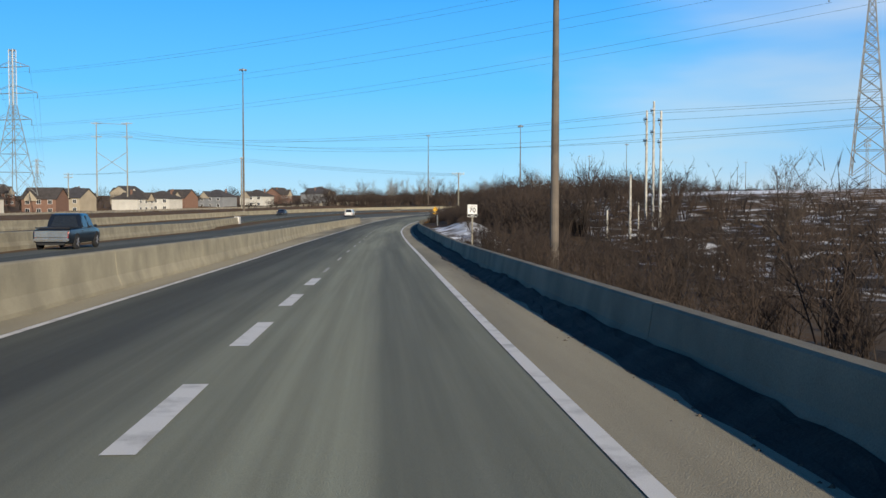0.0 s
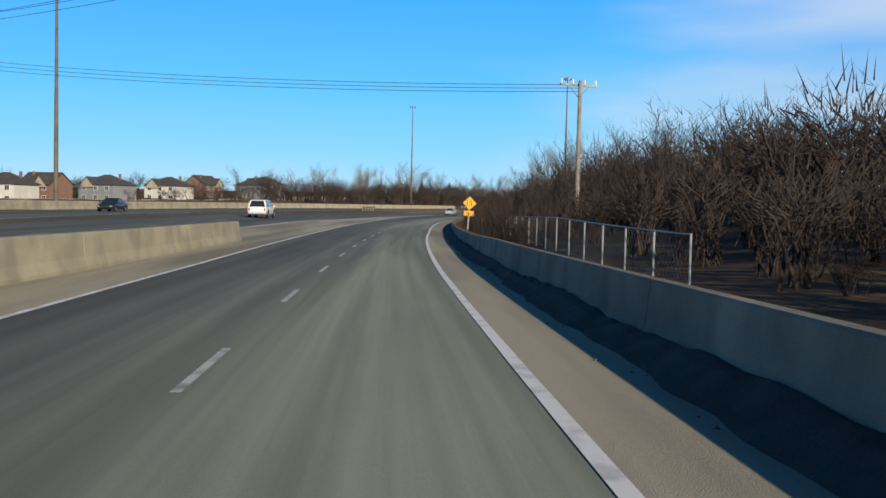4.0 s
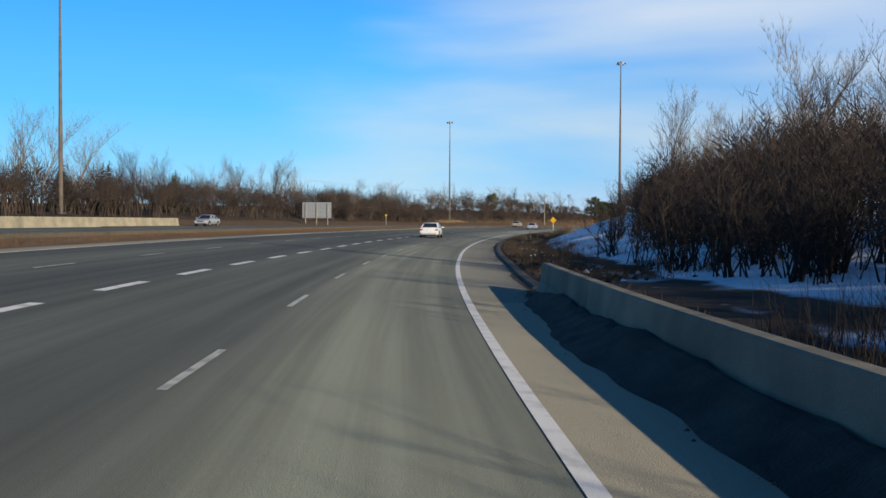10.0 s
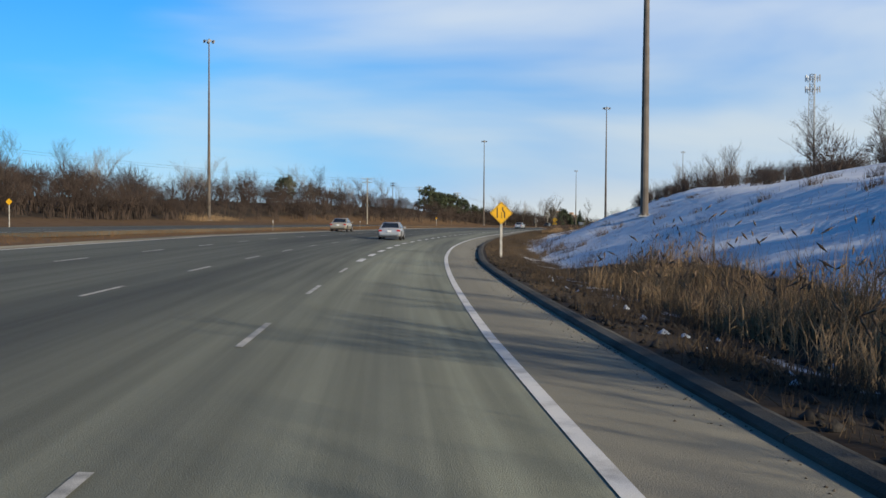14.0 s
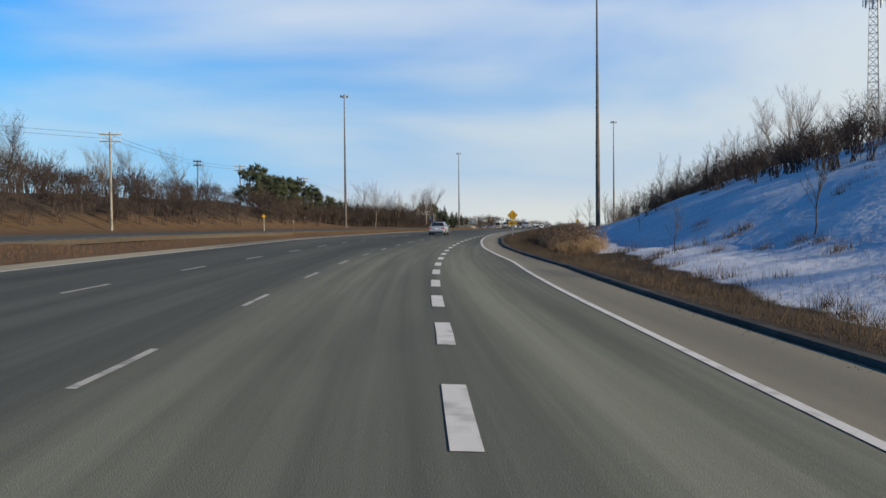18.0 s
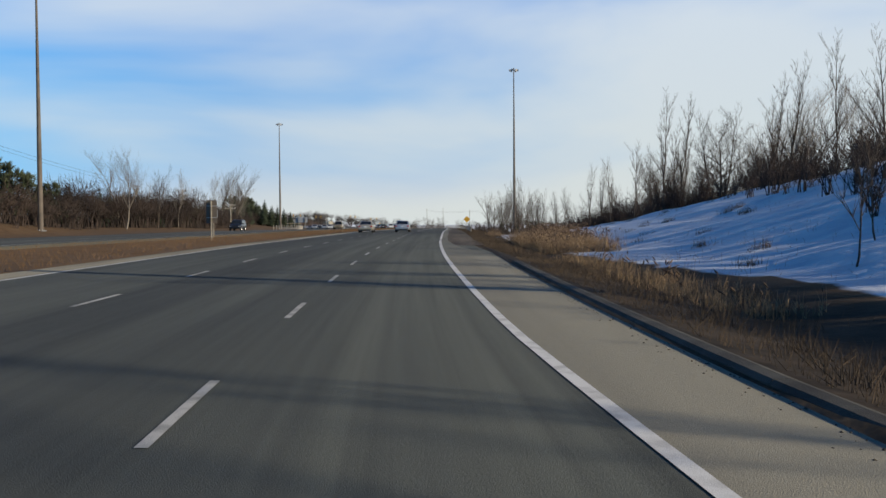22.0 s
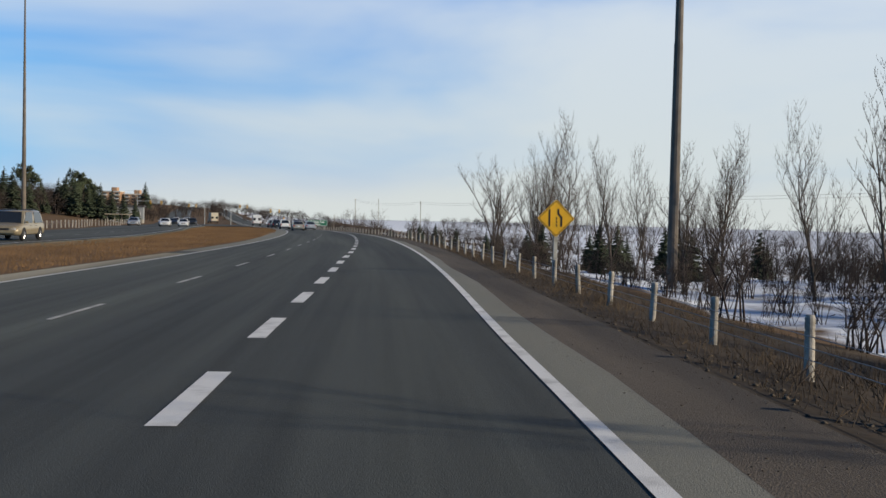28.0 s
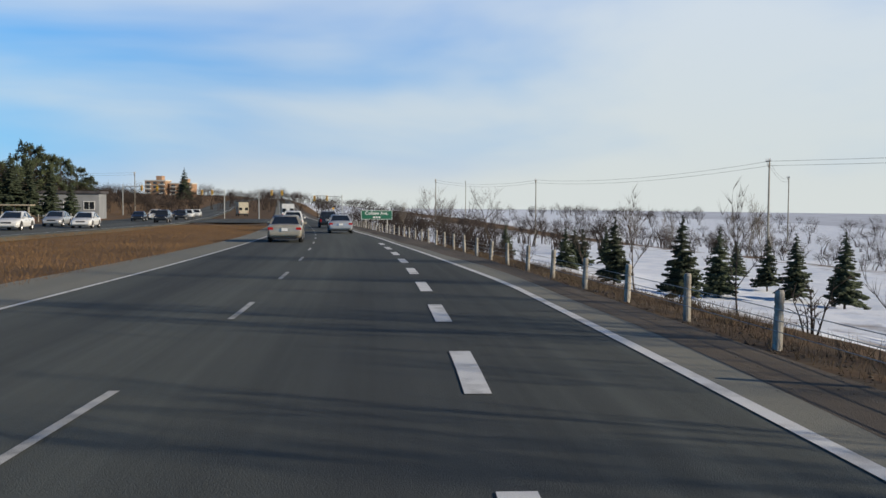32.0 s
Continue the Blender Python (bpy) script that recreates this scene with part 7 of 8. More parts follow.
def vehicle(kind, colour, s, o, label, oncoming=False, surface=None, yaw=0.0, name=None):
    L, W, zh, zt, zb, zr, c0, c1, c2, c3, r = KINDS[kind]
    pm = PAINT[colour]
    th = empty(name or {"sedan": "sedan", "suv": "sport_utility_car", "minivan": "minivan", "pickup": "pickup_truck"}[kind])
    w = W / 2
    Y = lambda t: (t - 0.5) * L
    zlow = 0.24 if kind == "sedan" else 0.32
    stations = [(0.0, 0.90, zlow + 0.16, zt - 0.16), (0.012, 0.96, zlow + 0.06, zt - 0.03), (0.06, 0.99, zlow, zt), (c0, 1.0, zlow, zb + (0.02 if kind != "sedan" else 0.05)), (0.5, 1.0, zlow, zb), (c3, 1.0, zlow, zb - 0.01), (0.93, 0.97, zlow, zh - 0.08), (0.985, 0.9, zlow + 0.05, zh - 0.2), (1.0, 0.8, zlow + 0.14, zh - 0.3)]
    bm = bmesh.new()
    secs = []
    for t, k, z0, z1 in stations:
        m = (z0 + z1) / 2
        half = [(0.86, z0), (0.95, z0 + 0.06), (0.985, z0 + 0.16), (1.0, m), (0.985, m + (z1 - m) * 0.5), (0.95, z1 - 0.07), (0.88, z1 - 0.02), (0.7, z1 + 0.01), (0.35, z1 + 0.03)]
        secs.append([(-w * k * a, Y(t), z) for a, z in half] + [(w * k * a, Y(t), z) for a, z in reversed(half)])
    loft(bm, secs)
    smooth_part(part("body", bm, pm, th))
    # cabin and its panes
    wb, wt = w * 0.93, w * 0.73
    lo = [(-wb, Y(c0), zb - 0.06), (wb, Y(c0), zb - 0.06), (wb, Y(c3), zb - 0.06), (-wb, Y(c3), zb - 0.06)]
    hi = [(-wt, Y(c1), zr - 0.05), (wt, Y(c1), zr - 0.05), (wt, Y(c2), zr - 0.04), (-wt, Y(c2), zr - 0.04)]
    tp = [(-wt * 0.86, Y(c1 + 0.03), zr), (wt * 0.86, Y(c1 + 0.03), zr), (wt * 0.86, Y(c2 - 0.03), zr), (-wt * 0.86, Y(c2 - 0.03), zr)]
    bm = bmesh.new()
    bulge = [tuple(lo[i][j] * 0.42 + hi[i][j] * 0.58 + ((0.05 if lo[i][0] > 0 else -0.05) if j == 0 else 0) for j in range(3)) for i in range(4)]
    loft(bm, [lo, bulge, hi, tp])
    smooth_part(part("cabin", bm, pm, th), 50)
    mid = lambda a, b, t: tuple(a[i] * (1 - t) + b[i] * t for i in range(3))
    panes = [("rear_window", (lo[0], lo[1], hi[1], hi[0])), ("windshield", (lo[2], lo[3], hi[3], hi[2]))]
    for a, b in ((1, 2), (3, 0)):
        for t0, t1 in ((0.02, 0.48), (0.52, 0.98)):
            panes.append(("side_window", (mid(lo[a], lo[b], t0), mid(lo[a], lo[b], t1), mid(hi[a], hi[b], t1), mid(hi[a], hi[b], t0))))
    for nm, q in panes:
        bm = bmesh.new()
        quad_panel(bm, q, 0.15 if kind == "pickup" and nm == "rear_window" else 0.085, 0.05 if nm == "side_window" else 0.012)
        part(nm, bm, M["glass"], th)
    # wheels in dark arches
    for t in (0.19, 0.815):
        for sg in (-1, 1):
            bm = bmesh.new()
            prism(bm, (sg * (w - 0.09), Y(t), r + 0.02), (sg * (w + 0.004), Y(t), r + 0.02), r + 0.075, r + 0.06, 20)
            part("wheel_arch", bm, M["rubber"], th)
            wheel(th, sg * (w - 0.09), Y(t), r, 0.21, sg)
    # bumpers, lamps, plates, mirrors
    for t, zc in ((-0.004, zlow + 0.24), (1.0, zlow + 0.2)):
        bm = bmesh.new()
        vv = box(bm, (0, Y(t), zc), (W * 0.9 if t < 0.5 else W * 0.8, 0.16, 0.2))
        bmesh.ops.bevel(bm, geom=bm.edges[:], offset=0.05, segments=2, affect="EDGES")
        part("bumper", bm, M["chrome"] if kind == "pickup" else pm, th)
    for sg in (-1, 1):
        bm = bmesh.new()
        tall = 0.36 if kind in ("suv", "minivan", "pickup") else 0.15
        box(bm, (sg * w * 0.8, Y(0.004), zt - 0.14 - tall / 2), (0.15 if tall > 0.3 else 0.3, 0.07, tall))
        bmesh.ops.bevel(bm, geom=bm.edges[:], offset=0.02, segments=2, affect="EDGES")
        part("tail_lamp", bm, M["red_lamp"], th)
        bm = bmesh.new()
        box(bm, (sg * w * 0.64, Y(0.982), zh - 0.3), (0.36, 0.16, 0.15))
        bmesh.ops.bevel(bm, geom=bm.edges[:], offset=0.04, segments=2, affect="EDGES")
        part("head_lamp", bm, M["head_lamp"], th)
        bm = bmesh.new()
        box(bm, (sg * (w + 0.09), Y(c3 - 0.05), zb + 0.06), (0.2, 0.1, 0.14))
        bmesh.ops.bevel(bm, geom=bm.edges[:], offset=0.03, segments=2, affect="EDGES")
        part("mirror", bm, pm, th)
        for t in (0.36, 0.56):
            bm = bmesh.new()
            box(bm, (sg * (w + 0.004), Y(t), zb - 0.16), (0.03, 0.16, 0.03))
            part("door_handle", bm, M["black"], th)
    bm = bmesh.new()
    box(bm, (0, Y(0.996), zlow + 0.34), (W * 0.42, 0.05, 0.16))
    part("grille", bm, M["black"], th)
    bm = bmesh.new()
    box(bm, (0, Y(-0.008) if kind == "sedan" else Y(-0.003), zlow + (0.46 if kind == "sedan" else 0.5)), (0.32, 0.04, 0.16))
    part("number_plate", bm, M["white"], th, "blank white plate")
    bm = bmesh.new()
    box(bm, (0, Y(-0.02), zlow + 0.02), (W * 0.7, 0.06, 0.1))
    part("valance", bm, M["black"], th)
    if kind == "pickup":
        bm = bmesh.new()
        box(bm, (0, Y(-0.004), zt - 0.27), (W * 0.84, 0.06, 0.34))
        part("tailgate_band", bm, M["chrome"], th, "bright silver tailgate band")
        bm = bmesh.new()
        box(bm, (0, Y(0.19), zt + 0.04), (W * 0.88, L * 0.33, 0.05))
        part("bed_cover", bm, M["black"], th, "black bed cover")
    if kind in ("suv", "minivan"):
        for sg in (-1, 1):
            bm = bmesh.new()
            strut(bm, (sg * wt * 0.8, Y(c1 + 0.05), zr + 0.05), (sg * wt * 0.8, Y(c2 - 0.05), zr + 0.05), 0.025)
            part("roof_rail", bm, M["black"], th)
    x, y = at(s, o)
    z = (float(surface(s, o)) if surface else float(grade_z(s) - bank(s) * o)) + 0.004
    th.matrix_world = pose(float(x), float(y), z, 0, 0, yaw_at(s) + yaw + (180 if oncoming else 0))
    return tagged(th, label, "truck" if kind == "pickup" else "car", "oncoming traffic" if oncoming else "traffic ahead")


def box_truck(s, o, label, body, box_col, L=7.0, h=3.2, W=2.3, oncoming=False, surface=None, yaw=0.0, name="box_truck"):
    th = empty(name)
    bm = bmesh.new()
    box(bm, (0, -0.9, 0.75 + (h - 0.75) / 2), (W, L - 2.2, h - 0.75))
    bmesh.ops.bevel(bm, geom=bm.edges[:], offset=0.06, segments=2, affect="EDGES")
    part("cargo_box", bm, PAINT[box_col], th)
    yf = -0.9 + (L - 2.2) / 2
    bm = bmesh.new()
    w = W * 0.46
    loft(bm, [[(-w, yf + 0.03, 0.45), (w, yf + 0.03, 0.45), (w, yf + 0.03, 2.2), (-w, yf + 0.03, 2.2)], [(-w, yf + 1.0, 0.45), (w, yf + 1.0, 0.45), (w * 0.96, yf + 0.9, 2.15), (-w * 0.96, yf + 0.9, 2.15)],
              [(-w, yf + 1.5, 0.45), (w, yf + 1.5, 0.45), (w, yf + 1.5, 1.3), (-w, yf + 1.5, 1.3)], [(-w * 0.9, yf + 2.1, 0.5), (w * 0.9, yf + 2.1, 0.5), (w * 0.9, yf + 2.1, 1.1), (-w * 0.9, yf + 2.1, 1.1)]])
    part("cab", bm, PAINT[body], th)
    bm = bmesh.new()
    quad_panel(bm, [(w, yf + 1.5, 1.3), (-w, yf + 1.5, 1.3), (-w * 0.96, yf + 0.9, 2.15), (w * 0.96, yf + 0.9, 2.15)], 0.1, 0.01)
    part("windshield", bm, M["glass"], th)
    for sg in (-1, 1):
        bm = bmesh.new()
        box(bm, (sg * W * 0.3, -0.9 - (L - 2.2) / 2 - 0.01, 1.9), (W * 0.3, 0.03, 0.7))
        part("rear_window", bm, M["glass"], th)
        bm = bmesh.new()
        box(bm, (sg * W * 0.42, -0.9 - (L - 2.2) / 2 - 0.02, 1.05), (0.16, 0.05, 0.24))
        part("tail_lamp", bm, M["red_lamp"], th)
        bm = bmesh.new()
        box(bm, (sg * w * 0.7, yf + 2.1, 0.9), (0.3, 0.06, 0.2))
        part("head_lamp", bm, M["head_lamp"], th)
        for y in (-L * 0.3, yf + 1.3):
            wheel(th, sg * (W / 2 - 0.14), y, 0.42, 0.26, sg)
    bm = bmesh.new()
    box(bm, (0, 0, 0.6), (W * 0.5, L * 0.85, 0.2))
    part("chassis", bm, M["black"], th)
    bm = bmesh.new()
    box(bm, (0, -0.9 - (L - 2.2) / 2 - 0.08, 0.6), (W * 0.92, 0.14, 0.2))
    part("bumper", bm, M["black"], th)
    x, y = at(s, o)
    z = (float(surface(s, o)) if surface else float(grade_z(s))) + 0.004
    th.matrix_world = pose(float(x), float(y), z, 0, 0, yaw_at(s) + yaw + (180 if oncoming else 0))
    return tagged(th, label, "truck")


vehicle("sedan", "silver", 546, -3.0, "silver sedan with red tail lamps in the middle lane")
vehicle("sedan", "beige", 572, -11.2, "beige sedan far ahead in the fast lane")
vehicle("sedan", "beige", 827, -8.0, "beige sedan with red tail lamps in the fast lane")
vehicle("sedan", "silver", 829, -3.6, "silver sedan with red tail lamps between the lane lines")
vehicle("sedan", "silver", 331, -4.6, "silver sedan with red tail lamps beyond the gore")
vehicle("sedan", "white", 427, -3.4, "white car with red tail lamps in the middle lane")
vehicle("sedan", "silver", 702, -3.2, "silver sedan with red tail lamps in the middle lane")
vehicle("suv", "white", 228, -14.6, "white car far ahead on the main lanes")
vehicle("pickup", "navy", 56, -17.0, "dark blue pickup truck with a silver tailgate band")
vehicle("sedan", "beige", 1013, -3.6, "beige-silver sedan with red tail lamps, driving away")
vehicle("sedan", "silver", 1036, -0.2, "silver sedan with a dark rear window, driving away")
vehicle("suv", "white", 1048, -3.9, "white hatchback with red tail lamps, driving away")
vehicle("suv", "dark", 1064, -0.4, "dark sport utility car driving away")
vehicle("suv", "dark", 1075, -3.9, "dark sport utility car far ahead in the lane")
vehicle("suv", "grey", 1092, -3.7, "dark grey car far ahead in the lane")
box_truck(1150, -4.0, "white box van with two dark rear windows", "white", "white", 6.6, 3.1, 2.3, name="box_van")
on = dict(oncoming=True, surface=ground_z)
vehicle("minivan", "gold", 919, float(on_r(919)) - 2.6, "gold minivan coming the other way", **on)
vehicle("sedan", "silver", 1036, -29.8, "silver sedan coming the other way", **on)
vehicle("sedan", "white", 1038, -24.8, "white car coming the other way", **on)
vehicle("sedan", "white", 1051, -22.2, "white sedan coming the other way", **on)
vehicle("sedan", "silver", 1057, -26.0, "silver sedan in the far oncoming lane", **on)
vehicle("suv", "dark", 1099, -21.3, "dark sport utility car coming the other way", **on)
vehicle("sedan", "dark", 1110, -25.8, "dark sedan coming the other way", **on)
vehicle("suv", "white", 1128, -25.6, "white car in the distant queue", **on)
vehicle("suv", "dark", 1138, -22.4, "dark car waiting in the distant queue", **on)
vehicle("sedan", "silver", 1150, -26.2, "silver car in the distant queue", **on)
vehicle("minivan", "white", 1160, -23.0, "white van in the distant queue", **on)
vehicle("sedan", "grey", 1176, -26.8, "grey car in the distant queue", **on)
vehicle("suv", "white", 1190, -23.8, "white car at the end of the queue", **on)
vehicle("sedan", "silver", 1205, -27.4, "silver car at the end of the queue", **on)
vehicle("sedan", "silver", 453, -35, "silver sedan on the far road", **on)
vehicle("suv", "dark", 860, -31, "dark sport utility car on the far road", **on)
vehicle("sedan", "dark", 236, float(on_r(236)) - 6.0, "dark blue car on the far road", **on)
box_truck(1222, -15.0, "cream box truck driving away towards the far junction", "cream", "cream", 8.0, 3.6, 2.5, surface=ground_z, yaw=8)

# ---------------------------------------------------------------- houses and far buildings
SIDING = {"beige": mat("siding_beige", (0.42, 0.36, 0.27), (0.36, 0.31, 0.23), 0.85, 0.4, 12.0, 0.2), "grey": mat("siding_grey", (0.25, 0.26, 0.27), (0.2, 0.21, 0.22), 0.85, 0.4, 12.0, 0.2),
          "brick": mat("brick_brown", (0.24, 0.14, 0.10), (0.17, 0.10, 0.075), 0.9, 2.5, 20.0, 0.4), "white": mat("siding_white", (0.62, 0.60, 0.54), (0.52, 0.5, 0.45), 0.85, 0.4, 12.0, 0.2),
          "tan": mat("tower_brick_tan", (0.40, 0.25, 0.15), (0.33, 0.2, 0.12), 0.9, 0.2, 6.0, 0.3)}
ROOFS = [mat("shingles_grey", (0.085, 0.08, 0.085), (0.05, 0.048, 0.05), 0.95, 1.2, 14.0, 0.5), mat("shingles_brown", (0.085, 0.075, 0.07), (0.052, 0.046, 0.043), 0.95, 1.2, 14.0, 0.5)]


def window_on(parent, x, y, z, w, h, ny):
    """A framed window in a wall that faces along y (ny is +1 or -1)."""
    bm = bmesh.new()
    for dx, dz, sx, sz in ((0, h / 2, w + 0.16, 0.09), (0, -h / 2, w + 0.16, 0.09), (-w / 2, 0, 0.09, h), (w / 2, 0, 0.09, h), (0, 0, 0.05, h)):
        box(bm, (x + dx, y + ny * 0.03, z + dz), (sx, 0.1, sz))
    fr = part("window", bm, M["white"], parent)
    bm = bmesh.new()
    box(bm, (x, y + ny * 0.012, z), (w, 0.03, h))
    part("pane", bm, M["glass"], fr)


def house(kind, wall, roof, w=11.0, d=9.5, h=5.4, rise=2.8):
    """A two-storey house; its long eaves run along x."""
    th = empty("house")
    ov = 0.45
    bm = bmesh.new()
    prof = [(-d / 2, 0), (d / 2, 0), (d / 2, h), (0, h + rise) if kind == "gable" else (d / 2 - 0.01, h), (-d / 2, h)]
    if kind == "gable":
        loft(bm, [[(-w / 2, a, b) for a, b in prof], [(w / 2, a, b) for a, b in prof]])
    else:
        box(bm, (0, 0, h / 2), (w, d, h))
    part("wall", bm, SIDING[wall], th)
    bm = bmesh.new()
    if kind == "gable":
        for sg in (-1, 1):
            y0, y1 = sg * (d / 2 + ov), 0.0
            z0, z1 = h - ov * rise / (d / 2), h + rise
            q = [(-w / 2 - ov, y0, z0), (w / 2 + ov, y0, z0), (w / 2 + ov, y1, z1), (-w / 2 - ov, y1, z1)]
            loft(bm, [q, [(a, b, c + 0.18) for a, b, c in q]])
    else:
        e = min(w, d) / 2 * 0.98
        base = [(-w / 2 - ov, -d / 2 - ov, h - 0.1), (w / 2 + ov, -d / 2 - ov, h - 0.1), (w / 2 + ov, d / 2 + ov, h - 0.1), (-w / 2 - ov, d / 2 + ov, h - 0.1)]
        rg_ = max(0.15, w / 2 - e)
        top = [(-rg_, -0.1, h + rise), (rg_, -0.1, h + rise), (rg_, 0.1, h + rise), (-rg_, 0.1, h + rise)]
        loft(bm, [base, [(a, b, c + 0.15) for a, b, c in base], top])
    rf = part("roof", bm, roof, th)
    bm = bmesh.new()
    box(bm, (w * 0.28, d * 0.12, h + rise * 0.7), (0.55, 0.55, rise * 0.8))
    part("chimney", bm, SIDING["brick"], rf)
    for ny in (-1, 1):
        for zz in (1.5, 4.1):
            for x in (-w * 0.33, 0.0, w * 0.33):
                window_on(th, x, ny * d / 2, zz, 1.3, 1.2, ny)
    # a cross gable over the front
    bm = bmesh.new()
    gw, gx = w * 0.36, -w * 0.22
    for ny in (-1, 1):
        y0, y1 = ny * (d / 2 + 0.5), 0.0
        loft(bm, [[(gx - gw / 2, y0, h - 0.8), (gx + gw / 2, y0, h - 0.8), (gx + gw / 2, y0, h), (gx, y0, h + rise * 0.72), (gx - gw / 2, y0, h)], [(gx - gw / 2, y1, h - 0.8), (gx + gw / 2, y1, h - 0.8), (gx + gw / 2, y1, h), (gx, y1, h + rise * 0.72), (gx - gw / 2, y1, h)]])
    g = part("cross_gable", bm, SIDING["white" if wall == "beige" else "beige"], th)
    bm = bmesh.new()
    for sg in (-1, 1):
        q = [(gx, -d / 2 - 0.75, h + rise * 0.72), (gx + sg * (gw / 2 + 0.3), -d / 2 - 0.75, h - 0.25), (gx + sg * (gw / 2 + 0.3), d / 2 + 0.75, h - 0.25), (gx, d / 2 + 0.75, h + rise * 0.72)]
        loft(bm, [q, [(a, b, c + 0.16) for a, b, c in q]])
    part("gable_roof", bm, roof, g)
    return th


HOUSES = [(house("gable", "beige", ROOFS[0]), "beige two-storey house with a dark shingled gable roof"), (house("hip", "grey", ROOFS[0], 12.5, 10.5, 5.2, 3.0), "grey two-storey house with a dark hip roof"),
          (house("gable", "brick", ROOFS[1], 10.5, 9.0, 5.2, 3.1), "brown brick house with a steep shingled roof"), (house("hip", "white", ROOFS[1], 11.5, 10.0, 5.0, 2.9), "pale house with a brown hip roof")]
for k, (hs, lb) in enumerate(HOUSES):
    tagged(hs, lb, "house", "houses along the far road")
rh = random.Random(11)
for k, s in enumerate(np.arange(60, 500, 21.0)):
    o = -124 + rh.uniform(-7, 7)
    x, y = at(s, o)
    c = copy_thing(HOUSES[(k * 3 + rh.randrange(2)) % 4][0], pose(float(x), float(y), gz(s, o) - 1.0, 0, 0, yaw_at(s) + 90 * rh.randrange(4) + rh.uniform(-6, 6)))
for k, s in enumerate(np.arange(30, 420, 26.0)):
    o = -176 + rh.uniform(-8, 8)
    x, y = at(s, o)
    copy_thing(HOUSES[(k + 2) % 4][0], pose(float(x), float(y), gz(s, o) - 0.3, 0, 0, yaw_at(s) + 90 * rh.randrange(4)))
for hs, lb in HOUSES:
    for c in list(hs.children_recursive):
        bpy.data.objects.remove(c)
    bpy.data.objects.remove(hs)

# board fence behind the gardens
bf = empty("board_fence")
for s in np.arange(60, 470, 2.4):
    x, y = at(s + 1.2, -88)
    bm = bmesh.new()
    for k in range(8):
        box(bm, (-1.05 + 0.3 * k, 0, 0.85), (0.28, 0.03, 1.7))
    box(bm, (0, 0.04, 0.4), (2.4, 0.05, 0.09))
    box(bm, (0, 0.04, 1.4), (2.4, 0.05, 0.09))
    box(bm, (-1.2, 0.05, 0.9), (0.1, 0.1, 1.9))
    p = part("fence_panel", bm, M["wood"], bf)
    p.matrix_basis = pose(float(x), float(y), gz(s + 1.2, -88) - 0.1, 0, 0, yaw_at(s) + 90)
tagged(bf, "weathered grey board fence behind the gardens", "fence", kind="structure")


def apartment(x, y, z, w, d, h, floors, label, yaw):
    th = empty("apartment_building")
    bm = bmesh.new()
    box(bm, (0, 0, h / 2), (w, d, h))
    part("wall", bm, SIDING["tan"], th)
    bm = bmesh.new()
    box(bm, (0, 0, h + 0.3), (w + 0.5, d + 0.5, 0.6))
    part("roof", bm, SIDING["white"], th)
    bm = bmesh.new()
    box(bm, (w * 0.12, 0, h + 1.8), (w * 0.28, d * 0.5, 2.6))
    part("plant_room", bm, SIDING["tan"], th)
    n = max(3, int(w / 4.2))
    for i in range(floors):
        zz = h * (i + 0.55) / floors
        for k in range(n):
            bm = bmesh.new()
            box(bm, (w * ((k + 0.5) / n - 0.5), -d / 2 - 0.02, zz), (w / n * 0.5, 0.1, h / floors * 0.45))
            part("window", bm, M["glass"], th)
            if k % 2 == 0:
                bm = bmesh.new()
                box(bm, (w * ((k + 0.5) / n - 0.5), -d / 2 - 0.65, zz - h / floors * 0.36), (w / n * 0.85, 1.2, h / floors * 0.3))
                part("balcony", bm, SIDING["white"], th)
    th.matrix_world = pose(x, y, z, 0, 0, yaw)
    return tagged(th, label, "apartment building")


apartment(744, 1334, -4, 12, 12, 12.5, 5, "tan brick apartment block with pale balconies", -50)
apartment(756, 1326, -4, 13, 12, 11.0, 5, "lower wing of a tan brick apartment block", -50)


def low_building(x, y, z, w, d, h, wall, label, yaw):
    th = empty("low_building")
    bm = bmesh.new()
    box(bm, (0, 0, h / 2), (w, d, h))
    part("wall", bm, SIDING[wall], th)
    bm = bmesh.new()
    box(bm, (0, 0, h + 0.2), (w + 0.6, d + 0.6, 0.4))
    part("roof", bm, ROOFS[0], th)
    for k in range(3):
        window_on(th, w * (k / 3 - 0.33), -d / 2, h * 0.55, w * 0.18, h * 0.3, -1)
    th.matrix_world = pose(x, y, z, 0, 0, yaw)
    return tagged(th, label, "building")


x, y = at(1126, -38)
low_building(float(x), float(y), gz(1126, -38) - 0.3, 9, 7, 4.2, "grey", "low grey roadside building with a flat roof", yaw_at(1150))


def bus_shelter(s, o):
    th = empty("shelter")
    for a in (-2.2, -0.7, 0.7, 2.2):
        bm = bmesh.new()
        box(bm, (a, 0, 0.9), (0.16, 0.16, 2.0))
        part("post", bm, M["wood"], th)
    bm = bmesh.new()
    box(bm, (0, 0, 2.0), (5.4, 2.2, 0.14))
    bmesh.ops.bevel(bm, geom=bm.edges[:], offset=0.03, segments=1, affect="EDGES")
    part("roof", bm, SIDING["beige"], th)
    x, y = at(s, o)
    th.matrix_world = pose(float(x), float(y), gz(s, o) - 0.1, 0, 0, yaw_at(s))
    return tagged(th, "small open shelter with a flat roof on posts", "shelter")


bus_shelter(1079.5, -36.2)


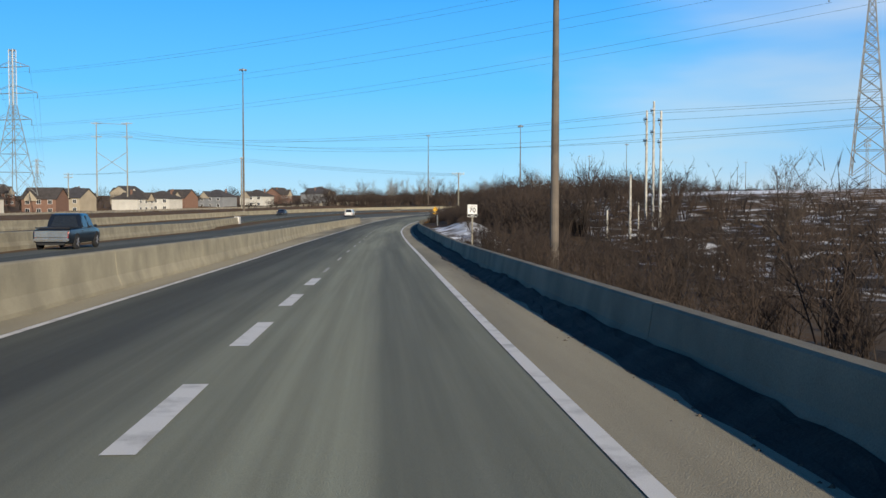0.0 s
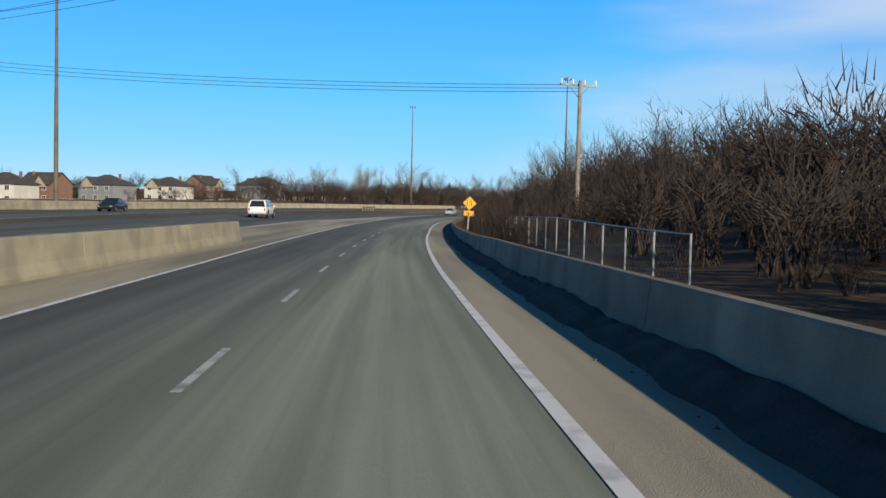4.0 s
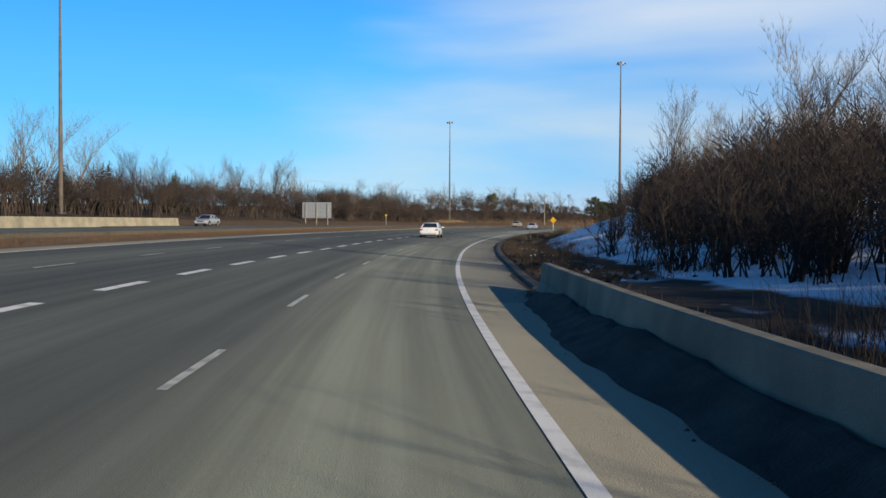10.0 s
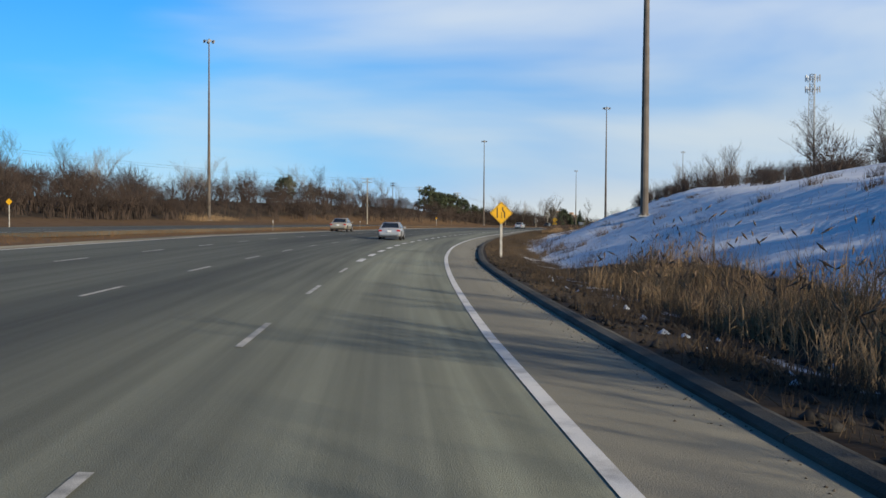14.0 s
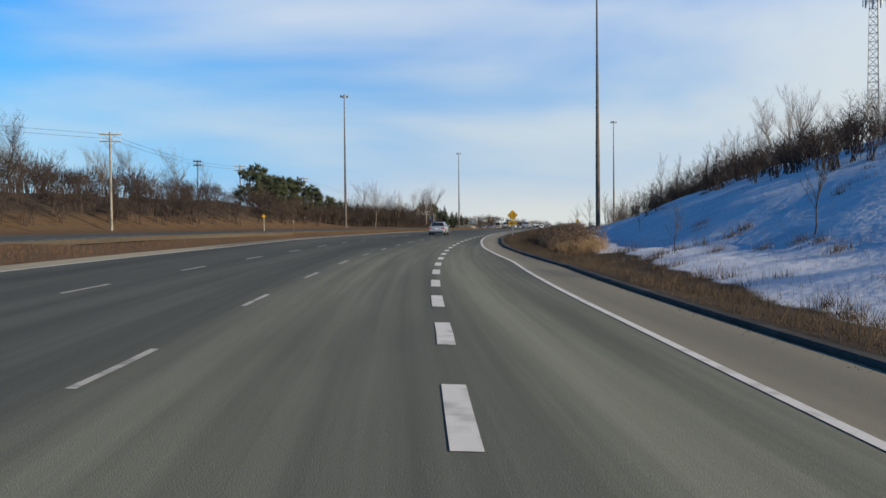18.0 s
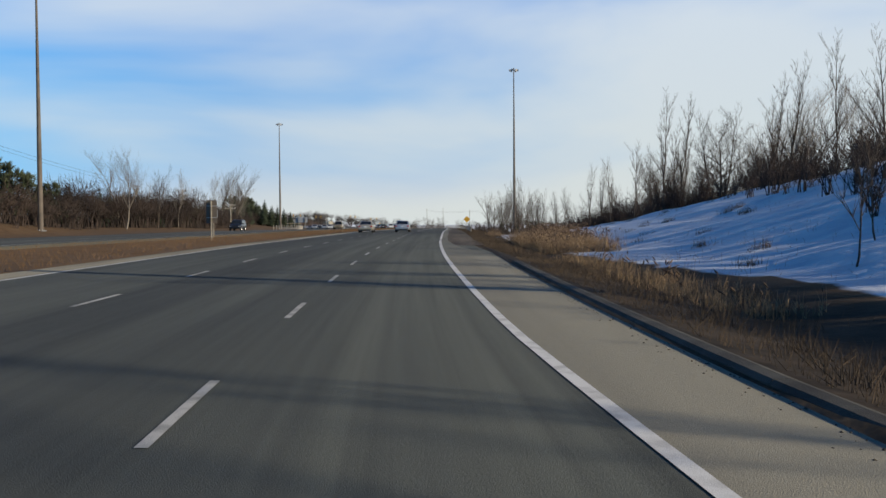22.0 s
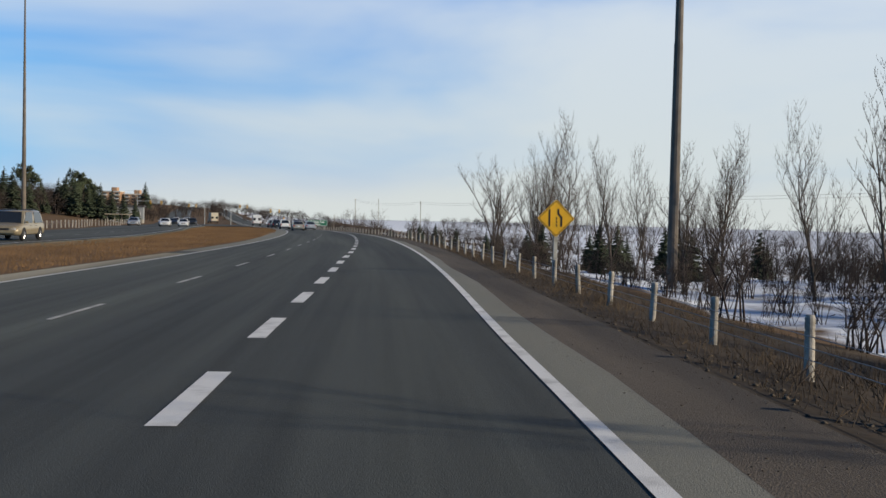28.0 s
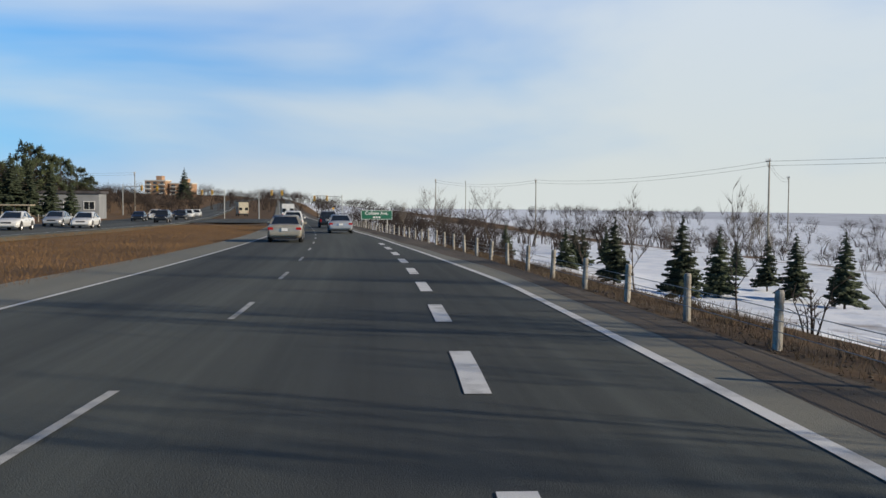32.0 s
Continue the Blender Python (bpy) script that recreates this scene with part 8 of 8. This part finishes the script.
def traffic_signal(s, o, reach, label="yellow traffic signal on a mast arm"):
    th = empty("traffic_signal")
    bm = bmesh.new()
    prism(bm, (0, 0, -0.2), (0, 0, 6.5), 0.12, 0.09, 8)
    part("pole", bm, M["galv"], th)
    bm = bmesh.new()
    prism(bm, (0, 0, 6.0), (reach, 0, 6.3), 0.08, 0.05, 8)
    part("mast_arm", bm, M["galv"], th)
    for k in (0.55, 1.0):
        bm = bmesh.new()
        box(bm, (reach * k, -0.15, 5.75), (0.42, 0.3, 1.1))
        hd = part("signal_head", bm, M["yellow"], th)
        for q in range(3):
            bm = bmesh.new()
            prism(bm, (reach * k, -0.3, 6.08 - 0.33 * q), (reach * k, -0.42, 6.08 - 0.33 * q), 0.13, 0.14, 8)
            part("lens_hood", bm, M["black"], hd)
    x, y = at(s, o)
    th.matrix_world = pose(float(x), float(y), gz(s, o), 0, 0, yaw_at(s))
    return tagged(th, label, "traffic signal", "traffic signals")


traffic_signal(1180, 8, -6)
traffic_signal(1185, -10, 5)
traffic_signal(1178, -38, 7)
traffic_signal(1195, -18, -5)

# ---------------------------------------------------------------- broken lane lines
def lane_line(name, label):
    return tagged(empty(name), label, "road marking", kind="structure")


la = lane_line("lane_line_first", "broken white line beside the entry lane")
dashes(la, -59, 27, line_a, 6.0, 0.25)
dashes(la, 31.07, 494, line_a, 9.07, 0.1, 2.9, tone="line_worn")
for k in range(33):
    q = float(np.interp(k, [0, 16, 25, 28, 30, 32], [502, 603.5, 658.4, 676.4, 688.0, 699.9]))
    dashes(la, q, q + 1, line_a, 6.0, 0.25)
lb = lane_line("lane_line_second", "broken white line between the middle lanes")
dashes(lb, 326, 430, line_b, 6.0, 0.25)
dashes(lb, 436.05, 826, line_b, 9.07, 0.1, 2.9, tone="line_worn")
for k in range(30):
    q = float(np.interp(k, [0, 10, 23, 29], [835.8, 894.2, 972.2, 1007.0]))
    dashes(lb, q, q + 1, line_b, 6.0, 0.25, 2.8)
lc = lane_line("lane_line_third", "broken white line between the fast lanes")
dashes(lc, 346.8, 1240, line_c, 9.07, 0.1, 2.9, tone="line_worn")
lm = lane_line("lane_line_main", "broken white line on the main lanes")
dashes(lm, -60, 318, lambda s: (main_r(s) + main_l(s)) / 2, 9.0, 0.1, tone="line_worn")
lo_ = lane_line("lane_line_oncoming", "broken white line on the oncoming road")
dashes(lo_, 300, 1200, lambda s: on_r(s) - 4.6, 9.0, 0.1, surface=ground_z, tone="line_worn")
